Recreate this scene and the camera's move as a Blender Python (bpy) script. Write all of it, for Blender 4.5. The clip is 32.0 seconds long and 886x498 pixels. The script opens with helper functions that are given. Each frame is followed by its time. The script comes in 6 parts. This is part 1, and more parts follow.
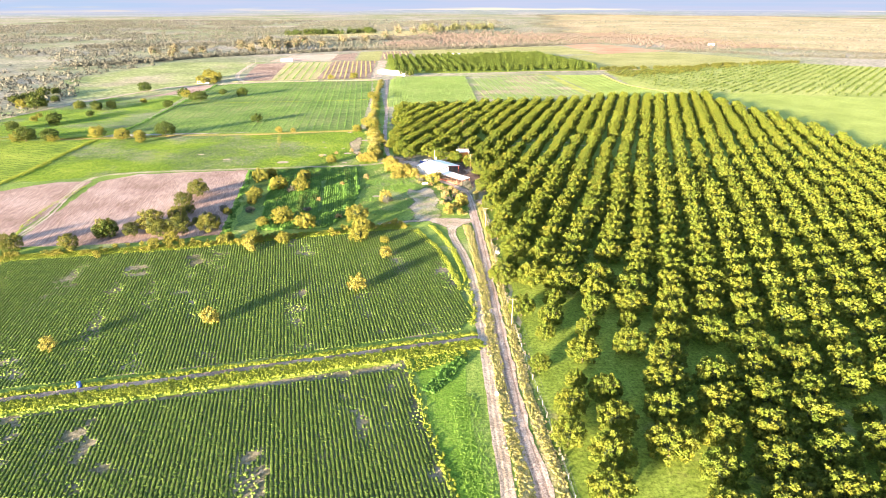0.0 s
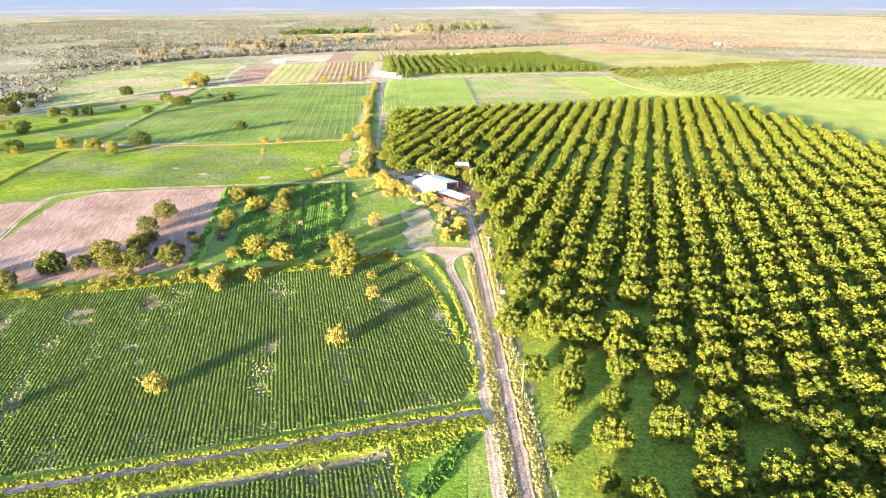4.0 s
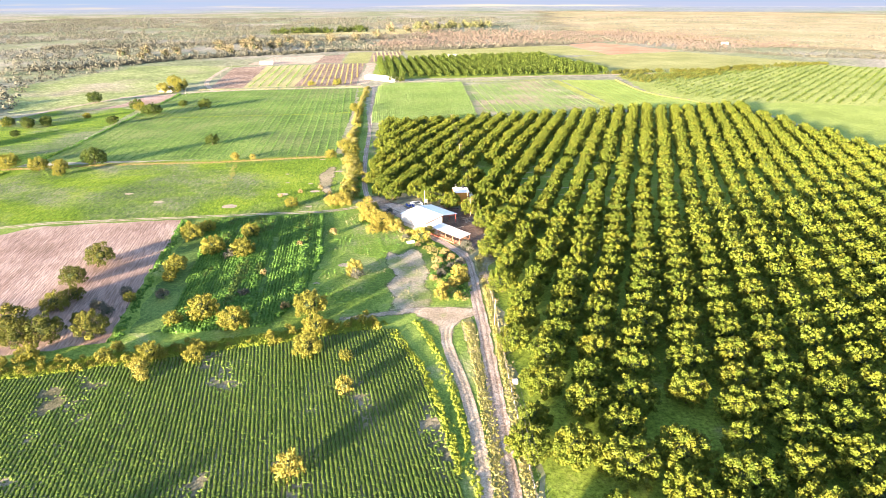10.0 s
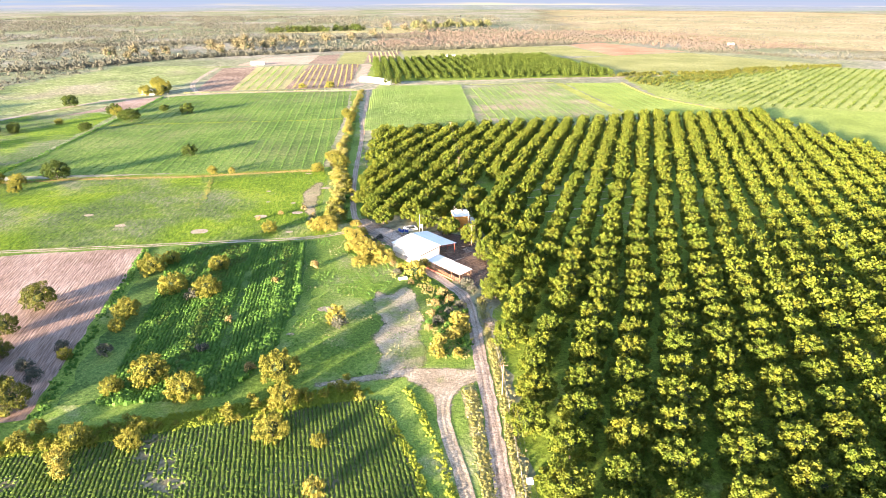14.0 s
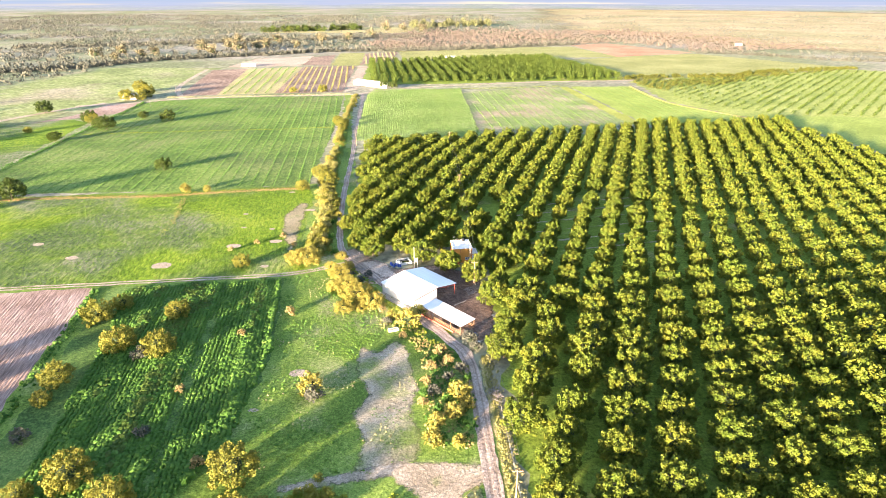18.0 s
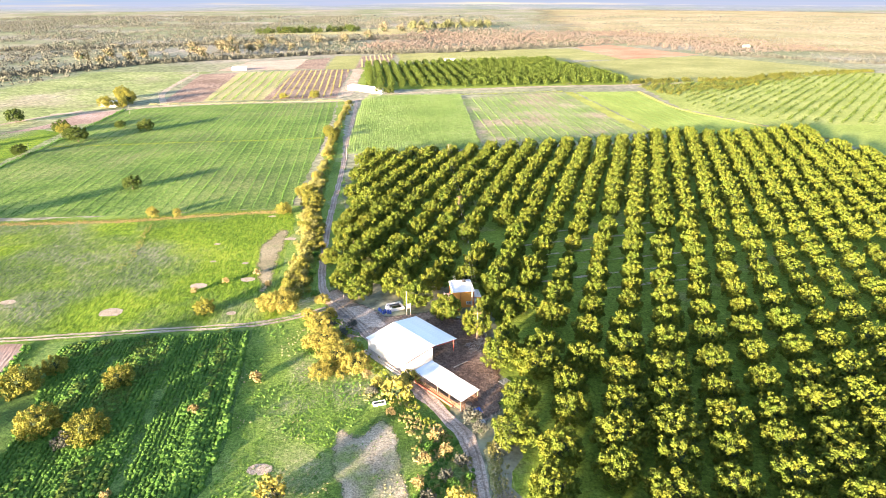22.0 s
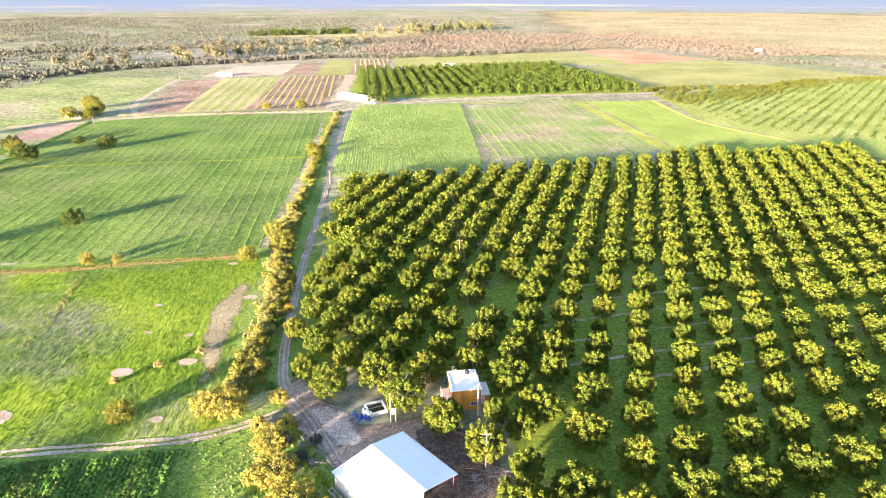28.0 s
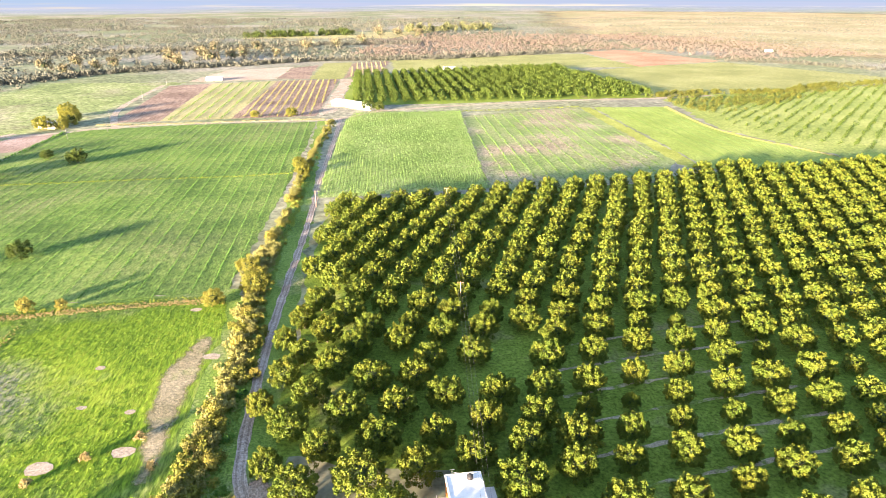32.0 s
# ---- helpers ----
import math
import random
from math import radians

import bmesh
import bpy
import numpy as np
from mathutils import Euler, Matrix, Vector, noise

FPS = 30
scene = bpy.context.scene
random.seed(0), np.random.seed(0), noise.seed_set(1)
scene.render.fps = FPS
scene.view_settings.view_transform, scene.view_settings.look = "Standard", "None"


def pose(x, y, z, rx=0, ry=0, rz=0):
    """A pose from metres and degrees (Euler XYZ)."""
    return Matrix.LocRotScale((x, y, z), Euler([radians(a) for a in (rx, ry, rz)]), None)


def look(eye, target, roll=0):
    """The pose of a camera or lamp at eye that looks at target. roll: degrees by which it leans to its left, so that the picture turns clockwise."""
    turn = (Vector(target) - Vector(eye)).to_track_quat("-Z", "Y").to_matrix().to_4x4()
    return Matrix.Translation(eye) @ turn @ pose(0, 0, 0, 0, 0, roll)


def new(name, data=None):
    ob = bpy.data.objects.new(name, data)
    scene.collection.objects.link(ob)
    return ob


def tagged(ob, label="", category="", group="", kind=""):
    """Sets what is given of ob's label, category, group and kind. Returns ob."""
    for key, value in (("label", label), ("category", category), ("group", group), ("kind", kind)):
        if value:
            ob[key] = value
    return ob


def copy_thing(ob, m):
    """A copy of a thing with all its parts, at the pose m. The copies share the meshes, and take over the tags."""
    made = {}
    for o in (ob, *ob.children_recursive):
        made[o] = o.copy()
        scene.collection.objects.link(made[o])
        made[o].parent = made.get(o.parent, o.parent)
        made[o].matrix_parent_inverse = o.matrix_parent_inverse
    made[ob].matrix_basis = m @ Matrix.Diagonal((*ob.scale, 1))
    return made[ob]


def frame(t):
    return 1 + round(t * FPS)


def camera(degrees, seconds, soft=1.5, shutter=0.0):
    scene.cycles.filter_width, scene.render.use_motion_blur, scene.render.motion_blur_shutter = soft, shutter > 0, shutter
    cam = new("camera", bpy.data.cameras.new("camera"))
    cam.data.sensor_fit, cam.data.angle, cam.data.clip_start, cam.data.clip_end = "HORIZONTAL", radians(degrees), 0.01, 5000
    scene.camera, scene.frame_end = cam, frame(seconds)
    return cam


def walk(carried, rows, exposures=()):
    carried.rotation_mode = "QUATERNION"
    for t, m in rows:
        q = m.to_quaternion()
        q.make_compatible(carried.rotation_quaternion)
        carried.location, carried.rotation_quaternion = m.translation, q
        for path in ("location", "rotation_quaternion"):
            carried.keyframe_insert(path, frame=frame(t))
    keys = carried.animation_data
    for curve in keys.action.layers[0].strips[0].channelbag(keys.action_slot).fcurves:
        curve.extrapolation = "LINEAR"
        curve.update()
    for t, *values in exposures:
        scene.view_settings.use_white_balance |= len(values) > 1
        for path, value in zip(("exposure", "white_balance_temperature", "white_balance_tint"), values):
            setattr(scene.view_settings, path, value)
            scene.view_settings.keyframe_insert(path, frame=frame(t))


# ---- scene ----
cam = camera(71.3, 32.0, soft=0.1)
PATH = [
    (0, (0.195, -0.571, 85.06), (0.149, 1.281, 84.305), -0.1),
    (6, (0.42, 48.975, 84.86), (0.377, 50.825, 84.1), -0.3),
    (9, (0.246, 73.257, 84.897), (0.208, 75.105, 84.134), -0.3),
    (13, (-0.086, 105.641, 84.982), (-0.117, 107.488, 84.214), -0.1),
    (19, (-0.332, 155.243, 84.97), (-0.359, 157.087, 84.198), 0.0),
    (23, (-0.064, 187.404, 84.601), (-0.09, 189.25, 83.831), -0.1),
    (28, (-0.27, 227.062, 84.16), (-0.292, 228.909, 83.393), -0.0),
    (32, (0.271, 259.336, 84.194), (0.245, 261.183, 83.427), -0.2),
]
walk(cam, [(t, look(eye, target, roll)) for t, eye, target, roll in PATH], exposures=[(0, 3.09, 6160, 25), (32, 3.05, 6160, 25)])

# ---- light ----
SUN_EL, SUN_AZ = radians(7.0), math.atan2(-0.61, -0.79)
world = bpy.data.worlds.new("world")
scene.world = world
world.use_nodes = True
wn = world.node_tree.nodes
sky = wn.new("ShaderNodeTexSky")
sky.sky_type, sky.sun_disc, sky.sun_elevation, sky.sun_rotation = "NISHITA", False, SUN_EL, SUN_AZ
sky.air_density, sky.dust_density, sky.ozone_density = 1.0, 0.6, 1.0
wn["Background"].inputs["Strength"].default_value = 0.086
world.node_tree.links.new(sky.outputs[0], wn["Background"].inputs["Color"])
sun_data = bpy.data.lights.new("sun", "SUN")
sun_data.energy, sun_data.angle, sun_data.color = 6.0, radians(4.0), (1.0, 0.78, 0.48)
sun = new("sun", sun_data)
sun.matrix_world = look((-0.61 * math.cos(SUN_EL) * 900, -0.79 * math.cos(SUN_EL) * 900, math.sin(SUN_EL) * 900), (0, 0, 0))

# ---- materials ----
def node_mat(name):
    m = bpy.data.materials.new(name)
    m.use_nodes = True
    return m, m.node_tree.nodes, m.node_tree.links, m.node_tree.nodes["Principled BSDF"]


def ramp(nodes, stops):
    r = nodes.new("ShaderNodeValToRGB")
    while len(r.color_ramp.elements) < len(stops):
        r.color_ramp.elements.new(0.5)
    for e, (p, c) in zip(r.color_ramp.elements, stops):
        e.position, e.color = p, (*c, 1)
    return r


def noise_tex(nodes, links, co, scale, detail=4, rough=0.55):
    n = nodes.new("ShaderNodeTexNoise")
    n.inputs["Scale"].default_value, n.inputs["Detail"].default_value, n.inputs["Roughness"].default_value = scale, detail, rough
    links.new(co, n.inputs["Vector"])
    return n.outputs["Fac"]


def mix_rgb(nodes, links, fac, a, b, blend="MIX"):
    n = nodes.new("ShaderNodeMix")
    n.data_type, n.blend_type = "RGBA", blend
    for sock, v in ((n.inputs[0], fac), (n.inputs[6], a), (n.inputs[7], b)):
        if isinstance(v, (int, float)):
            sock.default_value = v
        elif isinstance(v, tuple):
            sock.default_value = (*v, 1)
        else:
            links.new(v, sock)
    return n.outputs[2]


def soil(name, stops, big=0.05, fine=1.2, stops2=None, patch_scale=0.02, patch_at=(0.5, 0.62), rough=0.95, bump=0.7, stretch=None, soft=0.0):
    """Earth or short turf: colours mixed at a large and a fine scale, with a second set of colours in patches."""
    m, n, l, b = node_mat(name)
    co = n.new("ShaderNodeNewGeometry").outputs["Position"]
    if stretch:
        mp = n.new("ShaderNodeMapping")
        mp.vector_type = "TEXTURE"
        mp.inputs["Rotation"].default_value[2] = radians(-stretch[0])
        mp.inputs["Scale"].default_value = (1.0, 1.0 / stretch[1], 1.0)
        l.new(co, mp.inputs["Vector"])
        co2 = mp.outputs[0]
    else:
        co2 = co
    f1, f2 = noise_tex(n, l, co, big, 5), noise_tex(n, l, co2, fine, 6, 0.65)
    mixf = n.new("ShaderNodeMath")
    mixf.operation = "MULTIPLY_ADD"
    l.new(f2, mixf.inputs[0])
    mixf.inputs[1].default_value = 0.55
    half = n.new("ShaderNodeMath")
    half.operation = "MULTIPLY"
    l.new(f1, half.inputs[0])
    half.inputs[1].default_value = 0.45
    l.new(half.outputs[0], mixf.inputs[2])
    stops = [(0.5 + (q - 0.5) * 0.42, k) for q, k in stops]
    r = ramp(n, stops)
    l.new(mixf.outputs[0], r.inputs[0])
    col = r.outputs[0]
    if stops2:
        f3 = noise_tex(n, l, co, patch_scale, 6, 0.6)
        pr = ramp(n, [(patch_at[0], (0, 0, 0)), (patch_at[1], (1, 1, 1))])
        l.new(f3, pr.inputs[0])
        r2 = ramp(n, [(0.5 + (q - 0.5) * 0.42, k) for q, k in stops2])
        l.new(mixf.outputs[0], r2.inputs[0])
        col = mix_rgb(n, l, pr.outputs[0], col, r2.outputs[0])
    f5 = noise_tex(n, l, co2, fine * 2.6, 3, 0.7)
    r5 = ramp(n, [(0.36, (0.55, 0.55, 0.55)), (0.5, (0.95, 0.95, 0.95)), (0.64, (1.3, 1.3, 1.3))])
    l.new(f5, r5.inputs[0])
    col = mix_rgb(n, l, 1.0, col, r5.outputs[0], "MULTIPLY")
    l.new(col, b.inputs["Base Color"])
    b.inputs["Roughness"].default_value = rough
    b.inputs["Specular IOR Level"].default_value = 0.15
    if bump:
        bp = n.new("ShaderNodeBump")
        bp.inputs["Strength"].default_value, bp.inputs["Distance"].default_value = bump, 0.28
        l.new(f2, bp.inputs["Height"])
        l.new(bp.outputs[0], b.inputs["Normal"])
    if soft:
        at = n.new("ShaderNodeAttribute")
        at.attribute_name = "inner"
        f4 = noise_tex(n, l, co, soft, 6, 0.7)
        add = n.new("ShaderNodeMath")
        add.operation = "ADD"
        l.new(at.outputs["Fac"], add.inputs[0])
        l.new(f4, add.inputs[1])
        er = ramp(n, [(0.72, (0, 0, 0)), (0.98, (1, 1, 1))])
        l.new(add.outputs[0], er.inputs[0])
        tr, mx = n.new("ShaderNodeBsdfTransparent"), n.new("ShaderNodeMixShader")
        l.new(er.outputs[0], mx.inputs[0])
        l.new(tr.outputs[0], mx.inputs[1])
        l.new(b.outputs[0], mx.inputs[2])
        l.new(mx.outputs[0], n["Material Output"].inputs["Surface"])
    return m


def leafy(name, c_dark, c_mid, c_light, through_light=0.35, rough=0.6, per_plant=0.3, per_spray=0.32):
    """Foliage: a colour for each leaf spray and each plant, with light passing through."""
    m, n, l, b = node_mat(name)
    geo, inf = n.new("ShaderNodeNewGeometry"), n.new("ShaderNodeObjectInfo")
    r = ramp(n, [(0.0, c_dark), (0.5, c_mid), (1.0, c_light)])
    clump = noise_tex(n, l, geo.outputs["Position"], 0.35, 2)
    a = n.new("ShaderNodeMath")
    a.operation = "MULTIPLY_ADD"
    l.new(geo.outputs["Random Per Island"], a.inputs[0])
    a.inputs[1].default_value = per_spray
    l.new(clump, a.inputs[2])
    s = n.new("ShaderNodeMath")
    s.operation = "MULTIPLY_ADD"
    l.new(inf.outputs["Random"], s.inputs[0])
    s.inputs[1].default_value = per_plant
    l.new(a.outputs[0], s.inputs[2])
    o = n.new("ShaderNodeMath")
    o.operation = "SUBTRACT"
    l.new(s.outputs[0], o.inputs[0])
    o.inputs[1].default_value = (per_plant + per_spray) / 2
    l.new(o.outputs[0], r.inputs[0])
    l.new(r.outputs[0], b.inputs["Base Color"])
    b.inputs["Roughness"].default_value = rough
    b.inputs["Specular IOR Level"].default_value = 0.1
    t = n.new("ShaderNodeBsdfTranslucent")
    l.new(r.outputs[0], t.inputs["Color"])
    mx = n.new("ShaderNodeMixShader")
    mx.inputs[0].default_value = through_light
    l.new(b.outputs[0], mx.inputs[1])
    l.new(t.outputs[0], mx.inputs[2])
    l.new(mx.outputs[0], n["Material Output"].inputs["Surface"])
    return m


def plain(name, color, rough=0.6, metal=0.0, vary=0.25, scale=1.5, bump=0.0):
    """A made thing's surface with soft stains and grain."""
    m, n, l, b = node_mat(name)
    co = n.new("ShaderNodeTexCoord").outputs["Object"]
    f1, f2 = noise_tex(n, l, co, scale, 4), noise_tex(n, l, co, scale * 9, 5)
    dark = tuple(c * (1 - vary) for c in color)
    lit = tuple(min(1.0, c * (1 + vary * 0.4)) for c in color)
    r = ramp(n, [(0.3, dark), (0.55, color), (0.8, lit)])
    l.new(f1, r.inputs[0])
    r2 = ramp(n, [(0.3, (0.8, 0.8, 0.8)), (0.7, (1, 1, 1))])
    l.new(f2, r2.inputs[0])
    l.new(mix_rgb(n, l, vary, r.outputs[0], r2.outputs[0], "MULTIPLY"), b.inputs["Base Color"])
    b.inputs["Roughness"].default_value, b.inputs["Metallic"].default_value = rough, metal
    if bump:
        bp = n.new("ShaderNodeBump")
        bp.inputs["Strength"].default_value = bump
        l.new(f2, bp.inputs["Height"])
        l.new(bp.outputs[0], b.inputs["Normal"])
    return m


M = {}
# Lightened towards lavender: distance haze is put into the base colour.
M["land"] = soil("land", [(0.3, (0.225, 0.22, 0.18)), (0.5, (0.29, 0.28, 0.225)), (0.7, (0.36, 0.34, 0.28))], 0.01, 0.08,
                 [(0.35, (0.155, 0.19, 0.095)), (0.7, (0.255, 0.285, 0.155))], 0.004, (0.40, 0.58), bump=0)
# Dry tan grass, paled so that its colour also holds the haze.
M["hazed_dryland"] = soil("hazed_dryland", [(0.3, (0.32, 0.265, 0.145)), (0.5, (0.395, 0.33, 0.19)), (0.7, (0.47, 0.395, 0.24))], 0.008, 0.06,
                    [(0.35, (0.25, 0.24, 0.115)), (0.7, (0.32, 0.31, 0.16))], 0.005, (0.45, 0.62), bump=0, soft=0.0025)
M["lush"] = soil("lush", [(0.3, (0.075, 0.165, 0.015)), (0.5, (0.115, 0.23, 0.022)), (0.72, (0.175, 0.295, 0.04))], 0.06, 0.9)
M["limeweed"] = soil("limeweed", [(0.3, (0.14, 0.21, 0.02)), (0.5, (0.23, 0.30, 0.035)), (0.72, (0.33, 0.37, 0.07))], 0.1, 0.9, soft=0.5)
M["pasture"] = soil("pasture", [(0.3, (0.16, 0.21, 0.075)), (0.5, (0.23, 0.29, 0.105)), (0.72, (0.31, 0.35, 0.16))], 0.02, 0.12,
                    [(0.3, (0.26, 0.25, 0.15)), (0.7, (0.36, 0.34, 0.24))], 0.012, (0.48, 0.64))
M["mud"] = soil("mud", [(0.3, (0.20, 0.15, 0.115)), (0.5, (0.30, 0.235, 0.185)), (0.72, (0.42, 0.34, 0.28))], 0.12, 1.4, rough=0.7)
M["meadow"] = soil("meadow", [(0.3, (0.085, 0.15, 0.024)), (0.5, (0.15, 0.245, 0.042)), (0.72, (0.235, 0.33, 0.07))], 0.03, 1.0,
                   [(0.3, (0.13, 0.20, 0.06)), (0.5, (0.23, 0.265, 0.11)), (0.7, (0.38, 0.36, 0.23))], 0.045, (0.52, 0.66))
M["bright"] = soil("bright", [(0.3, (0.078, 0.15, 0.010)), (0.5, (0.148, 0.24, 0.014)), (0.72, (0.24, 0.32, 0.03))], 0.03, 0.8,
                   [(0.3, (0.07, 0.115, 0.04)), (0.5, (0.125, 0.165, 0.075)), (0.7, (0.23, 0.235, 0.15))], 0.018, (0.46, 0.58), stretch=(-9, 0.25))
M["striped"] = soil("striped", [(0.3, (0.07, 0.135, 0.026)), (0.5, (0.128, 0.215, 0.043)), (0.72, (0.195, 0.28, 0.066))], 0.03, 0.6,
                    [(0.3, (0.08, 0.125, 0.04)), (0.5, (0.13, 0.18, 0.055)), (0.7, (0.20, 0.23, 0.09))], 0.012, (0.46, 0.64), stretch=(-8, 0.35))
M["straw"] = soil("straw", [(0.3, (0.20, 0.22, 0.06)), (0.5, (0.32, 0.30, 0.12)), (0.72, (0.46, 0.41, 0.24))], 0.15, 1.0, soft=0.4)
M["cropsoil"] = soil("cropsoil", [(0.3, (0.105, 0.105, 0.055)), (0.5, (0.18, 0.165, 0.10)), (0.72, (0.30, 0.265, 0.19))], 0.05, 0.8)
M["darkcrop"] = soil("darkcrop", [(0.3, (0.05, 0.10, 0.025)), (0.5, (0.095, 0.175, 0.04)), (0.72, (0.165, 0.245, 0.065))], 0.05, 1.0)
M["plough"] = soil("plough", [(0.3, (0.23, 0.16, 0.13)), (0.5, (0.32, 0.235, 0.20)), (0.72, (0.44, 0.345, 0.30))], 0.04, 1.9, stretch=(-13, 0.06))
M["ploughfar"] = soil("ploughfar", [(0.3, (0.19, 0.13, 0.10)), (0.5, (0.27, 0.195, 0.15)), (0.72, (0.36, 0.275, 0.215))], 0.03, 0.5, stretch=(-8, 0.1))
M["ochre"] = soil("ochre", [(0.3, (0.31, 0.175, 0.10)), (0.5, (0.42, 0.255, 0.155)), (0.72, (0.51, 0.345, 0.22))], 0.02, 0.3)
M["sand"] = soil("sand", [(0.3, (0.28, 0.245, 0.17)), (0.5, (0.37, 0.325, 0.235)), (0.72, (0.46, 0.41, 0.315))], 0.08, 1.0,
                 [(0.35, (0.17, 0.23, 0.06)), (0.7, (0.27, 0.30, 0.12))], 0.09, (0.45, 0.62), soft=0.3)
M["worn"] = soil("worn", [(0.3, (0.21, 0.19, 0.11)), (0.5, (0.29, 0.255, 0.16)), (0.72, (0.37, 0.325, 0.22))], 0.08, 1.0,
                 [(0.35, (0.13, 0.20, 0.04)), (0.7, (0.22, 0.28, 0.08))], 0.07, (0.54, 0.70), soft=0.2)
M["bare_sand"] = soil("bare_sand", [(0.3, (0.30, 0.25, 0.18)), (0.5, (0.40, 0.34, 0.26)), (0.72, (0.49, 0.43, 0.345))], 0.1, 1.2,
                      [(0.35, (0.20, 0.24, 0.08)), (0.7, (0.30, 0.31, 0.14))], 0.14, (0.56, 0.68), soft=0.35)
M["track"] = soil("track", [(0.3, (0.29, 0.24, 0.175)), (0.5, (0.405, 0.345, 0.265)), (0.72, (0.51, 0.445, 0.36))], 0.15, 1.5)
M["road"] = soil("road", [(0.3, (0.32, 0.25, 0.20)), (0.5, (0.44, 0.36, 0.295)), (0.72, (0.55, 0.47, 0.40))], 0.12, 1.4)
M["yard"] = soil("yard", [(0.3, (0.22, 0.16, 0.12)), (0.5, (0.345, 0.26, 0.20)), (0.72, (0.48, 0.385, 0.31))], 0.07, 0.9, soft=0.4)
M["yardsand"] = soil("yardsand", [(0.3, (0.42, 0.33, 0.27)), (0.5, (0.56, 0.46, 0.38)), (0.72, (0.66, 0.57, 0.48))], 0.1, 0.9, soft=0.3)
M["pale"] = soil("pale", [(0.3, (0.30, 0.25, 0.19)), (0.6, (0.41, 0.35, 0.28))], 0.3, 1.2, bump=0.3)
M["orchfloor"] = soil("orchfloor", [(0.3, (0.135, 0.21, 0.025)), (0.5, (0.18, 0.265, 0.035)), (0.72, (0.235, 0.325, 0.052))], 0.05, 0.5,
                      [(0.35, (0.20, 0.17, 0.09)), (0.7, (0.30, 0.25, 0.14))], 0.05, (0.58, 0.74), bump=0.3)
M["corn"] = soil("corn", [(0.3, (0.16, 0.25, 0.07)), (0.5, (0.25, 0.34, 0.11)), (0.72, (0.35, 0.42, 0.18))], 0.03, 0.5, stretch=(10, 0.2))
M["yellowgreen"] = soil("yellowgreen", [(0.3, (0.21, 0.23, 0.07)), (0.5, (0.28, 0.295, 0.10)), (0.72, (0.355, 0.36, 0.145))], 0.02, 0.3)
M["limefloor"] = soil("limefloor", [(0.3, (0.20, 0.26, 0.055)), (0.5, (0.275, 0.335, 0.08)), (0.72, (0.35, 0.39, 0.12))], 0.02, 0.3)
M["bare"] = soil("bare", [(0.3, (0.23, 0.19, 0.13)), (0.5, (0.32, 0.265, 0.19)), (0.72, (0.40, 0.34, 0.26))], 0.03, 0.4,
                 [(0.35, (0.16, 0.23, 0.07)), (0.7, (0.26, 0.31, 0.13))], 0.02, (0.38, 0.54), stretch=(-6, 0.4))
M["border"] = soil("border", [(0.3, (0.34, 0.29, 0.19)), (0.5, (0.46, 0.39, 0.26)), (0.72, (0.56, 0.48, 0.34))], 0.3, 1.6,
                   [(0.35, (0.17, 0.25, 0.04)), (0.7, (0.24, 0.31, 0.07))], 0.12, (0.5, 0.56))
M["yellowgrass"] = soil("yellow_grass", [(0.3, (0.23, 0.27, 0.05)), (0.5, (0.30, 0.34, 0.07)), (0.72, (0.38, 0.41, 0.11))], 0.05, 0.5)
M["clover"] = soil("clover", [(0.3, (0.20, 0.27, 0.05)), (0.5, (0.255, 0.335, 0.068)), (0.72, (0.32, 0.395, 0.095))], 0.03, 0.4)
M["farpink"] = soil("farpink", [(0.3, (0.38, 0.29, 0.22)), (0.6, (0.50, 0.39, 0.31))], 0.02, 0.3)
M["wheat"] = soil("wheat", [(0.3, (0.32, 0.30, 0.13)), (0.6, (0.42, 0.39, 0.19))], 0.02, 0.3)
M["limemeadow"] = soil("limemeadow", [(0.3, (0.09, 0.16, 0.012)), (0.5, (0.17, 0.26, 0.02)), (0.72, (0.28, 0.35, 0.045))], 0.03, 0.6, stretch=(60, 0.15))
M["pecan"] = leafy("pecan", (0.045, 0.096, 0.012), (0.088, 0.122, 0.014), (0.172, 0.165, 0.017), 0.10, per_plant=0.14, per_spray=0.2)
# Darker copy of pecan; shade between close-set far trees is put into it.
M["pecan_darkened"] = leafy("pecan_darkened", (0.025, 0.055, 0.01), (0.065, 0.10, 0.016), (0.14, 0.165, 0.028), 0.1)
M["mesquite"] = leafy("mesquite", (0.085, 0.10, 0.018), (0.165, 0.172, 0.028), (0.265, 0.255, 0.045), 0.14, per_plant=0.3, per_spray=0.2)
M["olivetree"] = leafy("olivetree", (0.03, 0.05, 0.012), (0.09, 0.105, 0.02), (0.20, 0.185, 0.03), 0.15)
M["goldbush"] = leafy("goldbush", (0.16, 0.15, 0.03), (0.25, 0.23, 0.045), (0.35, 0.32, 0.085), 0.15)
M["rustbush"] = leafy("rustbush", (0.19, 0.15, 0.06), (0.29, 0.23, 0.095), (0.39, 0.325, 0.16), 0.2)
M["darktree"] = leafy("darktree", (0.025, 0.05, 0.01), (0.055, 0.085, 0.015), (0.11, 0.13, 0.025), 0.15)
M["cropleaf"] = leafy("cropleaf", (0.032, 0.066, 0.013), (0.060, 0.106, 0.019), (0.105, 0.155, 0.03), 0.12)
M["poplar"] = leafy("poplar", (0.10, 0.118, 0.05), (0.155, 0.17, 0.075), (0.21, 0.22, 0.105), 0.15)
M["cotton"] = leafy("cotton", (0.10, 0.095, 0.055), (0.145, 0.135, 0.078), (0.195, 0.178, 0.105), 0.1)
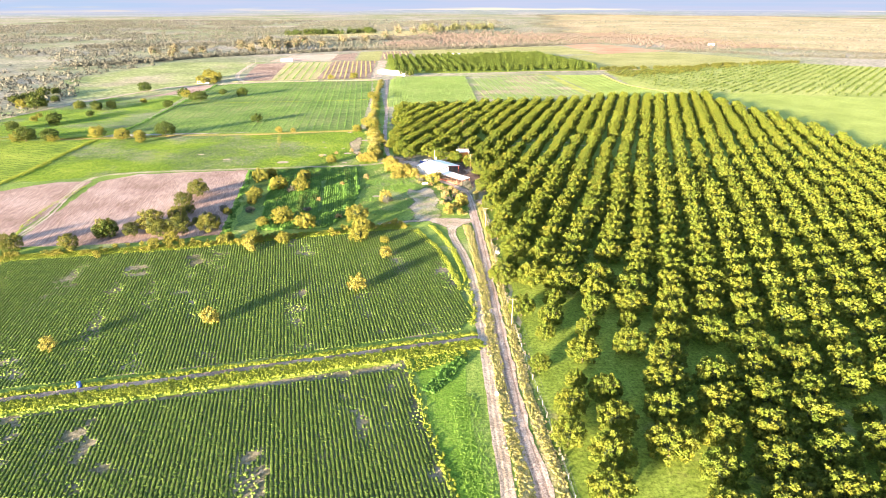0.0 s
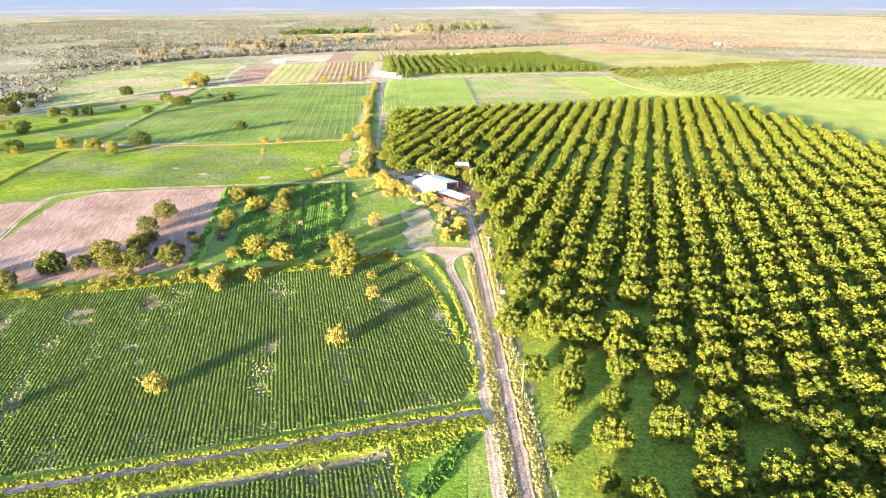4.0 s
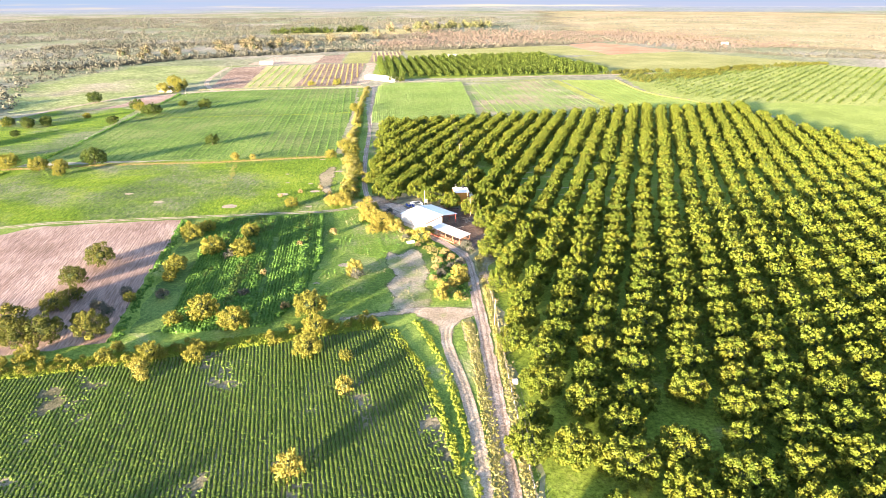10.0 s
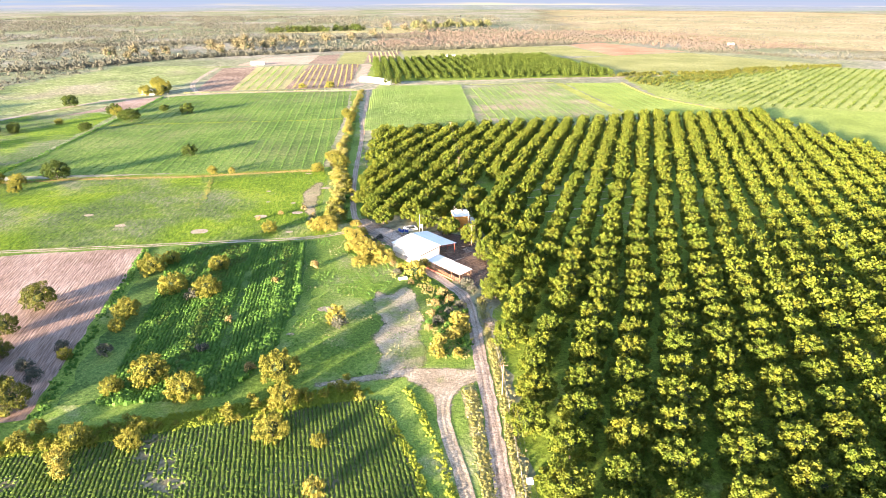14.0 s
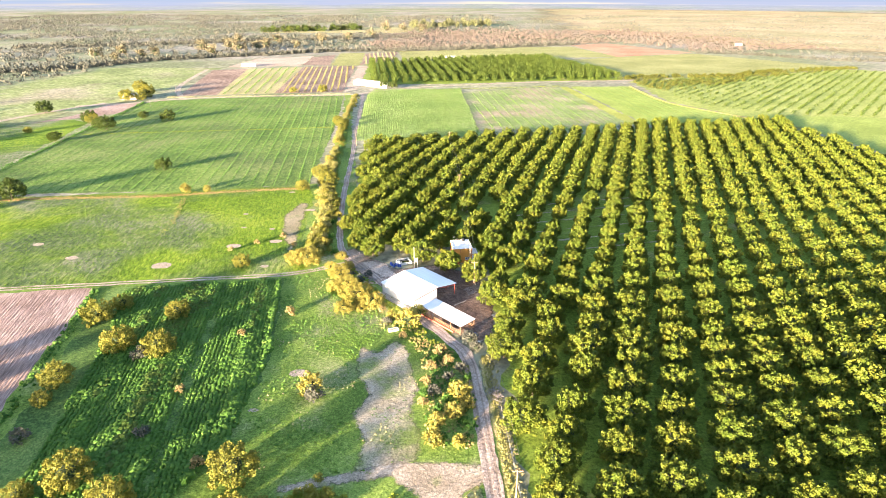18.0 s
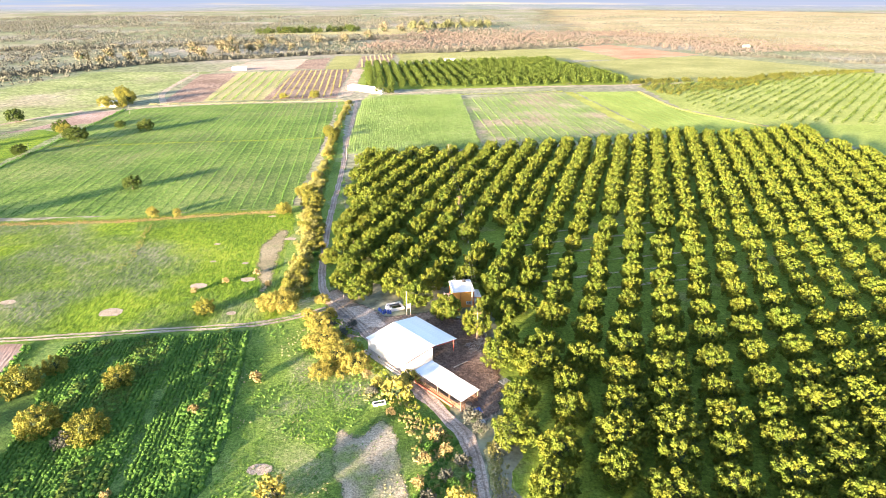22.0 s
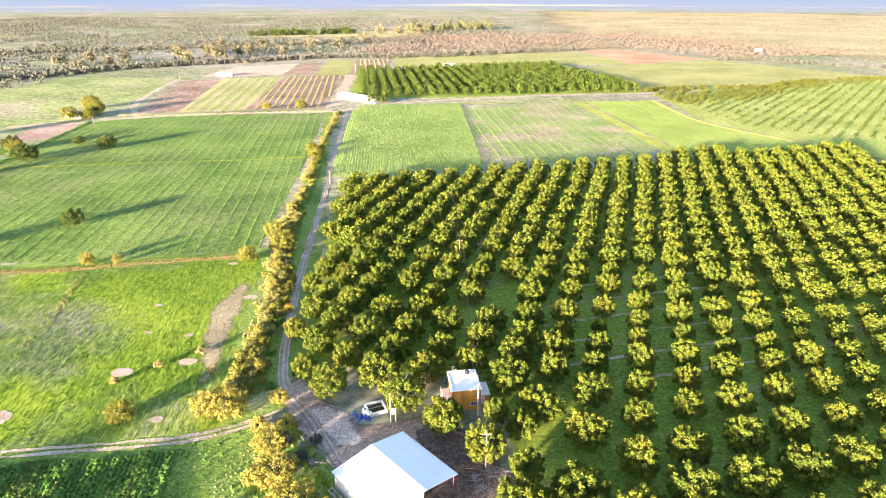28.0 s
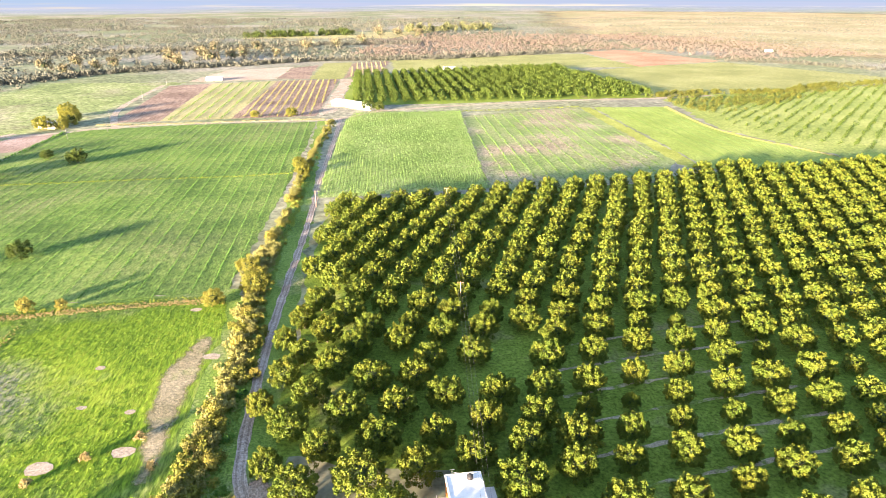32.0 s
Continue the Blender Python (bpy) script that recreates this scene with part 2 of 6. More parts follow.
M["darkleaf"] = leafy("darkleaf", (0.030, 0.085, 0.015), (0.062, 0.15, 0.024), (0.115, 0.22, 0.038), 0.12)
M["weed"] = leafy("weed", (0.12, 0.17, 0.018), (0.185, 0.24, 0.026), (0.265, 0.315, 0.04), 0.2, per_plant=0.3, per_spray=0.18)
M["dryweed"] = leafy("dryweed", (0.18, 0.185, 0.08), (0.28, 0.275, 0.125), (0.40, 0.375, 0.19), 0.15)
M["grass"] = leafy("grass", (0.06, 0.14, 0.018), (0.105, 0.205, 0.026), (0.17, 0.27, 0.04), 0.1)
# Greyed, low-contrast leaf tones: the haze over far scrub is painted in.
M["scrub"] = leafy("scrub", (0.058, 0.065, 0.053), (0.085, 0.092, 0.073), (0.115, 0.12, 0.094), 0.1)
M["scrubpink"] = leafy("scrubpink", (0.075, 0.063, 0.053), (0.112, 0.096, 0.08), (0.15, 0.128, 0.108), 0.05)
M["bark"] = plain("bark", (0.13, 0.10, 0.075), 0.9, vary=0.4, scale=3, bump=0.4)

# Dark green for crown cores, painted to imitate shade between the leaf tufts.
M["crown_shade"] = plain("crown_shade", (0.022, 0.045, 0.010), 0.9, vary=0.4, scale=2)
M["vergeweed"] = leafy("vergeweed", (0.15, 0.155, 0.042), (0.215, 0.215, 0.064), (0.29, 0.28, 0.10), 0.15, per_plant=0.3, per_spray=0.18)
M["yardbrown"] = soil("yardbrown", [(0.3, (0.095, 0.065, 0.050)), (0.5, (0.16, 0.11, 0.085)), (0.72, (0.25, 0.185, 0.145))], 0.1, 1.0, rough=0.8, soft=0.35)

# ---- building helpers ----
rng = np.random.default_rng(7)


def mesh_from(name, verts, faces, mat):
    """A mesh from arrays in which every face has the same number of corners."""
    verts, faces = np.asarray(verts, np.float32), np.asarray(faces, np.int32)
    k = faces.shape[1]
    me = bpy.data.meshes.new(name)
    me.vertices.add(len(verts))
    me.vertices.foreach_set("co", verts.ravel())
    me.loops.add(faces.size)
    me.loops.foreach_set("vertex_index", faces.ravel())
    me.polygons.add(len(faces))
    me.polygons.foreach_set("loop_start", np.arange(0, faces.size, k, dtype=np.int32))
    me.update(calc_edges=True)
    me.materials.append(mat)
    return me


def part(name, bm, material, parent, label=""):
    me = bpy.data.meshes.new(name)
    bm.to_mesh(me)
    bm.free()
    me.materials.append(material)
    ob = new(name, me)
    ob.parent = parent
    if label:
        ob["label"] = label
    return ob


def add_box(bm, lo, hi, bevel=0.0, m=None):
    x0, y0, z0 = lo
    x1, y1, z1 = hi
    r = bmesh.ops.create_cube(bm, size=1.0, matrix=Matrix.Translation(((x0 + x1) / 2, (y0 + y1) / 2, (z0 + z1) / 2)) @ Matrix.Diagonal((x1 - x0, y1 - y0, z1 - z0, 1)))
    vs = r["verts"]
    if bevel:
        es = list({e for v in vs for e in v.link_edges})
        bev = bmesh.ops.bevel(bm, geom=es, offset=bevel, segments=1, affect="EDGES")
        vs = list({v for f in bev["faces"] for v in f.verts} | {v for v in vs if v.is_valid})
    if m:
        bmesh.ops.transform(bm, matrix=m, verts=vs)
    return vs


def box(lo, hi, bevel=0.02):
    bm = bmesh.new()
    add_box(bm, lo, hi, bevel)
    return bm


def add_tube(bm, p, q, r0, r1=None, seg=8):
    p, q = Vector(p), Vector(q)
    d = q - p
    bmesh.ops.create_cone(bm, cap_ends=True, segments=seg, radius1=r0, radius2=r0 if r1 is None else r1, depth=d.length,
                          matrix=Matrix.Translation((p + q) / 2) @ d.to_track_quat("Z", "Y").to_matrix().to_4x4())


def tube(p, q, r0, r1=None, seg=8):
    bm = bmesh.new()
    add_tube(bm, p, q, r0, r1, seg)
    return bm


def sweep(pts, r, seg=4):
    """One bent rod through pts."""
    bm = bmesh.new()
    prev = None
    for i, p in enumerate(pts):
        p = Vector(p)
        d = Vector(pts[min(i + 1, len(pts) - 1)]) - Vector(pts[max(i - 1, 0)])
        q = d.to_track_quat("Z", "Y")
        cur = [bm.verts.new(p + q @ Vector((r * math.cos(k * 2 * math.pi / seg), r * math.sin(k * 2 * math.pi / seg), 0))) for k in range(seg)]
        if prev:
            for k in range(seg):
                bm.faces.new((prev[k], prev[(k + 1) % seg], cur[(k + 1) % seg], cur[k]))
        prev = cur
    return bm


def polyline_points(pts, step):
    """Points every step metres along a smooth line through pts, with the way at each."""
    pts = [np.array(p, float) for p in pts]
    out = []
    for i in range(len(pts) - 1):
        p0, p1, p2, p3 = pts[max(i - 1, 0)], pts[i], pts[i + 1], pts[min(i + 2, len(pts) - 1)]
        k = max(2, int(np.linalg.norm(p2 - p1) / step))
        for j in range(k):
            u = j / k
            out.append(0.5 * (2 * p1 + (p2 - p0) * u + (2 * p0 - 5 * p1 + 4 * p2 - p3) * u * u + (3 * p1 - p0 - 3 * p2 + p3) * u ** 3))
    out.append(pts[-1])
    return np.array(out)


def ribbon(name, pts, width, mat, z, label, wob=0.35, step=2.5, category="track", profile=((-1, -0.02), (-0.6, 0.0), (-0.42, -0.07), (-0.2, 0.0), (0.2, 0.0), (0.42, -0.07), (0.6, 0.0), (1, -0.02))):
    """A dirt track with two ruts pressed into it."""
    line = polyline_points(pts, step)
    way = np.gradient(line, axis=0)
    way /= np.linalg.norm(way, axis=1)[:, None]
    side = np.stack([way[:, 1], -way[:, 0]], 1)
    n, k = len(line), len(profile)
    vs = np.zeros((n, k, 3))
    for j, (u, dz) in enumerate(profile):
        off = u * width / 2 * (1 + (rng.normal(0, wob, n) * 0.35 if abs(u) == 1 else 0))
        vs[:, j, :2] = line + side * np.asarray(off).reshape(-1, 1)
        vs[:, j, 2] = z + dz
    idx = np.arange(n * k).reshape(n, k)
    f = np.stack([idx[:-1, :-1], idx[:-1, 1:], idx[1:, 1:], idx[1:, :-1]], -1).reshape(-1, 4)
    ob = new(name, mesh_from(name, vs.reshape(-1, 3), f, mat))
    return tagged(ob, label, category, kind="structure")


def outline(pts, wob=0.8, step=4.0):
    """A field's outline with an uneven edge."""
    pts = [np.array(p, float) for p in pts]
    out = []
    for a, b in zip(pts, pts[1:] + pts[:1]):
        d = b - a
        ln = np.linalg.norm(d)
        nrm = np.array([d[1], -d[0]]) / max(ln, 1e-6)
        k = max(1, int(ln / step))
        for j in range(k):
            out.append(a + d * j / k + nrm * rng.normal(0, wob) * (1 if j else 0))
    return out


def field(name, pts, mat, z, label, wob=0.8, step=4.0, category="field"):
    bm = bmesh.new()
    f = bm.faces.new([bm.verts.new((p[0], p[1], z)) for p in outline(pts, wob, step)])
    if f.normal.z < 0:
        f.normal_flip()
    f.normal_update()
    if f.normal.z < 0:
        f.normal_flip()
    bmesh.ops.triangulate(bm, faces=bm.faces[:])
    me = bpy.data.meshes.new(name)
    bm.to_mesh(me)
    bm.free()
    me.materials.append(mat)
    return tagged(new(name, me), label, category, kind="structure")


def soft_field(name, pts, mat, z, label, fade=3.0, category="field"):
    """A patch of ground whose edge frays out over a few metres."""
    poly = np.array(pts, float)
    step = max(0.8, fade / 2.5)
    lo, hi = poly.min(0) - step, poly.max(0) + step
    nx, ny = int((hi[0] - lo[0]) / step) + 2, int((hi[1] - lo[1]) / step) + 2
    g = np.stack(np.meshgrid(lo[0] + np.arange(nx) * step, lo[1] + np.arange(ny) * step, indexing="ij"), -1).reshape(-1, 2)
    dist = np.full(len(g), 1e9)
    for a, q in zip(poly, np.roll(poly, -1, 0)):
        u = np.clip(((g - a) @ (q - a)) / ((q - a) @ (q - a)), 0, 1)
        dist = np.minimum(dist, np.linalg.norm(g - a - u[:, None] * (q - a), axis=1))
    val = np.where(inside(poly, g), np.clip(dist / fade, 0, 1), 0) * 0.62
    idx = np.arange(nx * ny).reshape(nx, ny)
    fs = np.stack([idx[:-1, :-1], idx[1:, :-1], idx[1:, 1:], idx[:-1, 1:]], -1).reshape(-1, 4)
    fs = fs[val[fs].max(1) > 0]
    used, inv = np.unique(fs, return_inverse=True)
    me = mesh_from(name, np.column_stack([g[used], np.full(len(used), z)]), inv.reshape(-1, 4), mat)
    me.attributes.new("inner", "FLOAT", "POINT").data.foreach_set("value", val[used].astype(np.float32))
    return tagged(new(name, me), label, category, kind="structure")


def inside(poly, p):
    poly = np.asarray(poly, float)
    x, y = np.asarray(p)[..., 0], np.asarray(p)[..., 1]
    r = np.zeros(x.shape, bool)
    for (ax, ay), (bx, by) in zip(poly, np.roll(poly, -1, 0)):
        with np.errstate(divide="ignore", invalid="ignore"):
            r ^= ((ay > y) != (by > y)) & (x < (bx - ax) * (y - ay) / (by - ay) + ax)
    return r


def rows_in(poly, heading, spacing, step):
    """Points on straight rows across a field: heading in degrees from +y towards +x."""
    h = radians(heading)
    u, v = np.array([math.sin(h), math.cos(h)]), np.array([math.cos(h), -math.sin(h)])
    poly = np.asarray(poly, float)
    a, b = poly @ u, poly @ v
    gu, gv = np.arange(a.min(), a.max(), step), np.arange(b.min(), b.max(), spacing)
    g = gu[None, :, None] * u + gv[:, None, None] * v
    ok = inside(poly, g)
    return g, ok, u, v


def furrows(parent, poly, heading, spacing, height, mat, z):
    """Ploughed ridges: one long low ridge for every row."""
    g, ok, u, v = rows_in(poly, heading, spacing, 6.0)
    for i in range(g.shape[0]):
        j = np.flatnonzero(ok[i])
        if len(j) < 2:
            continue
        vs, fs = [], []
        for p in g[i, j[0]:j[-1] + 1]:
            w = spacing * 0.36
            hh = height * rng.uniform(0.7, 1.2)
            p = p + v * rng.normal(0, 0.06)
            vs += [(*(p - v * w), z), (*(p - v * w * 0.35), z + hh), (*(p + v * w * 0.35), z + hh), (*(p + v * w), z)]
        for q in range(len(vs) // 4 - 1):
            for c in range(3):
                a = q * 4 + c
                fs.append((a, a + 4, a + 5, a + 1))
        new("ridge", mesh_from("ridge", vs, fs, mat)).parent = parent


# ---- foliage ----
def sprays(centres, outward, size, spread, flat=0.62, tilt=0.7):
    """Leaf sprays: one pointed four-cornered leaf mass at every centre, facing roughly outward."""
    n = len(centres)
    c = centres + rng.normal(0, 1, (n, 3)) * spread
    nrm = outward + rng.normal(0, tilt, (n, 3))
    nrm /= np.linalg.norm(nrm, axis=1)[:, None] + 1e-9
    a = np.cross(nrm, rng.normal(0, 1, (n, 3)))
    a /= np.linalg.norm(a, axis=1)[:, None] + 1e-9
    b = np.cross(nrm, a)
    s = (size * rng.uniform(0.65, 1.35, n))[:, None]
    vs = np.stack([c - a * s * 0.5, c - b * s * flat * 0.5 + nrm * s * 0.1, c + a * s * 0.5 - nrm * s * 0.08, c + b * s * flat * 0.5 + nrm * s * 0.1], 1)
    return vs.reshape(-1, 3)


def crown_verts(width, height, base, clumps, per, leaf, lobes=9, droop=0.35, core=0.42, grid=3, puff=0.0):
    """A crown of leafy lobes of uneven size, each covered with leaf sprays, round a dark body."""
    n = max(4, lobes * 2)
    k = np.arange(n) + 0.5
    up = 1.0 - k / n * (1.15 + droop)
    around = k * 2.39996 + rng.uniform(0, 6.28)
    ld = np.stack([np.sqrt(np.clip(1 - up ** 2, 0, 1)) * np.cos(around), np.sqrt(np.clip(1 - up ** 2, 0, 1)) * np.sin(around), up], 1) + rng.normal(0, 0.13, (n, 3))
    ld /= np.linalg.norm(ld, axis=1)[:, None]
    lr = (0.34 + 0.9 / n) * rng.uniform(0.75, 1.3, n)
    lc = ld * (1.0 - lr * rng.uniform(0.75, 1.0, n))[:, None]
    which = rng.choice(n, clumps, p=lr ** 2 / (lr ** 2).sum())
    d = rng.normal(0, 1, (clumps, 3))
    d /= np.linalg.norm(d, axis=1)[:, None]
    d = d + ld[which] * 0.75 + np.array([0, 0, 0.3])
    d /= np.linalg.norm(d, axis=1)[:, None]
    bumps = ld
    rad = np.ones(clumps)
    mid = base + (height - base) * 0.42
    scale = np.array([width / 2, width / 2, (height - base) * 0.60])
    c = (lc[which] + d * (lr[which] * rng.uniform(0.72, 1.14, clumps))[:, None]) * scale + np.array([0, 0, mid])
    c[:, 2] = np.maximum(c[:, 2], base * 0.8)
    inner = rng.random(clumps) < 0.14
    c[inner] = (c[inner] - np.array([0, 0, mid])) * rng.uniform(0.35, 0.7, (inner.sum(), 1)) + np.array([0, 0, mid])
    cc, oo = np.repeat(c, per, 0), np.repeat(d + np.array([0, 0, 0.35]), per, 0)
    v = sprays(cc, oo, leaf, puff or leaf * 0.6, 0.86, 1.0)
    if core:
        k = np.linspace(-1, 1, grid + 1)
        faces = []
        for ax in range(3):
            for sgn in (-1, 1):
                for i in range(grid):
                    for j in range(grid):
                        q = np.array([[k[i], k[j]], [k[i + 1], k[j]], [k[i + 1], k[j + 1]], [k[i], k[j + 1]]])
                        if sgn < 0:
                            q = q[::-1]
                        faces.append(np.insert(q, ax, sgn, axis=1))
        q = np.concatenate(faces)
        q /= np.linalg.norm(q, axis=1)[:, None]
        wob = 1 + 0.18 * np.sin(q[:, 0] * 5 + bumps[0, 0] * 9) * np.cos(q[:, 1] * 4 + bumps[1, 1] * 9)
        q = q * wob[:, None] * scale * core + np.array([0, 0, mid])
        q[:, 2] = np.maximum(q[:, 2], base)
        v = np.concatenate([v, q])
    return v


def dome_crown(width, height, base, lobes, per, leaf, core=0.40, grid=3, tilt=0.9):
    """A rounded crown built of upright leafy tufts that stand out from a dark inner body, open between the tufts."""
    k = np.arange(lobes) + 0.5
    up = 1.0 - k / lobes * 1.56
    around = k * 2.39996 + rng.uniform(0, 6.28)
    flat = np.sqrt(np.clip(1 - up ** 2, 0, 1))
    ld = np.stack([flat * np.cos(around), flat * np.sin(around), up], 1) + rng.normal(0, 0.12, (lobes, 3))
    ld /= np.linalg.norm(ld, axis=1)[:, None]
    half = np.array([width / 2, width / 2, (height - base) * 0.56])
    mid = np.array([0, 0, base + (height - base) * 0.46])
    lr = width / math.sqrt(lobes) * 0.60 * rng.uniform(0.7, 1.25, lobes)
    axis = ld + np.array([0, 0, 0.55])
    axis /= np.linalg.norm(axis, axis=1)[:, None]
    lc = ld * half * rng.uniform(0.84, 1.10, lobes)[:, None] - axis * lr[:, None] * 0.95
    n = lobes * per
    which = rng.choice(lobes, n, p=lr ** 2 / (lr ** 2).sum())
    d = rng.normal(0, 1, (n, 3))
    d /= np.linalg.norm(d, axis=1)[:, None]
    d = d + axis[which] * 0.6
    d /= np.linalg.norm(d, axis=1)[:, None]
    off = d * (lr[which] * rng.uniform(0.6, 1.1, n))[:, None]
    off += axis[which] * (off * axis[which]).sum(1)[:, None] * 0.55
    c = lc[which] + off + mid
    # leaves on the inner twigs close the view into the crown
    deep = rng.random(n) < 0.2
    e = rng.normal(0, 1, (n, 3))
    e /= np.linalg.norm(e, axis=1)[:, None]
    c[deep] = (e * half * rng.uniform(0.5, 0.78, (n, 1)) + mid)[deep]
    c[:, 2] = np.maximum(c[:, 2], base * 0.7)
    v = sprays(c, d, leaf, leaf * 0.12, 0.72, tilt)
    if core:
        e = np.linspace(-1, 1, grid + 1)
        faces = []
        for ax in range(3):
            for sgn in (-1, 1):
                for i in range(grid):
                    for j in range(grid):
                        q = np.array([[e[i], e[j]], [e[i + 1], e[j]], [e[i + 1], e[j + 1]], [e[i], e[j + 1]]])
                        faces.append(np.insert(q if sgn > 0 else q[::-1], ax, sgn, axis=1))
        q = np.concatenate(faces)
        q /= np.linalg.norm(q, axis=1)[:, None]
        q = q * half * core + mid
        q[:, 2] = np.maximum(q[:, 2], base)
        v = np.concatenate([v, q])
    return v


def quads(n):
    return np.arange(n * 4).reshape(n, 4)


def trunk_bm(height, r, limbs, reach):
    bm = bmesh.new()
    top = height * 0.45
    add_tube(bm, (0, 0, -0.2), (0.05, 0.03, top), r, r * 0.72, 8)
    for i in range(limbs):
        a = i * 2.4 + rng.uniform(0, 0.7)
        p = (0.05, 0.03, top * rng.uniform(0.75, 1.0))
        mid = (math.cos(a) * reach * 0.5, math.sin(a) * reach * 0.5, height * rng.uniform(0.58, 0.7))
        add_tube(bm, p, mid, r * 0.45, r * 0.28, 6)
        add_tube(bm, mid, (math.cos(a + 0.3) * reach, math.sin(a + 0.3) * reach, height * rng.uniform(0.7, 0.88)), r * 0.27, r * 0.08, 5)
    return bm


def shade_faces(me, per_plant, core):
    """Gives the last faces of every plant, its inner body, a painted shade green."""
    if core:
        me.materials.append(M["crown_shade"])
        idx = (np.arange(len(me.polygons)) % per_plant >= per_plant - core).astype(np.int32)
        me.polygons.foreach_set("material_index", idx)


def make_tree(name, width, height, base, clumps, per, leaf, mat, label, category, group="", limbs=5, r=0.2, dome=False, **kw):
    root = new(name)
    tagged(root, label, category, group)
    part("trunk", trunk_bm(height, r, limbs, width * 0.3), M["bark"], root)
    v = (dome_crown if dome else crown_verts)(width, height, base, clumps, per, leaf, **kw)
    crown = new("crown", mesh_from("crown", v, quads(len(v) // 4), mat))
    shade_faces(crown.data, len(v) // 4, 0 if kw.get("core") == 0 else 6 * kw.get("grid", 3) ** 2)
    crown.parent = root
    return root


def place(proto_list, x, y, s, tall=1.0, turn=None):
    """Stands a copy of one of the prototypes at x, y."""
    p = proto_list[int(rng.integers(len(proto_list)))]
    a = rng.uniform(0, 360) if turn is None else turn
    c = copy_thing(p, pose(x, y, 0, 0, 0, a))
    c.scale = (s, s, s * tall)
    return c


def drop(proto_list):
    for p in proto_list:
        for o in (*p.children_recursive, p):
            bpy.data.objects.remove(o)


def scatter(name, variants, xy, sizes, mat, label, category, z=0.0, tall=1.0, core=0):
    """One mesh of many plants: each a turned, scaled copy of one of the spray clusters."""
    xy, sizes = np.asarray(xy, float), np.asarray(sizes, float)
    which = rng.integers(0, len(variants), len(xy))
    turn = rng.uniform(0, 2 * math.pi, len(xy))
    out = []
    for k, var in enumerate(variants):
        i = np.flatnonzero(which == k)
        if not len(i):
            continue
        ca, sa, s = np.cos(turn[i])[:, None], np.sin(turn[i])[:, None], sizes[i][:, None]
        x = (var[None, :, 0] * ca - var[None, :, 1] * sa) * s + xy[i, :1]
        y = (var[None, :, 0] * sa + var[None, :, 1] * ca) * s + xy[i, 1:2]
        zz = var[None, :, 2] * s * tall + z
        out.append(np.stack([x, y, zz], -1).reshape(-1, 3))
    v = np.concatenate(out)
    ob = new(name, mesh_from(name, v, quads(len(v) // 4), mat))
    shade_faces(ob.data, len(variants[0]) // 4, core)
    return tagged(ob, label, category, kind="stuff")


def tuft(n, width, height, leaf, up=0.8, tilt=0.35):
    c = np.stack([rng.normal(0, width * 0.28, n), rng.normal(0, width * 0.28, n), rng.uniform(0.15, 0.85, n) * height], 1)
    o = c.copy()
    o[:, 2] = height * up
    v = sprays(c, o / (np.linalg.norm(o, axis=1)[:, None] + 1e-6), leaf, 0.05, 0.6, tilt)
    v[:, 2] = np.maximum(v[:, 2], 0.0)
    return v


def mound(width, height, rough=0.22):
    """A low rounded plant of eight uneven faces."""
    ring = np.arange(6) * math.pi / 3
    v = []
    for r, z in ((0.5, 0.0), (0.38, 0.78)):
        k = rng.uniform(1 - rough, 1 + rough, 6)
        v += [(r * width * q * math.cos(a), r * width * q * math.sin(a), height * z * rng.uniform(0.7, 1.3)) for a, q in zip(ring, k)]
    top = (rng.normal(0, 0.06), rng.normal(0, 0.06), height)
    f = [(v[i], v[(i + 1) % 6], v[6 + (i + 1) % 6], v[6 + i]) for i in range(6)]
    f += [(v[6 + i], v[6 + i + 1], v[6 + (i + 2) % 6], top) for i in (0, 2, 4)]
    return np.array(f).reshape(-1, 3)


def sheet_points(poly, spacing, jitter=0.45):
    poly = np.asarray(poly, float)
    lo, hi = poly.min(0), poly.max(0)
    g = np.stack(np.meshgrid(np.arange(lo[0], hi[0], spacing), np.arange(lo[1], hi[1], spacing)), -1).reshape(-1, 2)
    g = g + rng.uniform(-jitter, jitter, g.shape) * spacing
    return g[inside(poly, g)]


def lumps(p, scale, seed=0.0):
    """Smooth noise at each point, about -1 to 1."""
    return np.array([noise.noise((x * scale + seed, y * scale, seed)) for x, y in p])

# ---- where single trees stand: x, y, size against the prototype ----
TREES_FIELD_EDGE = [(-98, 296, 1.3), (-85, 282, 1.25), (-74, 280, 1.2), (-77, 299, 1), (-92, 267, 1.1), (-91, 259, 0.65), (-97, 245, 0.55), (-71, 235, 1.3), (-78, 231, 0.75), (-60, 229, 1.2),
    (-41, 237, 1.4), (-37, 227, 0.95), (-37, 216, 1.1), (-27, 214, 0.5), (-76, 213, 0.9), (-65, 213, 0.75), (-87, 218, 0.45), (-107, 213, 0.8), (-116, 239, 1.1), (-88, 213, 0.6),
    (-112, 209, 0.6)]
TREES_ROADSIDE = [(-95, 304, 0.85), (-28, 309, 1.6), (-23, 306, 1.2), (-33, 317, 1.3), (-36, 326, 1.2), (-31, 303, 0.9), (-48.5, 337, 1.5), (-52.5, 337.5, 1.2), (-70, 334, 0.85), (-38, 341, 0.7),
    (-59, 428, 1.4), (-69, 419, 0.95), (-65, 441, 1.2), (-79, 574, 1.1), (-74, 558, 1.1), (-144, 714, 1), (-118, 718, 1.3)]
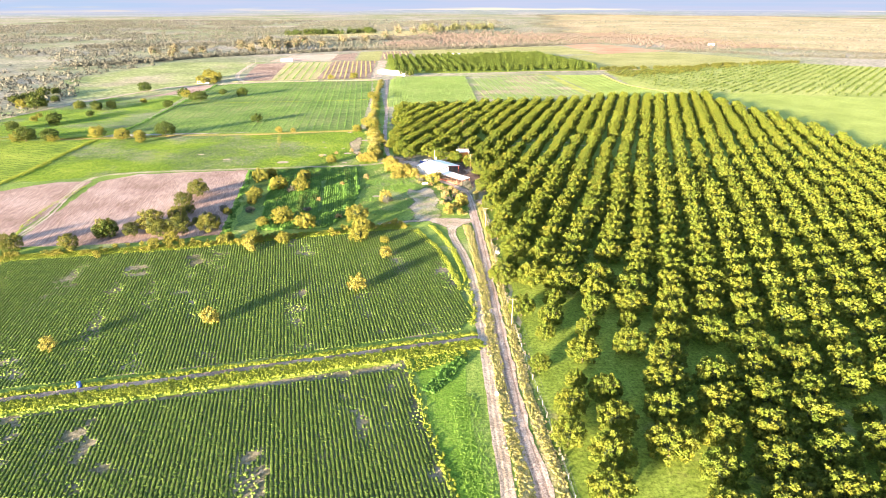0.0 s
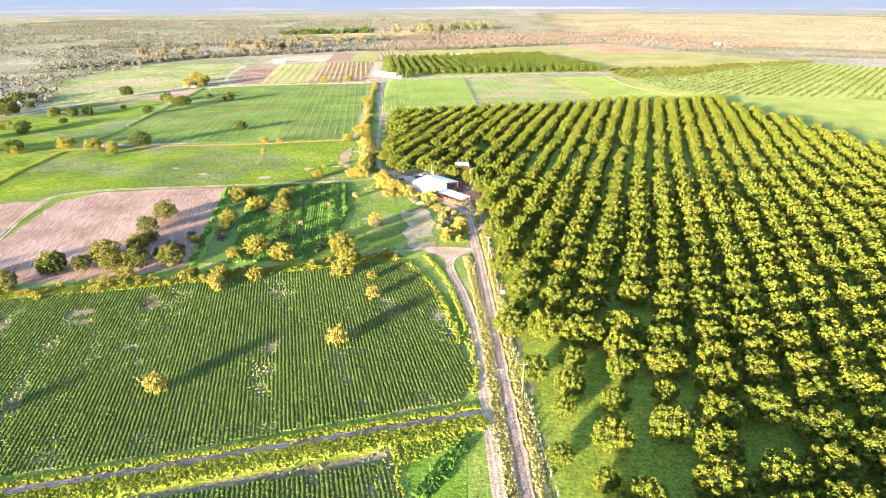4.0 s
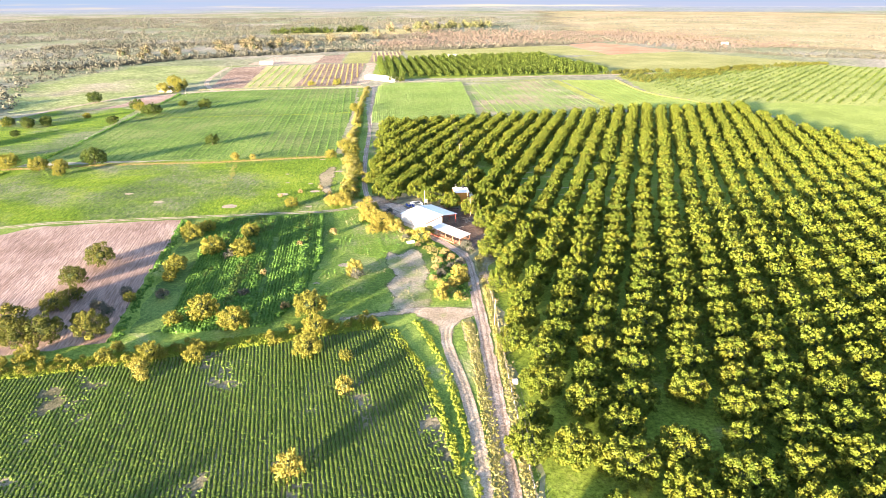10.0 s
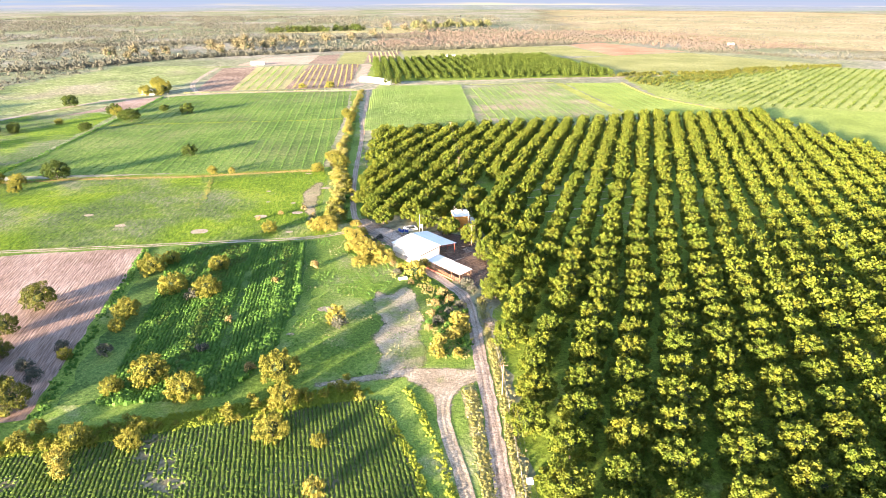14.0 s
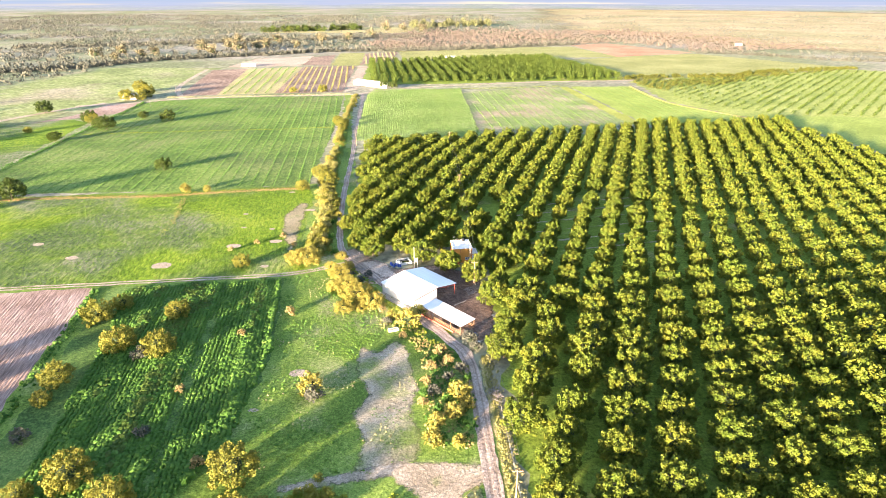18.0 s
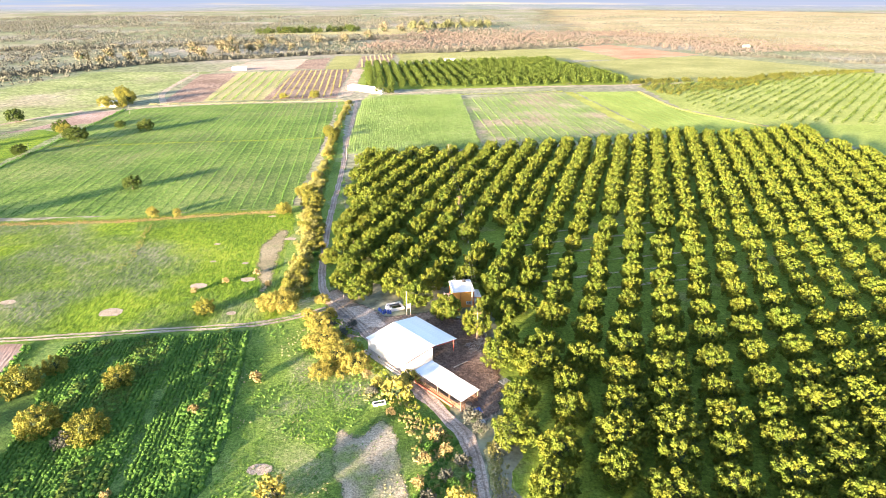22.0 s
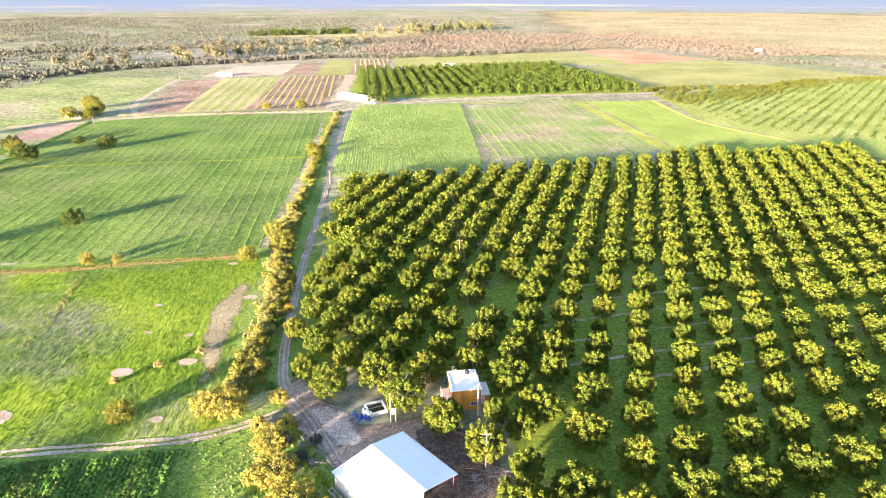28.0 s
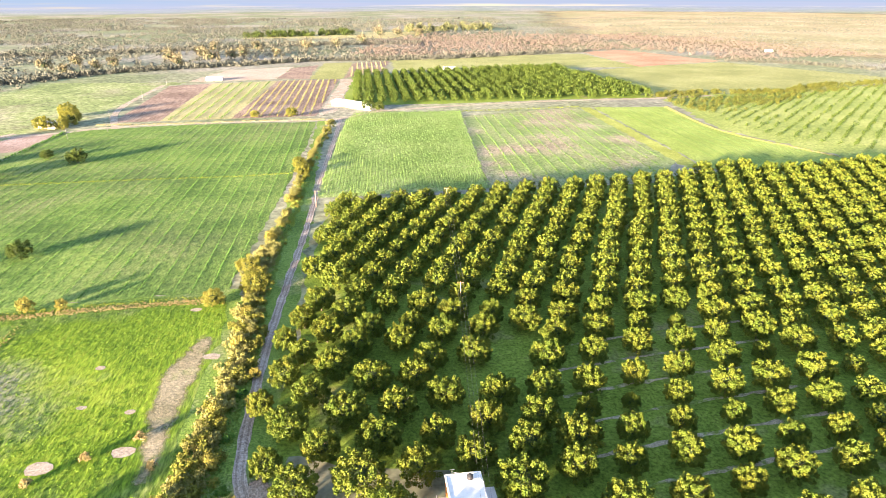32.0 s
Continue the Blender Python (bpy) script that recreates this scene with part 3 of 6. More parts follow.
TREES_WEST = [(-237, 398, 1.5), (-217, 392, 1.4), (-207, 394, 1.1), (-265, 689, 2), (-272, 668, 1.8), (-282, 715, 2), (-262, 672, 1.4), (-311, 425, 1), (-315, 453, 0.8), (-321, 469, 0.7),
    (-314, 510, 1.1), (-361, 510, 1.5), (-274, 540, 0.8), (-282, 385, 1.2), (-278, 387, 0.9), (-258, 384, 1), (-201, 383, 0.9), (-250, 573, 1.3)]
TREES_GOLD = TREES_FIELD_EDGE + TREES_ROADSIDE + TREES_WEST
TREES_OLIVE = [(-135, 219, 1.25), (-120, 225, 1.55), (-114, 219, 1.1), (-108, 222, 1.35), (-97, 224, 1.3), (-120, 256, 1.15), (-120, 272, 1.35), (-162, 204, 1.15), (-142, 206, 1.0), (-126, 220, 0.9), (-178, 199, 1.0), (-114, 246, 0.8), (-104, 231, 0.7)]
TREES_DARK = [(-194, 404, 1.4), (-228, 550, 1.4), (-201, 582, 1.15), (-148, 453, 0.95), (-254, 577, 1.2), (-242, 516, 0.95), (-346, 506, 1.8), (-276, 385, 1.4), (-261, 386, 1.2),
              (-307, 418, 1.0), (-291, 439, 0.9), (-312, 509, 1.0), (-285, 509, 0.7), (-293, 501, 0.8), (-134, 217, 1.0), (-236, 556, 1.0), (-222, 590, 0.8), (-64, 744, 1.2), (-56, 742, 1.0)]
TREES_DARK += [(-295.0, 446.0, 1.2), (-352.0, 516.0, 1.4), (-386.0, 536.0, 1.0), (-386.0, 542.0, 1.0), (-383.0, 549.0, 1.1), (-384.0, 559.0, 1.0), (-385.0, 576.0, 1.3), (-382.0, 590.0, 1.0), (-298.0, 508.0, 1.0), (-290.0, 516.0, 0.9), (-284.0, 474.0, 0.7), (-356.0, 546.0, 0.8), (-306.0, 610.0, 1.4)]
BUSHES = [(-69, 151, 1.5), (-31, 173, 1.7), (-106, 136, 1.2), (-25, 200, 1.25), (-76, 207, 1.2), (-74, 204, 0.9), (-121, 414, 1.4), (-112, 416, 1.0), (-32.2, 264, 1.6)]
# pecan trees that stand off the planting grid: x, y, crown width
PECANS_YARD = [(-27.5, 343.6, 8.6), (-16.4, 346.7, 9.6), (-5.5, 349.5, 8.3), (-10, 338.6, 9), (-1.6, 331.2, 8.2), (6.8, 323.2, 8.2), (9.6, 333.9, 5.2), (5, 353, 8), (13, 345.8, 9.2), (14.5, 329, 6.4),
    (14.2, 317.6, 6.3), (12.4, 308, 10), (-34.3, 349.8, 6), (-32.7, 361.6, 8.5)]
PECANS_HOUSE = [(-24.7, 354.3, 7.6), (-21.3, 365.5, 9.2), (-13.7, 357.2, 8.9), (-2.2, 358.9, 7.4), (7.9, 363.2, 8), (15.6, 356.3, 8.2), (18.9, 364.6, 8.2), (-10.8, 367.5, 8.3), (-30.2, 372.1, 8.4), (-0.8, 371.6, 8.4),
    (10.8, 372.4, 8.3), (-40.3, 367.9, 5.7), (22.7, 311.2, 9.8), (19.1, 335.5, 9.6), (27.4, 327.3, 9)]
PECANS_NORTH = [(-17.6, 378, 9.2), (-7.8, 378.8, 8.3), (-41.7, 394.6, 5.8), (-35.6, 388, 6.6), (-38, 379.4, 7.4), (-27.1, 382.6, 8.8), (-23.1, 392, 8.5), (-31.9, 398.5, 8), (-27.6, 408.8, 9.2), (-4.5, 386.1, 7.6),
    (6, 388.7, 8.4), (-10, 402.6, 7.2), (-12.5, 394.8, 7.8), (-20.8, 400.5, 8), (-18.2, 414.5, 7.8), (-39.3, 405.5, 7.2), (-36.7, 415.6, 8.6), (-7.6, 414, 8.7), (1, 409, 8.4), (11.4, 409.1, 6.6),
    (8.9, 400.8, 8), (-2, 398.7, 8)]
PECANS_ROAD = [(15.2, 291.7, 7.8), (13, 279.8, 9.6), (26.6, 295.7, 8), (25.3, 286.4, 8.2), (21.2, 273.8, 9.2), (18.3, 264.2, 9.1), (15, 252.3, 9.4), (22.7, 246.6, 8), (26.2, 256, 8.2), (19.7, 238.6, 8),
    (20.6, 129.1, 5.3), (23.9, 144, 5.2), (26.3, 151.8, 7.2), (28.9, 163, 6.6), (18.8, 157.5, 7.2), (24.1, 176.7, 9.6), (17, 187, 7.2), (31.9, 133.6, 8.1), (35.3, 146, 6.2), (28.1, 122.3, 5),
    (25.2, 112.4, 7.2), (23.1, 102, 7.4), (39.6, 158, 7.4), (33.8, 117.3, 7.2), (33.6, 106.3, 8.4), (30.4, 95.7, 8.7), (28.1, 86.8, 8.6), (34.3, 184, 9)]
PECANS = PECANS_YARD + PECANS_HOUSE + PECANS_NORTH + PECANS_ROAD
# places where a pecan tree is missing: x, y
GAPS = [(43.0, 127.5), (61.5, 131.5), (45, 190.5), (76.5, 197.5)]
# heaps of branches: x, y, width, number; logs: x, y, turn, length
PILES = [(-29.1, 326.4, 4.5, 26), (-26.4, 321.7, 4.0, 22), (-32.0, 333.2, 3.0, 14), (-25.0, 324.4, 3.0, 14), (-29.7, 332.4, 2.6, 12), (-33.3, 341.5, 1.8, 8)]
PILES += [(5.5, 315.0, 3.6, 20), (4.7, 317.6, 2.6, 12), (7.7, 320.3, 2.2, 10)]
LOGS = [(-27.8, 330.6, 30, 3.2), (-29.2, 326.9, 70, 2.4), (-22.1, 335.1, 10, 2.0), (-22.9, 321.0, 120, 2.2), (-35.6, 343.5, 80, 2.0), (-27.8, 337.8, 20, 1.8)]

# ---- ground ----
bm = bmesh.new()
ringr = [0, 150, 400, 900, 1800, 3000, 3900, 4640]
prev = None
cx, cy = 0, 150
for r in ringr:
    cur = [bm.verts.new((cx + r * math.cos(a * math.pi / 48), cy + r * math.sin(a * math.pi / 48), 0)) for a in range(96)] if r else [bm.verts.new((cx, cy, 0))]
    if prev:
        for i in range(96):
            j = (i + 1) % 96
            bm.faces.new((prev[0], cur[i], cur[j]) if len(prev) == 1 else (prev[i], cur[i], cur[j], prev[j]))
    prev = cur
me = bpy.data.meshes.new("ground")
bm.to_mesh(me)
bm.free()
me.materials.append(M["land"])
tagged(new("ground", me), "dry plain with sparse grass, paled for haze, reaching the horizon", "ground", kind="structure")

# glowing ring that imitates haze, fading out downward over the far plain
m, n, l, b = node_mat("haze_glow")
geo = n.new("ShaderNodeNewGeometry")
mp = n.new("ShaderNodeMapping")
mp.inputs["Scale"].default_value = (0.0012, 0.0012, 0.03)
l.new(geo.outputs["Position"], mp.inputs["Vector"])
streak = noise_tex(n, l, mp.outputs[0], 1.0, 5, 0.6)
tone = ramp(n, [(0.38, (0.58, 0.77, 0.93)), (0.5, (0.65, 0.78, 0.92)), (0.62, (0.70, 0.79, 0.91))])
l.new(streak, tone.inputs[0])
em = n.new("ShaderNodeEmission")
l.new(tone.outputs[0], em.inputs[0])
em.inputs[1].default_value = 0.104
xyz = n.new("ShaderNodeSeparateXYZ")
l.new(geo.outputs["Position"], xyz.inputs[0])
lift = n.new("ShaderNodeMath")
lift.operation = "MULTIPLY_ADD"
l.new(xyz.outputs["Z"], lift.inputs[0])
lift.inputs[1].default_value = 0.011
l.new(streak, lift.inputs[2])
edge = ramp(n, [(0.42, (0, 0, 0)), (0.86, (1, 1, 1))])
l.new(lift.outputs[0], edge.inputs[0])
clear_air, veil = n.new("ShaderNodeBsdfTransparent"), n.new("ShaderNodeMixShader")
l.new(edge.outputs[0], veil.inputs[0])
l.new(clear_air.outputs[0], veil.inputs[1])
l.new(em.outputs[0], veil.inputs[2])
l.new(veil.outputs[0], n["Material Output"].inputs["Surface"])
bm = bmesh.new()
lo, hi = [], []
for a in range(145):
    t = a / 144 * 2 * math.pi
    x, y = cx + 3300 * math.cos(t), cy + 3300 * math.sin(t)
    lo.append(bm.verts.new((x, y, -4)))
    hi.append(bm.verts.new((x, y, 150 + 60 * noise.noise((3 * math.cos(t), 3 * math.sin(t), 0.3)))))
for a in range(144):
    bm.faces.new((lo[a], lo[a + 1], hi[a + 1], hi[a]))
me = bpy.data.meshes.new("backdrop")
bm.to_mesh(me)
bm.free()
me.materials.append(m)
tagged(new("backdrop", me), "glowing backdrop ring imitating pale blue haze and low mountains", "backdrop", kind="structure").visible_shadow = False

soft_field("dry_plain", [(60, 1180), (200, 1275), (290, 1310), (420, 1120), (560, 900), (430, 480), (900, 300), (2600, 500), (2900, 1800), (1500, 3300), (300, 3700), (150, 2200)], M["hazed_dryland"], 0.008, "tan dry plain with sparse grass, paled for haze", 300, "plain")
FIELD_A = [(-13, 133), (-34, 127), (-67, 118), (-102, 110), (-150, 97), (-160, 40), (14, 40), (0, 87)]
FIELD_B = [(1, 149), (-30, 139.5), (-57, 131), (-106, 119), (-175, 101), (-195, 184), (-160, 193), (-133, 199), (-105, 205), (-76, 213), (-44, 222), (-22, 229), (-16, 229), (-6, 203), (1, 175), (4.5, 158)]
PURPLE1 = [(-165, 205.5), (-128, 211), (-92, 221), (-111, 317), (-138, 313), (-166, 308), (-179, 293)]
PURPLE2 = [(-171, 205), (-208, 200), (-235, 260), (-200, 292), (-183, 295), (-174, 240)]
DARK = [(-88, 226), (-52, 230), (-45, 247), (-46, 282), (-54, 325), (-82, 321), (-106, 316), (-97, 273)]
BRIGHT = [(-188, 302), (-170, 313), (-112, 321), (-52, 330), (-44, 337), (-56, 361), (-62, 410), (-67, 424), (-118, 414), (-196, 400), (-244, 391), (-230, 350), (-225, 289), (-203, 295)]
STRIPED = [(-229, 408), (-120, 418), (-68, 429), (-80, 569), (-95, 696), (-194, 683), (-253, 664), (-241, 549)]
ORCH = [(24, 20), (232, 20), (247, 400), (236, 465), (226, 530), (224, 583), (140, 566), (54, 541), (-12, 523), (-52, 515), (-50, 470), (-44, 425), (-38, 385), (-34, 355), (0, 352), (12, 330), (14, 235), (17, 170), (20, 105)]
CORN = [(-75, 700), (-72, 730), (7, 738), (18, 536), (-60, 520)]
field("meadow", [(-360, 20), (30, 20), (16, 170), (10, 250), (-2, 300), (-40, 350), (-64, 430), (-260, 395), (-360, 380)], M["meadow"], 0.010, "rough green meadow with yellowing grass patches")
field("grass_strip", [(-60, 395), (-42, 340), (-30, 350), (-40, 395), (-62, 525), (-88, 700), (-95, 700), (-76, 569)], M["meadow"], 0.014, "weedy green verge beside the farm road")
field("headland", [(-11, 138), (-34, 131), (-67, 122), (-102, 113.5), (-160, 98), (-160, 90), (-13, 130)], M["cropsoil"], 0.018, "bare trodden soil at the field end", 0.5, 4, "soil")
field("crop_field", FIELD_A, M["cropsoil"], 0.020, "brown earth under a leafy row crop", 0.4)
field("crop_field", FIELD_B, M["cropsoil"], 0.022, "brown earth under a leafy row crop with bare patches", 0.4)
plough_a = field("ploughed_field", PURPLE1, M["plough"], 0.024, "pinkish brown ploughed earth", 0.5)
plough_b = field("ploughed_field", PURPLE2, M["plough"], 0.025, "pinkish brown ploughed earth beside a field track", 0.5)
field("vine_field", DARK, M["darkcrop"], 0.026, "earth under a dark green sprawling crop", 0.6)
field("bright_meadow", BRIGHT, M["bright"], 0.028, "vivid yellow-green meadow with bare spots", 0.8)
field("striped_field", STRIPED, M["striped"], 0.030, "green field sown in long strips", 0.5)
field("orchard_floor", ORCH, M["orchfloor"], 0.016, "mown grass under the orchard trees with bare earth", 1.2)
field("west_field", [(-228.0, 416.0), (-238.0, 394.0), (-297.0, 390.0), (-319.0, 390.0), (-356.0, 439.0), (-347.0, 461.0), (-342.0, 494.0), (-331.0, 531.0), (-317.0, 569.0), (-271.0, 584.0), (-254.0, 577.0), (-238.0, 480.0)], M["bright"], 0.032, "bright green field with dark crop lines", 0.8)
field("lime_field", [(-234.0, 388.0), (-231.0, 349.0), (-227.0, 317.0), (-226.0, 289.0), (-228.0, 258.0), (-325.0, 383.0), (-294.0, 387.0), (-258.0, 387.0)], M["limemeadow"], 0.034, "lime-green weedy field with diagonal furrows", 0.8)
ribbon("far_track", [(-353.0, 435.0), (-347.0, 461.0), (-342.0, 494.0), (-333.0, 534.0), (-320.0, 576.0), (-306.0, 614.0), (-284.0, 656.0)], 5, M["track"], 0.09, "pale straight far track between fields", step=6)
field("fallow_field", [(-293, 570), (-279, 600), (-278, 652), (-258, 660), (-247, 612)], M["plough"], 0.034, "pinkish fallow field", 0.6)
field("far_meadow", [(-345, 560), (-300, 575), (-282, 655), (-262, 668), (-280, 880), (-270, 905), (-420, 900), (-440, 700)], M["pasture"], 0.012, "pale green far pasture", 2)
field("far_plot", [(-239, 693), (-277, 879), (-240, 896), (-208, 699)], M["ploughfar"], 0.036, "brown ploughed strip field", 0.5)
field("far_plot", [(-208, 699), (-240, 896), (-180, 916), (-160, 708)], M["wheat"], 0.038, "yellow strip field with brown lines", 0.5)
field("far_plot", [(-160, 708), (-180, 916), (-118, 929), (-100, 719)], M["ploughfar"], 0.036, "brown ploughed strip field", 0.5)
field("far_pink_field", [(-270, 908), (-265, 1008), (-194, 1049), (-186, 932)], M["farpink"], 0.036, "pale pink bare field", 1.5)
field("far_brown_field", [(-186, 935), (-192, 1036), (-167, 1067), (-151, 932)], M["ploughfar"], 0.038, "dark brown ploughed field", 1)
field("far_green_field", [(-150, 931), (-164, 1088), (-129, 1101), (-115, 931)], M["yellowgreen"], 0.036, "light green strip field", 1)
field("far_brown_field", [(-114, 932), (-127, 1087), (-82, 1115), (-78, 1005), (-101, 975)], M["ploughfar"], 0.038, "dark brown ploughed field", 1)
field("far_pale_field", [(-116, 929), (-103, 929), (-93, 789), (-88, 735), (-98, 719)], M["track"], 0.037, "pale bare yard earth", 1)
field("far_strip", [(-84, 1137), (83, 1191), (193, 1215), (230, 1040), (96, 1028), (-65, 1005)], M["yellowgreen"], 0.034, "pale green far field", 1.5)
field("far_ochre_field", [(199, 1243), (268, 1282), (354, 1107), (228, 1042)], M["ochre"], 0.036, "reddish ochre bare field", 1.5)
field("far_grass_field", [(172, 800), (150, 1000), (228, 1042), (351, 1093), (470, 923), (330, 835), (204, 824)], M["yellowgreen"], 0.033, "yellow-green far grass field", 1.5)
field("maize_field", CORN, M["corn"], 0.034, "light green standing maize field", 0.6)
field("bare_field", [(9, 718), (99, 754), (124, 592), (100, 545), (18, 530)], M["bare"], 0.034, "bare sandy field with thin green rows", 0.6)
field("yellow_strip", [(101, 754), (110, 754), (131, 578), (122, 572)], M["yellowgrass"], 0.036, "yellow-green grass strip", 0.6)
field("green_field", [(113, 754), (170, 757), (176, 667), (207, 605), (232, 560), (140, 560), (132, 580)], M["clover"], 0.035, "smooth green field", 0.8)
field("young_orchard_floor", [(180, 790), (204, 818), (310, 835), (460, 900), (620, 800), (620, 330), (240, 280), (250, 420), (236, 560), (207, 612), (178, 670)], M["limefloor"], 0.031, "yellow-green grass of a young orchard", 1.5)
field("grass_field", [(232, 606), (287, 604), (354, 583), (520, 552), (618, 520), (618, 332), (246, 290), (252, 420), (240, 540)], M["clover"], 0.038, "smooth light green grass field beside the orchard", 1.2)
field("far_orchard_floor", [(-88, 765), (-4, 772), (97, 795), (177, 803), (165, 900), (122, 1028), (0, 1000), (-110, 962)], M["orchfloor"], 0.030, "shaded grass under a far orchard", 1)
field("far_wheat_field", [(-420, 1560), (-330, 1760), (-40, 1780), (-120, 1560)], M["wheat"], 0.02, "pale yellow far field", 4)
soft_field("sand_patch", [(-25, 287), (-19, 283), (-16, 289), (-11, 286), (-9, 276), (-6.5, 268), (-8, 259), (-5, 250), (-6, 238), (-14, 236), (-20, 239), (-19, 248), (-23, 256), (-20, 264), (-24.5, 273)], M["sand"], 0.036, "trampled sandy ground with grass tufts", 2.6)
soft_field("worn_patch", [(-67, 406), (-60, 400), (-57, 369), (-54, 347), (-59, 345), (-67, 367), (-71, 385)], M["worn"], 0.040, "worn bare strip in the meadow", 4.2)
soft_field("yard", [(-41, 344), (-32, 329), (-20, 318), (-10, 303), (-2, 293), (6, 284), (11, 288), (13, 300), (12, 318), (8, 330), (-6, 337), (-18, 334), (-28, 343), (-36, 353)], M["yard"], 0.042, "trodden brown farmyard earth", 2.5)
field("green_patch", [(-12, 138), (2.5, 141), (2.5, 121), (6.5, 87), (10, 40), (4, 40), (0.5, 87)], M["lush"], 0.036, "dense green weedy strip beside the track", 0.4)
ROAD = [(19, 30), (18, 60), (16.7, 87), (14.4, 107), (13, 128), (11, 172), (8.4, 228), (6.9, 250), (4.2, 278), (-1, 288), (-9, 300), (-20, 318), (-31, 336), (-38.5, 347), (-43, 367), (-48.5, 408), (-56, 485), (-66, 575), (-74, 655), (-80, 708)]
PALE = [(11, 40), (10, 87), (9, 107), (8, 133), (6.8, 157), (5.2, 183), (2.8, 201), (1.1, 209), (-1.2, 219), (-1.9, 227), (-0.6, 233), (3.2, 237.5), (8.2, 239)]
TRACK = [(6, 145), (-16, 138.7), (-43, 131), (-69, 123.5), (-104, 114.5), (-170, 97)]
EWTRACK = [(-36, 337), (-52, 328.5), (-80, 324), (-112, 319.5), (-140, 315.5), (-170, 310), (-186, 296), (-172, 240), (-168, 209)]
for reach, broad, gauge in ((ROAD[:11], 3.4, 0.78), (ROAD[10:], 2.5, 0.6)):
    ribbon("farm_road", reach, broad, M["road"], 0.12, "rutted brown dirt farm road", category="road")
    line = polyline_points(reach, 5)
    way = np.gradient(line, axis=0)
    way /= np.linalg.norm(way, axis=1)[:, None]
    for off in (-gauge, gauge):
        ribbon("wheel_rut", line + np.stack([way[:, 1], -way[:, 0]], 1) * off, 0.45, M["mud"], 0.128, "damp wheel rut in the road", 0.6, 2.5, "rut", ((-1, 0.0), (0, -0.02), (1, 0.0)))
ribbon("dirt_track", PALE, 2.9, M["track"], 0.11, "pale sandy track beside the crop fields", 0.15)
ribbon("field_track", TRACK, 1.9, M["mud"], 0.10, "brown two-rut dirt track between crop fields")
for off in (-0.8, 0.8):
    line = polyline_points(EWTRACK, 5)
    way = np.gradient(line, axis=0)
    way /= np.linalg.norm(way, axis=1)[:, None]
    ribbon("wheel_rut", line + np.stack([way[:, 1], -way[:, 0]], 1) * off, 0.9, M["track"], 0.10, "pale wheel rut of a grassy field track", 0.9, 2.5, "rut", ((-1, 0.0), (0, -0.03), (1, 0.0)))
strip = [(13, 40), (12, 87), (10.4, 107), (9.3, 130), (8.2, 158), (7.2, 185), (4.2, 212), (1.5, 233), (5.5, 238), (7, 225), (10, 172), (12.2, 128), (13.6, 107), (15.8, 87), (17.5, 40)]
soft_field("track_sand", [(-3.5, 221), (-5.5, 231), (-12, 237), (-24, 234), (-33, 232.5), (-34, 236), (-22, 239.5), (-12, 243), (-4, 243), (3, 243), (7.5, 243), (7.5, 235), (3.5, 234), (1, 229), (0.8, 221)], M["bare_sand"], 0.058, "open sandy junction of the tracks", 2.4, "sand")
soft_field("yard_mud", [(-3, 297), (3, 290), (7, 286), (12, 290), (13, 300), (12, 318), (7, 331), (-4, 335), (-9, 331), (-6, 322), (-14, 316), (-10, 310)], M["yardbrown"], 0.072, "dark brown earth of the cattle yard", 2.5, "mud")
soft_field("yard_sand", [(-35, 339), (-29, 332), (-24, 325), (-19, 324), (-15.5, 329), (-19, 333), (-21, 338), (-27, 341)], M["yardsand"], 0.068, "pale sandy corner of the farmyard", 3.0, "sand")
soft_field("weed_strip", [(-14, 136.2), (-43, 128.2), (-69, 121), (-104, 112), (-168, 95), (-168, 89.5), (-104, 106.5), (-69, 115.5), (-43, 123), (-13, 131.5)], M["limeweed"], 0.064, "lime-green weedy strip beside the field track", 1.0, "verge")
soft_field("weed_strip", [(-200, 181.5), (-160, 192.5), (-133, 198.5), (-105, 204.5), (-76, 213), (-44, 222), (-20, 229), (-21, 234.5), (-44, 228), (-76, 218.5), (-105, 210), (-133, 204), (-160, 198), (-200, 187)], M["limeweed"], 0.066, "lime-green weedy strip along the crop field", 1.2, "verge")
soft_field("verge_earth", strip, M["straw"], 0.060, "straw-coloured weedy earth between road and track", 0.8, "verge")
soft_field("verge_earth", [(20.0, 40), (18.2, 87), (16, 107), (14.5, 128), (12.5, 172), (10, 228), (8, 255), (6, 278), (8.4, 281), (11, 255), (13.2, 228), (15.8, 172), (18, 128), (20, 107), (22.4, 87), (24, 40)], M["straw"], 0.062, "straw-coloured weedy earth along the orchard fence", 0.9, "verge")
ribbon("far_track", [(-300, 640), (-260, 655), (-228, 678), (-160, 694), (-88, 704), (-60, 733), (-43, 744), (20, 768), (95, 787), (179, 800), (230, 815)], 5, M["track"], 0.09, "pale far farm track", step=6)
ribbon("far_track", [(-226, 672), (-262, 750), (-286, 888)], 5, M["track"], 0.09, "pale straight far track", step=6)

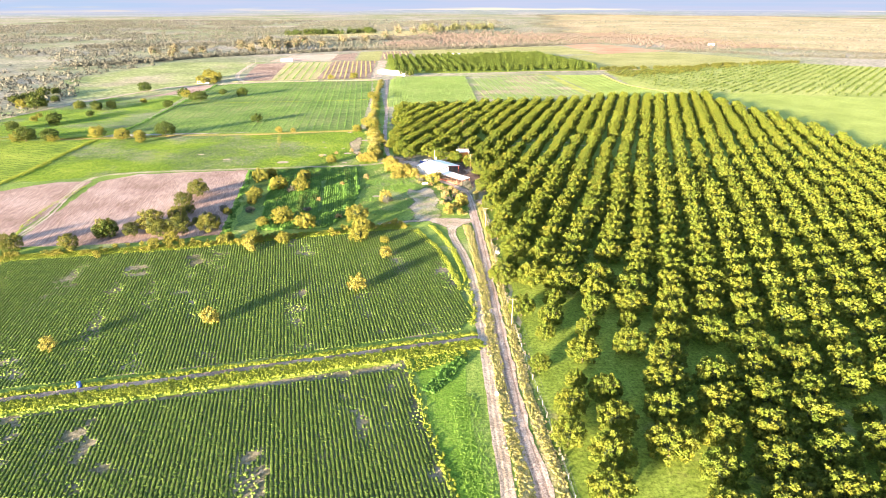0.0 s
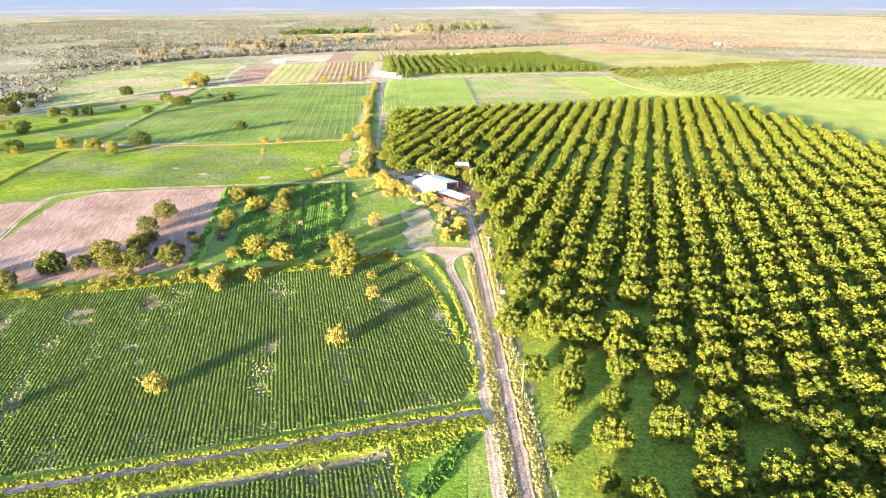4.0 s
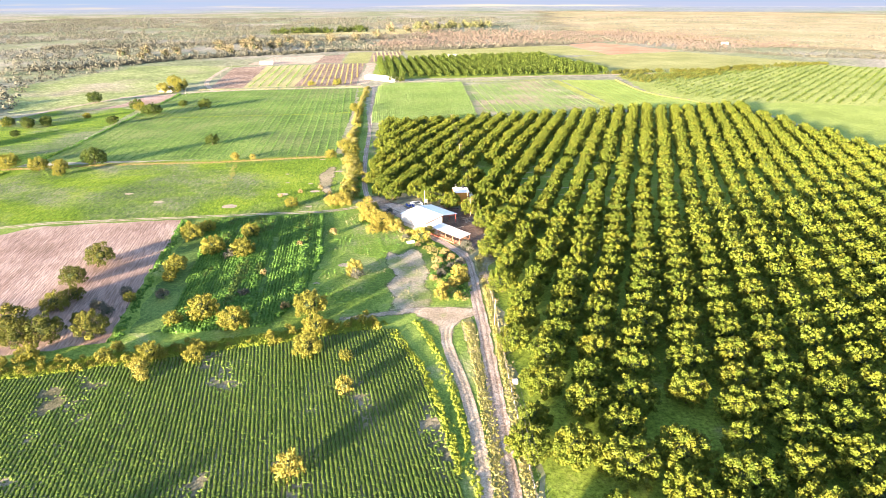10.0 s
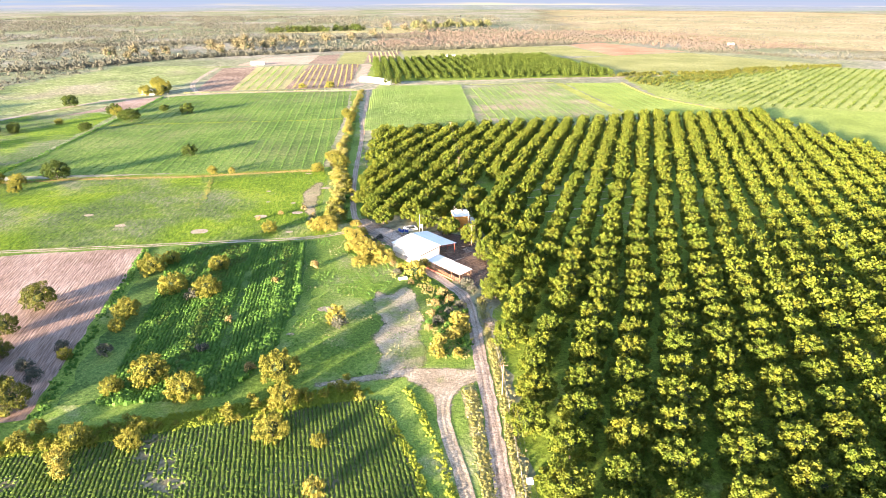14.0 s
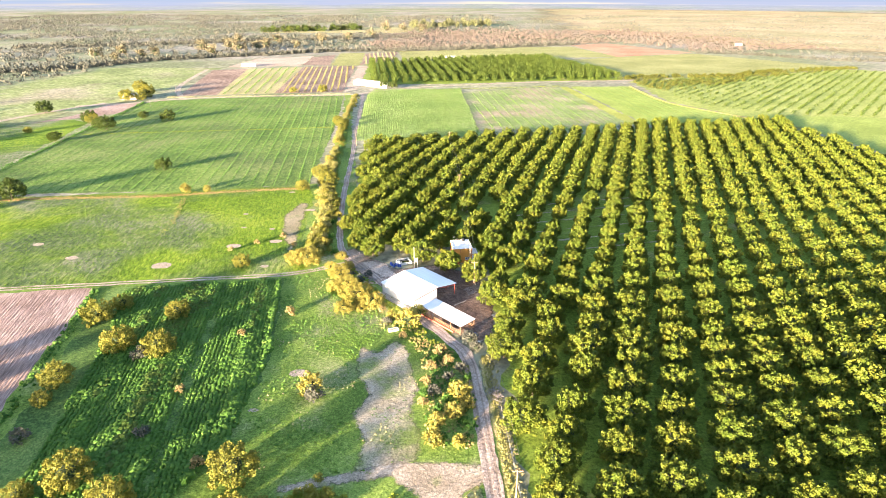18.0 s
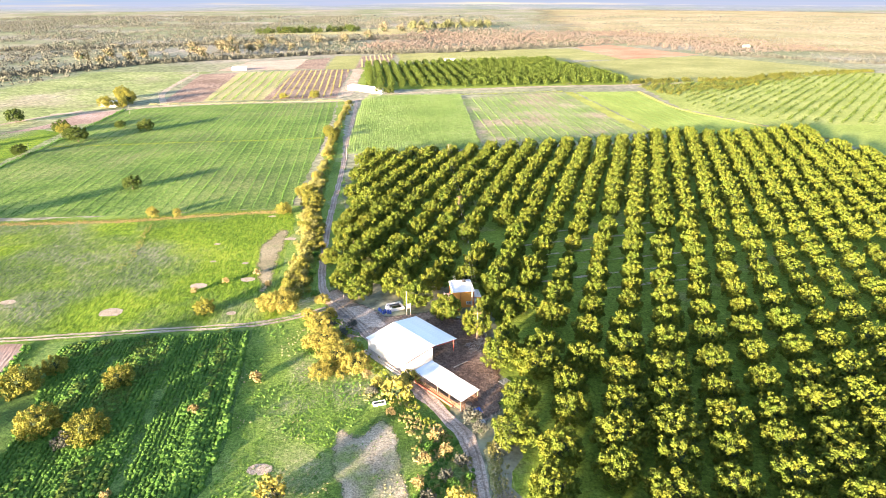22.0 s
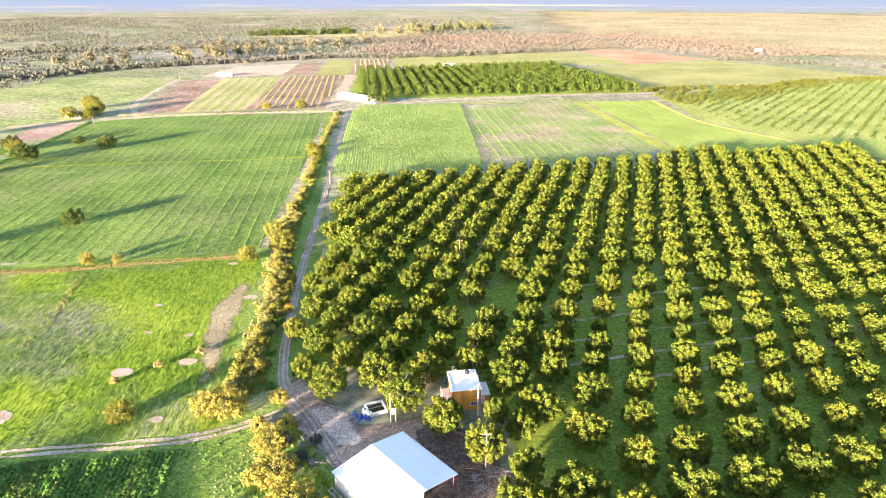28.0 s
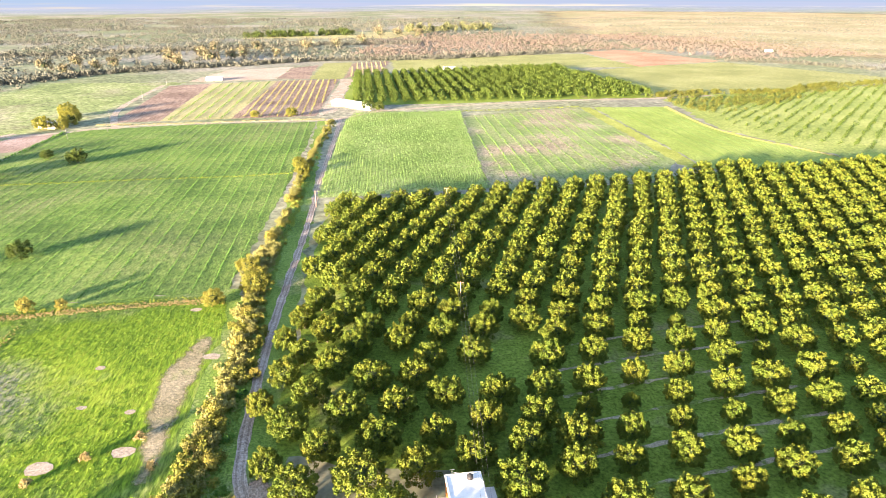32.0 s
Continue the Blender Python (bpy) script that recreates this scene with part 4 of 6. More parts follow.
# ---- crops ----
crop_var = [mound(0.70, 0.31, 0.38) for _ in range(14)]
M["paleweed"] = leafy("paleweed", (0.10, 0.17, 0.03), (0.165, 0.25, 0.042), (0.24, 0.32, 0.065), 0.1)
for nm, poly, seed in (("row_crop", FIELD_A, 3.0), ("row_crop", FIELD_B, 8.0)):
    g, ok, u, v = rows_in(poly, -15, 0.90, 0.46)
    p = g[ok] + rng.normal(0, 0.045, (ok.sum(), 2))
    p = p[p[:, 1] > 85]
    if poly is FIELD_A:
        p = p[p[:, 1] < 129.2 + (p[:, 0] + 13) * 0.258]
    # bare streaks lie along the rows
    q = np.stack([p @ v, p @ u * 0.28], 1)
    f = lumps(q, 0.11, seed) + 0.6 * lumps(p, 0.22, seed + 4)
    keep = f < 0.27 + rng.uniform(0, 0.3, len(p))
    size = rng.uniform(0.85, 1.15, len(p)) * np.clip(1.15 - 0.45 * f, 0.6, 1.2)
    scatter(nm, crop_var, p[keep], size[keep], M["cropleaf"], "low leafy green crop plants in straight rows", "crop plants", 0.03)
    p = sheet_points(poly, 1.1)
    f = lumps(p, 0.035, seed + 20) + 0.5 * lumps(p, 0.13, seed + 21) - p[:, 0] * 0.0022 - 0.02
    p = p[(f > 0.08 + rng.uniform(-0.12, 0.25, len(p))) & (p[:, 1] > 85)]
    scatter("field_weeds", crop_var, p, rng.uniform(0.6, 1.1, len(p)), M["paleweed"], "light green weeds spreading between crop rows", "weeds", 0.03)
VINES = [(-79, 226), (-52, 230), (-45.5, 247), (-46.5, 282), (-54.5, 324), (-82, 320), (-101, 316), (-92, 290), (-86, 262)]
g, ok, u, v = rows_in(VINES, -9.5, 1.0, 0.48)
band = np.repeat(np.array([noise.noise((k * 0.31, 4.2, 0.5)) for k in range(g.shape[0])])[:, None], g.shape[1], 1)[ok]
p = g[ok] + rng.normal(0, 0.13, (ok.sum(), 2))
edge = np.clip((p[:, 0] - (-45.5 - (p[:, 1] - 247) * 0.105)) / 9 + 1, 0, 1)
f = lumps(p, 0.06, 1.0) + 0.6 * lumps(p, 0.2, 2.0)
size = np.clip(1.05 + 0.9 * band - 0.45 * f + 0.25 * edge, 0.25, 1.35) * rng.uniform(0.75, 1.25, len(p))
light = (band + 0.5 * lumps(p, 0.07, 5.0) + 0.25 * (p[:, 1] - 270) / 50 > 0.18) & (rng.random(len(p)) < 0.7)
keep = size > 0.42
vine_var = [np.concatenate([mound(1.1, 0.7, 0.35), tuft(7, 1.0, 0.95, 0.3, 1.1, 0.5)]) for _ in range(8)]
scatter("vine_crop", vine_var, p[keep & ~light], size[keep & ~light], M["darkleaf"], "sprawling dark green crop plants in rows", "crop plants", 0.03)
scatter("vine_crop", vine_var, p[keep & light], size[keep & light], M["cropleaf"], "fresh green crop plants in taller rows", "crop plants", 0.03)
furrows(plough_a, PURPLE1, -13, 0.95, 0.035, M["plough"], 0.03)
furrows(plough_b, PURPLE2, -13, 0.95, 0.035, M["plough"], 0.03)

# ---- pecan orchard ----
LA, LB, LO = np.array([3.05, 10.45]), np.array([11.04, 2.74]), np.array([77.36, 359.41])
ij = np.stack(np.meshgrid(np.arange(-45, 30), np.arange(-30, 30)), -1).reshape(-1, 2)
spots = ij[:, :1] * LA + ij[:, 1:] * LB + LO
# trees are shifted along their rows to fit their places in the camera's view
drift = np.interp(spots[:, 1], [112, 135, 150, 163, 190, 215, 262, 273, 284, 295, 306, 314, 346, 355, 366, 378, 386, 398, 430, 520],
                  [0.0, -0.03, 0.12, 0.0, -0.03, 0.0, -0.03, -0.15, -0.3, -0.35, -0.25, -0.13, 0.33, 0.22, 0.12, 0.0, 0.2, 0.24, 0.2, 0.1])
drift += np.clip((spots[:, 0] - 60) / 40, 0, 1) * np.interp(spots[:, 1], [330, 360, 420], [0.0, 0.12, 0.12])
aside = 0.03 + np.clip((spots[:, 0] - 42) / 20, 0, 1) * np.interp(spots[:, 1], [115, 150, 170, 270, 290], [0.06, 0.1, 0.2, 0.2, 0.03])
spots = spots + drift[:, None] * LA + aside[:, None] * LB
spots = spots[inside([(22, 55), (232, 55), (244, 400), (234, 465), (224, 530), (222, 578), (140, 562), (54, 537), (-12, 519), (-49, 511), (-47, 470), (-41, 425), (-35, 385), (-32, 352), (-2, 352), (10, 340), (14, 300), (12, 235), (15, 170), (18, 105)], spots)]
clear = ~inside([(-12, 333), (9, 335), (14, 300), (16, 296), (12, 352), (-4, 354)], spots)
clear &= ~inside([(8, 60), (41, 60), (41, 152), (33, 168), (8, 168)], spots)
clear &= ~inside([(-50, 333), (18, 333), (22, 360), (16, 418), (-46, 420)], spots)
off_grid = np.array(PECANS)
clear &= np.hypot(spots[:, None, 0] - off_grid[None, :, 0], spots[:, None, 1] - off_grid[None, :, 1]).min(1) > 7.0
spots = spots[clear] + rng.normal(0, 0.45, (clear.sum(), 2))
gaps = np.array(GAPS)
spots = spots[np.hypot(spots[:, None, 0] - gaps[None, :, 0], spots[:, None, 1] - gaps[None, :, 1]).min(1) > 4.6]
near = (spots[:, 1] < 420) & (spots[:, 0] < 88)
size = np.clip(rng.normal(1.0, 0.09, len(spots)), 0.75, 1.2)
size *= np.where(spots[:, 1] < 325, 1.13, 1.0)
thin = np.exp(-((spots[:, 1] - 362) / 38) ** 2) * np.clip((spots[:, 0] - 18) / 18, 0, 1)
size *= 1 - 0.24 * thin
size *= np.where(rng.random(len(spots)) < 0.03 + 0.08 * thin, rng.uniform(0.5, 0.75, len(spots)), 1.0)
pecans = [make_tree("pecan_tree", 8.5, 7.0, 0.7, 64, 105, 0.39, M["pecan"], "round leafy pecan tree, yellow-green in low sun", "tree", "orchard trees", dome=True) for _ in range(7)]
for (x, y), s in zip(spots[near], size[near]):
    place(pecans, x, y, float(s), rng.uniform(0.98, 1.05) * max(0.8, float(s)) ** -0.8)
far_var = [dome_crown(8.4, 6.9, 0.7, 46, 30, 0.70, grid=2) for _ in range(5)]
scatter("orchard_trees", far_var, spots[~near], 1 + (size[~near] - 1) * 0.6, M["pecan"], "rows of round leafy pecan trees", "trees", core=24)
for x, y, w in PECANS:
    place(pecans, x, y, w / 8.6, rng.uniform(0.98, 1.06) * (w / 8.6) ** (-0.6 if y > 190 else -0.15))
drop(pecans)

# far orchard and young orchard
g, ok, u, v = rows_in([(-86, 770), (-4, 777), (97, 800), (172, 808), (160, 900), (120, 1022), (0, 995), (-106, 957)], -8, 10.0, 8.4)
p = g[ok] + rng.normal(0, 0.4, (ok.sum(), 2))
scatter("far_orchard_trees", [dome_crown(7.0, 7.0, 0.5, 16, 14, 1.15, grid=1) for _ in range(4)], p, rng.uniform(0.85, 1.15, len(p)), M["pecan_darkened"], "dense block of orchard trees, coloured darker for their shade", "trees")
g, ok, u, v = rows_in([(200, 800), (300, 826), (372, 868), (450, 890), (600, 800), (560, 560), (354, 588), (287, 608), (240, 614), (205, 650), (192, 690)], 38, 8.2, 4.0)
p = g[ok] + rng.normal(0, 0.55, (ok.sum(), 2))
p = p[rng.random(len(p)) < 0.75]
scatter("young_orchard_trees", [dome_crown(2.8, 2.4, 0.1, 6, 5, 0.85, core=0) for _ in range(5)], p, rng.uniform(0.45, 1.0, len(p)), M["pecan_darkened"], "rows of small young orchard trees", "trees")
p = sheet_points([(183, 800), (202, 822), (300, 838), (371, 896), (440, 884), (372, 850), (300, 800), (236, 744), (196, 726), (180, 760)], 4.2, 0.8)
p = p[lumps(p, 0.03, 71.0) < rng.uniform(-0.2, 0.5, len(p))]
scatter("boundary_shrubs", [dome_crown(3.0, 2.0, 0.0, 6, 6, 0.9, core=0) for _ in range(5)], p, rng.uniform(0.5, 1.2, len(p)), M["olivetree"], "olive-grey shrubs spreading at the young orchard's edge", "hedge")

# ---- single trees and bushes ----
gold = [make_tree("mesquite_tree", 6.7, 5.0, 0.15, 48, 84, 0.31, M["mesquite"], "bushy mesquite tree, golden green in low sun", "tree", limbs=4, r=0.14, dome=True) for _ in range(3)]
dark = [make_tree("broad_tree", 8.3, 6.6, 0.4, 40, 44, 0.58, M["darktree"], "dense dark green tree standing in a field", "tree", limbs=4, r=0.2, dome=True) for _ in range(2)]
bush = [make_tree("golden_bush", 3.3, 3.2, 0.2, 22, 40, 0.32, M["goldbush"], "golden yellow bush standing among the crop", "bush", limbs=3, r=0.06, dome=True) for _ in range(2)]
yellow = [make_tree("mesquite_tree", 6.7, 4.4, 0.1, 48, 88, 0.29, M["goldbush"], "feathery golden mesquite shrub beside the farm road", "tree", limbs=4, r=0.12, dome=True) for _ in range(2)]
for x, y, s in TREES_GOLD:
    if -55 < x < -20 and 300 < y < 345:
        place(yellow, x, y, s * 0.92, 0.85)
    else:
        place(gold, x, y, s)
drop(yellow)
olive_t = [make_tree("thorn_tree", 6.8, 5.4, 0.2, 46, 84, 0.32, M["olivetree"], "dense olive-brown thorn tree at the field edge", "tree", limbs=4, r=0.15, dome=True) for _ in range(2)]
for x, y, s in TREES_OLIVE:
    place(olive_t, x, y, s)
drop(olive_t)
for x, y, s in TREES_DARK:
    place(dark, x, y, s)
for x, y, s in BUSHES:
    place(bush, x, y, s)
drop(gold + dark + bush)


# ---- weeds, verges and hedges ----
weed_var = [np.concatenate([mound(0.8, 0.5, 0.4), tuft(9, 1.1, 0.8, 0.27, 0.9, 0.55)]) for _ in range(7)]
shrub_var = [crown_verts(2.6, 2.3, 0.1, 34, 7, 0.42, lobes=5, droop=0.5, grid=1) for _ in range(5)]


def along(pts, width, spacing, wander=0.5):
    """Points strewn along a band of the given width."""
    line = polyline_points(pts, spacing)
    way = np.gradient(line, axis=0)
    way /= np.linalg.norm(way, axis=1)[:, None]
    k = max(1, int(width / spacing * 1.4))
    line, way = np.repeat(line, k, 0), np.repeat(way, k, 0)
    off = rng.uniform(-0.5, 0.5, len(line)) * width
    return line + np.stack([way[:, 1], -way[:, 0]], 1) * off[:, None] + rng.normal(0, wander * spacing, line.shape)


def verge(name, pts, width, spacing, mat, label, size=1.0, thin=0.35, seed=0.0, var=None, category="weeds"):
    p = along(pts, width, spacing)
    p = p[lumps(p, 0.15, seed) < thin + rng.uniform(-0.1, 0.3, len(p))]
    return scatter(name, var or weed_var, p, size * rng.uniform(0.55, 1.3, len(p)), mat, label, category, 0.02)


def shift(pts, d):
    line = polyline_points(pts, 6)
    way = np.gradient(line, axis=0)
    way /= np.linalg.norm(way, axis=1)[:, None]
    return [tuple(q) for q in line + np.stack([way[:, 1], -way[:, 0]], 1) * d]


B_TOP = [(-200, 184), (-160, 195), (-133, 201), (-105, 207), (-76, 215.5), (-44, 225), (-22, 232)]
verge("field_edge_weeds", B_TOP, 5.5, 0.5, M["weed"], "bright yellow-green weeds along the field edge", 0.95, 0.62, 1.0)
verge("field_edge_shrubs", B_TOP, 6.5, 2.6, M["mesquite"], "golden green shrubs along the field edge", 0.7, 0.05, 41.0, shrub_var, "hedge")
verge("field_edge_weeds", shift(TRACK, -3.4), 4.6, 0.5, M["weed"], "bright yellow-green weeds along the field track", 0.9, 1.2, 2.0)
verge("field_edge_weeds", shift(TRACK, 2.0), 1.5, 0.5, M["weed"], "bright yellow-green weeds along the field track", 0.75, 0.8, 3.0)
verge("field_edge_weeds", [(-12.5, 134), (-6, 108), (0.5, 86), (8, 55)], 1.2, 0.6, M["weed"], "yellow-green weeds edging the crop", 0.75, 0.6, 4.0)
verge("field_edge_weeds", [(-20, 233), (-12, 219), (-4, 198), (1.5, 174)], 1.8, 0.6, M["weed"], "yellow-green weeds edging the crop", 0.85, 0.4, 5.0)
verge("field_edge_weeds", [(-11, 234), (-5.5, 221), (0, 200), (3.5, 180), (5, 165), (4.6, 152)], 1.6, 0.6, M["weed"], "yellow-green weeds beside the pale track", 0.8, 0.3, 6.0)
verge("tall_weeds", [(-11, 131), (-6, 134), (2, 138)], 7.0, 0.6, M["weed"], "tall yellow-green weeds at the field corner", 0.55, 1.2, 7.0)
verge("tall_weeds", [(2, 134), (-2, 128), (-6, 120)], 3.0, 0.8, M["darkleaf"], "tall dark green weeds at the field corner", 1.1, 0.9, 7.5)
verge("tall_weeds", [(2, 118), (4.5, 95), (8, 60)], 6.0, 0.55, M["grass"], "dense green grass strip", 0.35, 1.5, 8.0)
MID = [(14.5, 40), (13.3, 87), (11.8, 107), (10.4, 130), (9.2, 158), (8.2, 185), (6.0, 212), (4.2, 233)]
verge("golden_weeds", MID, 2.7, 0.5, M["vergeweed"], "straw-green weeds between road and track", 0.6, 0.5, 9.0)
verge("dry_weeds", MID, 2.4, 0.9, M["dryweed"], "straw-coloured weeds between road and track", 0.7, 0.2, 10.0)
EAST = [(22, 45), (20.3, 87), (18.0, 107), (16.2, 128), (14.2, 172), (11.8, 228), (10.2, 255), (8.2, 280)]
verge("golden_weeds", EAST, 2.0, 0.5, M["vergeweed"], "straw-green weeds along the orchard fence", 0.62, 0.5, 11.0)
verge("dry_weeds", shift(EAST, 1.2), 2.0, 0.9, M["dryweed"], "straw-coloured weeds along the orchard fence", 0.7, 0.1, 12.0)
HEDGE_W = [(-47.5, 343), (-50, 360), (-51.5, 380), (-54.5, 402), (-59, 422), (-64.5, 462), (-68, 500), (-73, 545), (-79, 610), (-85, 697)]
verge("roadside_hedge", HEDGE_W, 2.6, 1.4, M["vergeweed"], "straw-gold shrubs along the farm road", 0.7, 0.05, 13.0, shrub_var, "hedge")
verge("roadside_hedge", shift(HEDGE_W, 2.0), 3.0, 2.0, M["mesquite"], "olive shrubs along the farm road", 0.55, 0.0, 14.0, shrub_var, "hedge")
verge("roadside_hedge", HEDGE_W[:6], 5.5, 2.2, M["vergeweed"], "pale straw-gold shrubs crowding the farm road", 0.8, 0.1, 43.0, shrub_var, "hedge")
verge("roadside_hedge", shift(HEDGE_W[:5], 1.0), 6.0, 2.4, M["mesquite"], "olive shrubs crowding the farm road", 0.9, 0.0, 44.0, shrub_var, "hedge")
verge("roadside_weeds", HEDGE_W[:6], 7.0, 0.9, M["vergeweed"], "straw-green weeds under the roadside shrubs", 0.9, 0.3, 45.0)
verge("roadside_grass", shift(HEDGE_W[:8], 3.6), 3.0, 0.8, M["paleweed"], "light green weeds in the roadside ditch", 0.8, 0.3, 15.0)
DITCH = [(-265, 390), (-230, 395), (-196, 402), (-172, 405.5), (-130, 409.5), (-102, 416), (-72, 421.5)]
verge("ditch_grass", DITCH, 3.0, 0.6, M["rustbush"], "rust-brown dry grass along a field ditch", 0.5, 0.5, 16.0)
verge("ditch_grass", shift(DITCH, -2.6), 1.6, 0.8, M["weed"], "yellow-green grass line along a field ditch", 0.6, 0.4, 17.0)
verge("ditch_grass", [(-119, 406), (-113, 384), (-109, 362)], 2.2, 0.7, M["vergeweed"], "dry grass along a small ditch", 0.45, 0.1, 18.0)
verge("field_line_weeds", [(-236, 536), (-213, 540), (-150, 550), (-111, 555), (-80, 562)], 1.6, 0.6, M["weed"], "yellow weeds on a line between strips", 0.5, 0.6, 19.0)
verge("boundary_weeds", [(-229, 409), (-235, 480), (-242, 549), (-254, 660)], 2.4, 1.1, M["darkleaf"], "dark green weeds along the field boundary", 1.0, 0.5, 20.0)
verge("boundary_weeds", [(-245, 684), (-194, 689), (-150, 697), (-92, 705)], 3.4, 1.4, M["dryweed"], "dry shrubs along the far track", 1.2, 0.25, 21.0)
verge("boundary_weeds", [(100, 757), (60, 748), (8, 738)], 3, 1.5, M["weed"], "yellow weeds along the far track", 1.0, 0.4, 22.0)
verge("boundary_weeds", [(170, 757), (176, 667), (207, 607), (236, 556)], 2.2, 0.9, M["vergeweed"], "straw-coloured grass line beside the young orchard", 0.8, 0.5, 23.0)
verge("boundary_shrubs", [(176, 806), (205, 822), (300, 836), (350, 870), (470, 905)], 9, 3.0, M["olivetree"], "olive shrubs along the young orchard", 1.2, 0.0, 24.0, shrub_var, "hedge")
verge("boundary_weeds", [(-90, 222), (-97, 255), (-104, 290), (-110, 316)], 2.2, 0.9, M["darkleaf"], "dark weeds between ploughed field and crop", 0.9, 0.3, 25.0)
verge("boundary_weeds", [(-160, 205), (-168, 212), (-178, 245), (-181, 285)], 1.5, 0.9, M["weed"], "weeds beside a field track", 0.6, 0.2, 26.0)
verge("boundary_weeds", shift(EWTRACK[:6], 0.0), 0.9, 1.0, M["grass"], "grass between the ruts of the track", 0.35, 0.3, 27.0)
verge("boundary_weeds", shift(ROAD[9:13], -4.2), 2.4, 0.8, M["weed"], "yellow-green weeds beside the farm road", 0.8, 0.3, 28.0)

# ---- grass tufts on the meadows ----
M["brightgrass"] = leafy("brightgrass", (0.06, 0.14, 0.014), (0.125, 0.225, 0.02), (0.24, 0.32, 0.04), 0.1)
tiny = [np.concatenate([mound(0.7, 0.3, 0.45)[:24], tuft(2, 0.7, 0.4, 0.26, 0.9, 0.6)]) for _ in range(7)]
SPOTS = [(-64.7, 356.4, 2.2), (-59.7, 391.4, 2.0), (-78.8, 351.6, 2.6), (-69.5, 369, 1.1), (-81, 370.4, 1.0), (-85, 386, 1.2), (-73, 416, 1.5), (-36.6, 272, 2.3), (-43.6, 257.7, 1.0), (-97.4, 334, 3.2), (-64.7, 246.4, 1.0), (-62.7, 334, 1.4), (-131, 340, 2.0), (-150, 352, 1.8)]
spot = np.array(SPOTS)
sprout = [tuft(6, 1.1, 0.16, 0.34, 3.0, 0.3) for _ in range(8)]
p = sheet_points(BRIGHT, 0.95, 0.8)
f = lumps(p, 0.035, 31.0) + 0.5 * lumps(p, 0.12, 32.0)
ok = (f < 0.25 + rng.uniform(-0.1, 0.2, len(p))) & ~inside([(-68, 407), (-59, 401), (-56, 369), (-53, 346), (-60, 344), (-68, 367), (-72, 385)], p)
ok &= (np.hypot(p[:, None, 0] - spot[None, :, 0], p[:, None, 1] - spot[None, :, 1]) > spot[None, :, 2] * 1.3).all(1)
scatter("meadow_grass", sprout, p[ok], rng.uniform(0.4, 1.1, ok.sum()), M["brightgrass"], "vivid yellow-green grass tufts", "grass", 0.02)
MEADOW = [(-44, 335), (-54, 326), (-46, 282), (-43, 247), (-36, 236), (-10, 240), (-6, 285), (-22, 305), (-34, 325)]
p = sheet_points(MEADOW, 0.8)
ok = ~inside([(-25, 284), (-11, 287), (-7, 272), (-6, 239), (-21, 240), (-25, 260)], p) & (lumps(p, 0.08, 33.0) < 0.1 + rng.uniform(-0.3, 0.3, len(p))) & (rng.random(len(p)) < 0.6)
scatter("meadow_grass", sprout, p[ok], rng.uniform(0.4, 1.1, ok.sum()), M["grass"], "fresh green meadow grass tufts", "grass", 0.02)
ok = inside([(-38, 306), (-26, 312), (-19, 300), (-24, 278), (-34, 280)], p) & (rng.random(len(p)) < 0.7)
scatter("yellow_weeds", weed_var, p[ok], rng.uniform(0.25, 0.5, ok.sum()), M["brightgrass"], "yellow-flowering meadow weeds", "weeds", 0.02)
p = sheet_points(MEADOW, 1.5)
ok = (lumps(p, 0.11, 37.0) > 0.15) & ~inside([(-25, 284), (-11, 287), (-7, 272), (-6, 239), (-21, 240), (-25, 260)], p)
scatter("meadow_weeds", weed_var, p[ok], rng.uniform(0.35, 0.8, ok.sum()), M["darkleaf"], "dark green weed clumps in the meadow", "weeds", 0.02)
ok = (lumps(p, 0.11, 38.0) > 0.3)
scatter("meadow_weeds", weed_var, p[ok], rng.uniform(0.3, 0.6, ok.sum()), M["dryweed"], "straw-coloured weed clumps in the meadow", "weeds", 0.02)
p = sheet_points([(-24, 283), (-11, 285), (-8, 272), (-7, 241), (-20, 242), (-24, 260)], 1.3)
p = p[lumps(p, 0.13, 34.0) > rng.uniform(-0.1, 0.25, len(p))]
scatter("sand_grass", sprout, p, rng.uniform(0.5, 1.0, len(p)), M["grass"], "sparse green tufts on the sand", "grass", 0.03)
p = sheet_points(STRIPED, 1.6)
ok = lumps(p, 0.02, 35.0) < 0.4
scatter("strip_grass", sprout, p[ok], rng.uniform(0.35, 0.7, ok.sum()), M["grass"], "short green crop blades in strips", "grass", 0.02)
g, okr, u, v = rows_in(STRIPED, -8, 5.4, 1.1)
p = g[okr] + rng.normal(0, 0.12, (okr.sum(), 2))
p = p[rng.random(len(p)) < 0.8]
scatter("strip_lines", weed_var, p, rng.uniform(0.45, 0.7, len(p)), M["darkleaf"], "dark drill lines between the strips", "grass", 0.02)
g, okr, u, v = rows_in(CORN, -6, 1.5, 1.1)
p = g[okr] + rng.normal(0, 0.25, (okr.sum(), 2))
M["maizeleaf"] = leafy("maizeleaf", (0.15, 0.26, 0.06), (0.24, 0.36, 0.10), (0.34, 0.43, 0.15), 0.2)
scatter("maize_plants", [tuft(6, 0.8, 1.9, 0.62) for _ in range(4)], p, rng.uniform(0.7, 1.2, len(p)), M["maizeleaf"], "tall pale green maize plants in rows", "crop plants", 0.03)
# pale bare spots
for i, (x, y, r) in enumerate(SPOTS):
    field("bare_spot", [(x + r * math.cos(k * 0.7) * rng.uniform(0.85, 1.1) * 1.15, y + r * 0.8 * math.sin(k * 0.7) * rng.uniform(0.85, 1.1)) for k in range(9)], M["pale"], 0.055 + i * 0.002, "round pale bare spot in the grass", 0.05, 1.0, "bare spot")

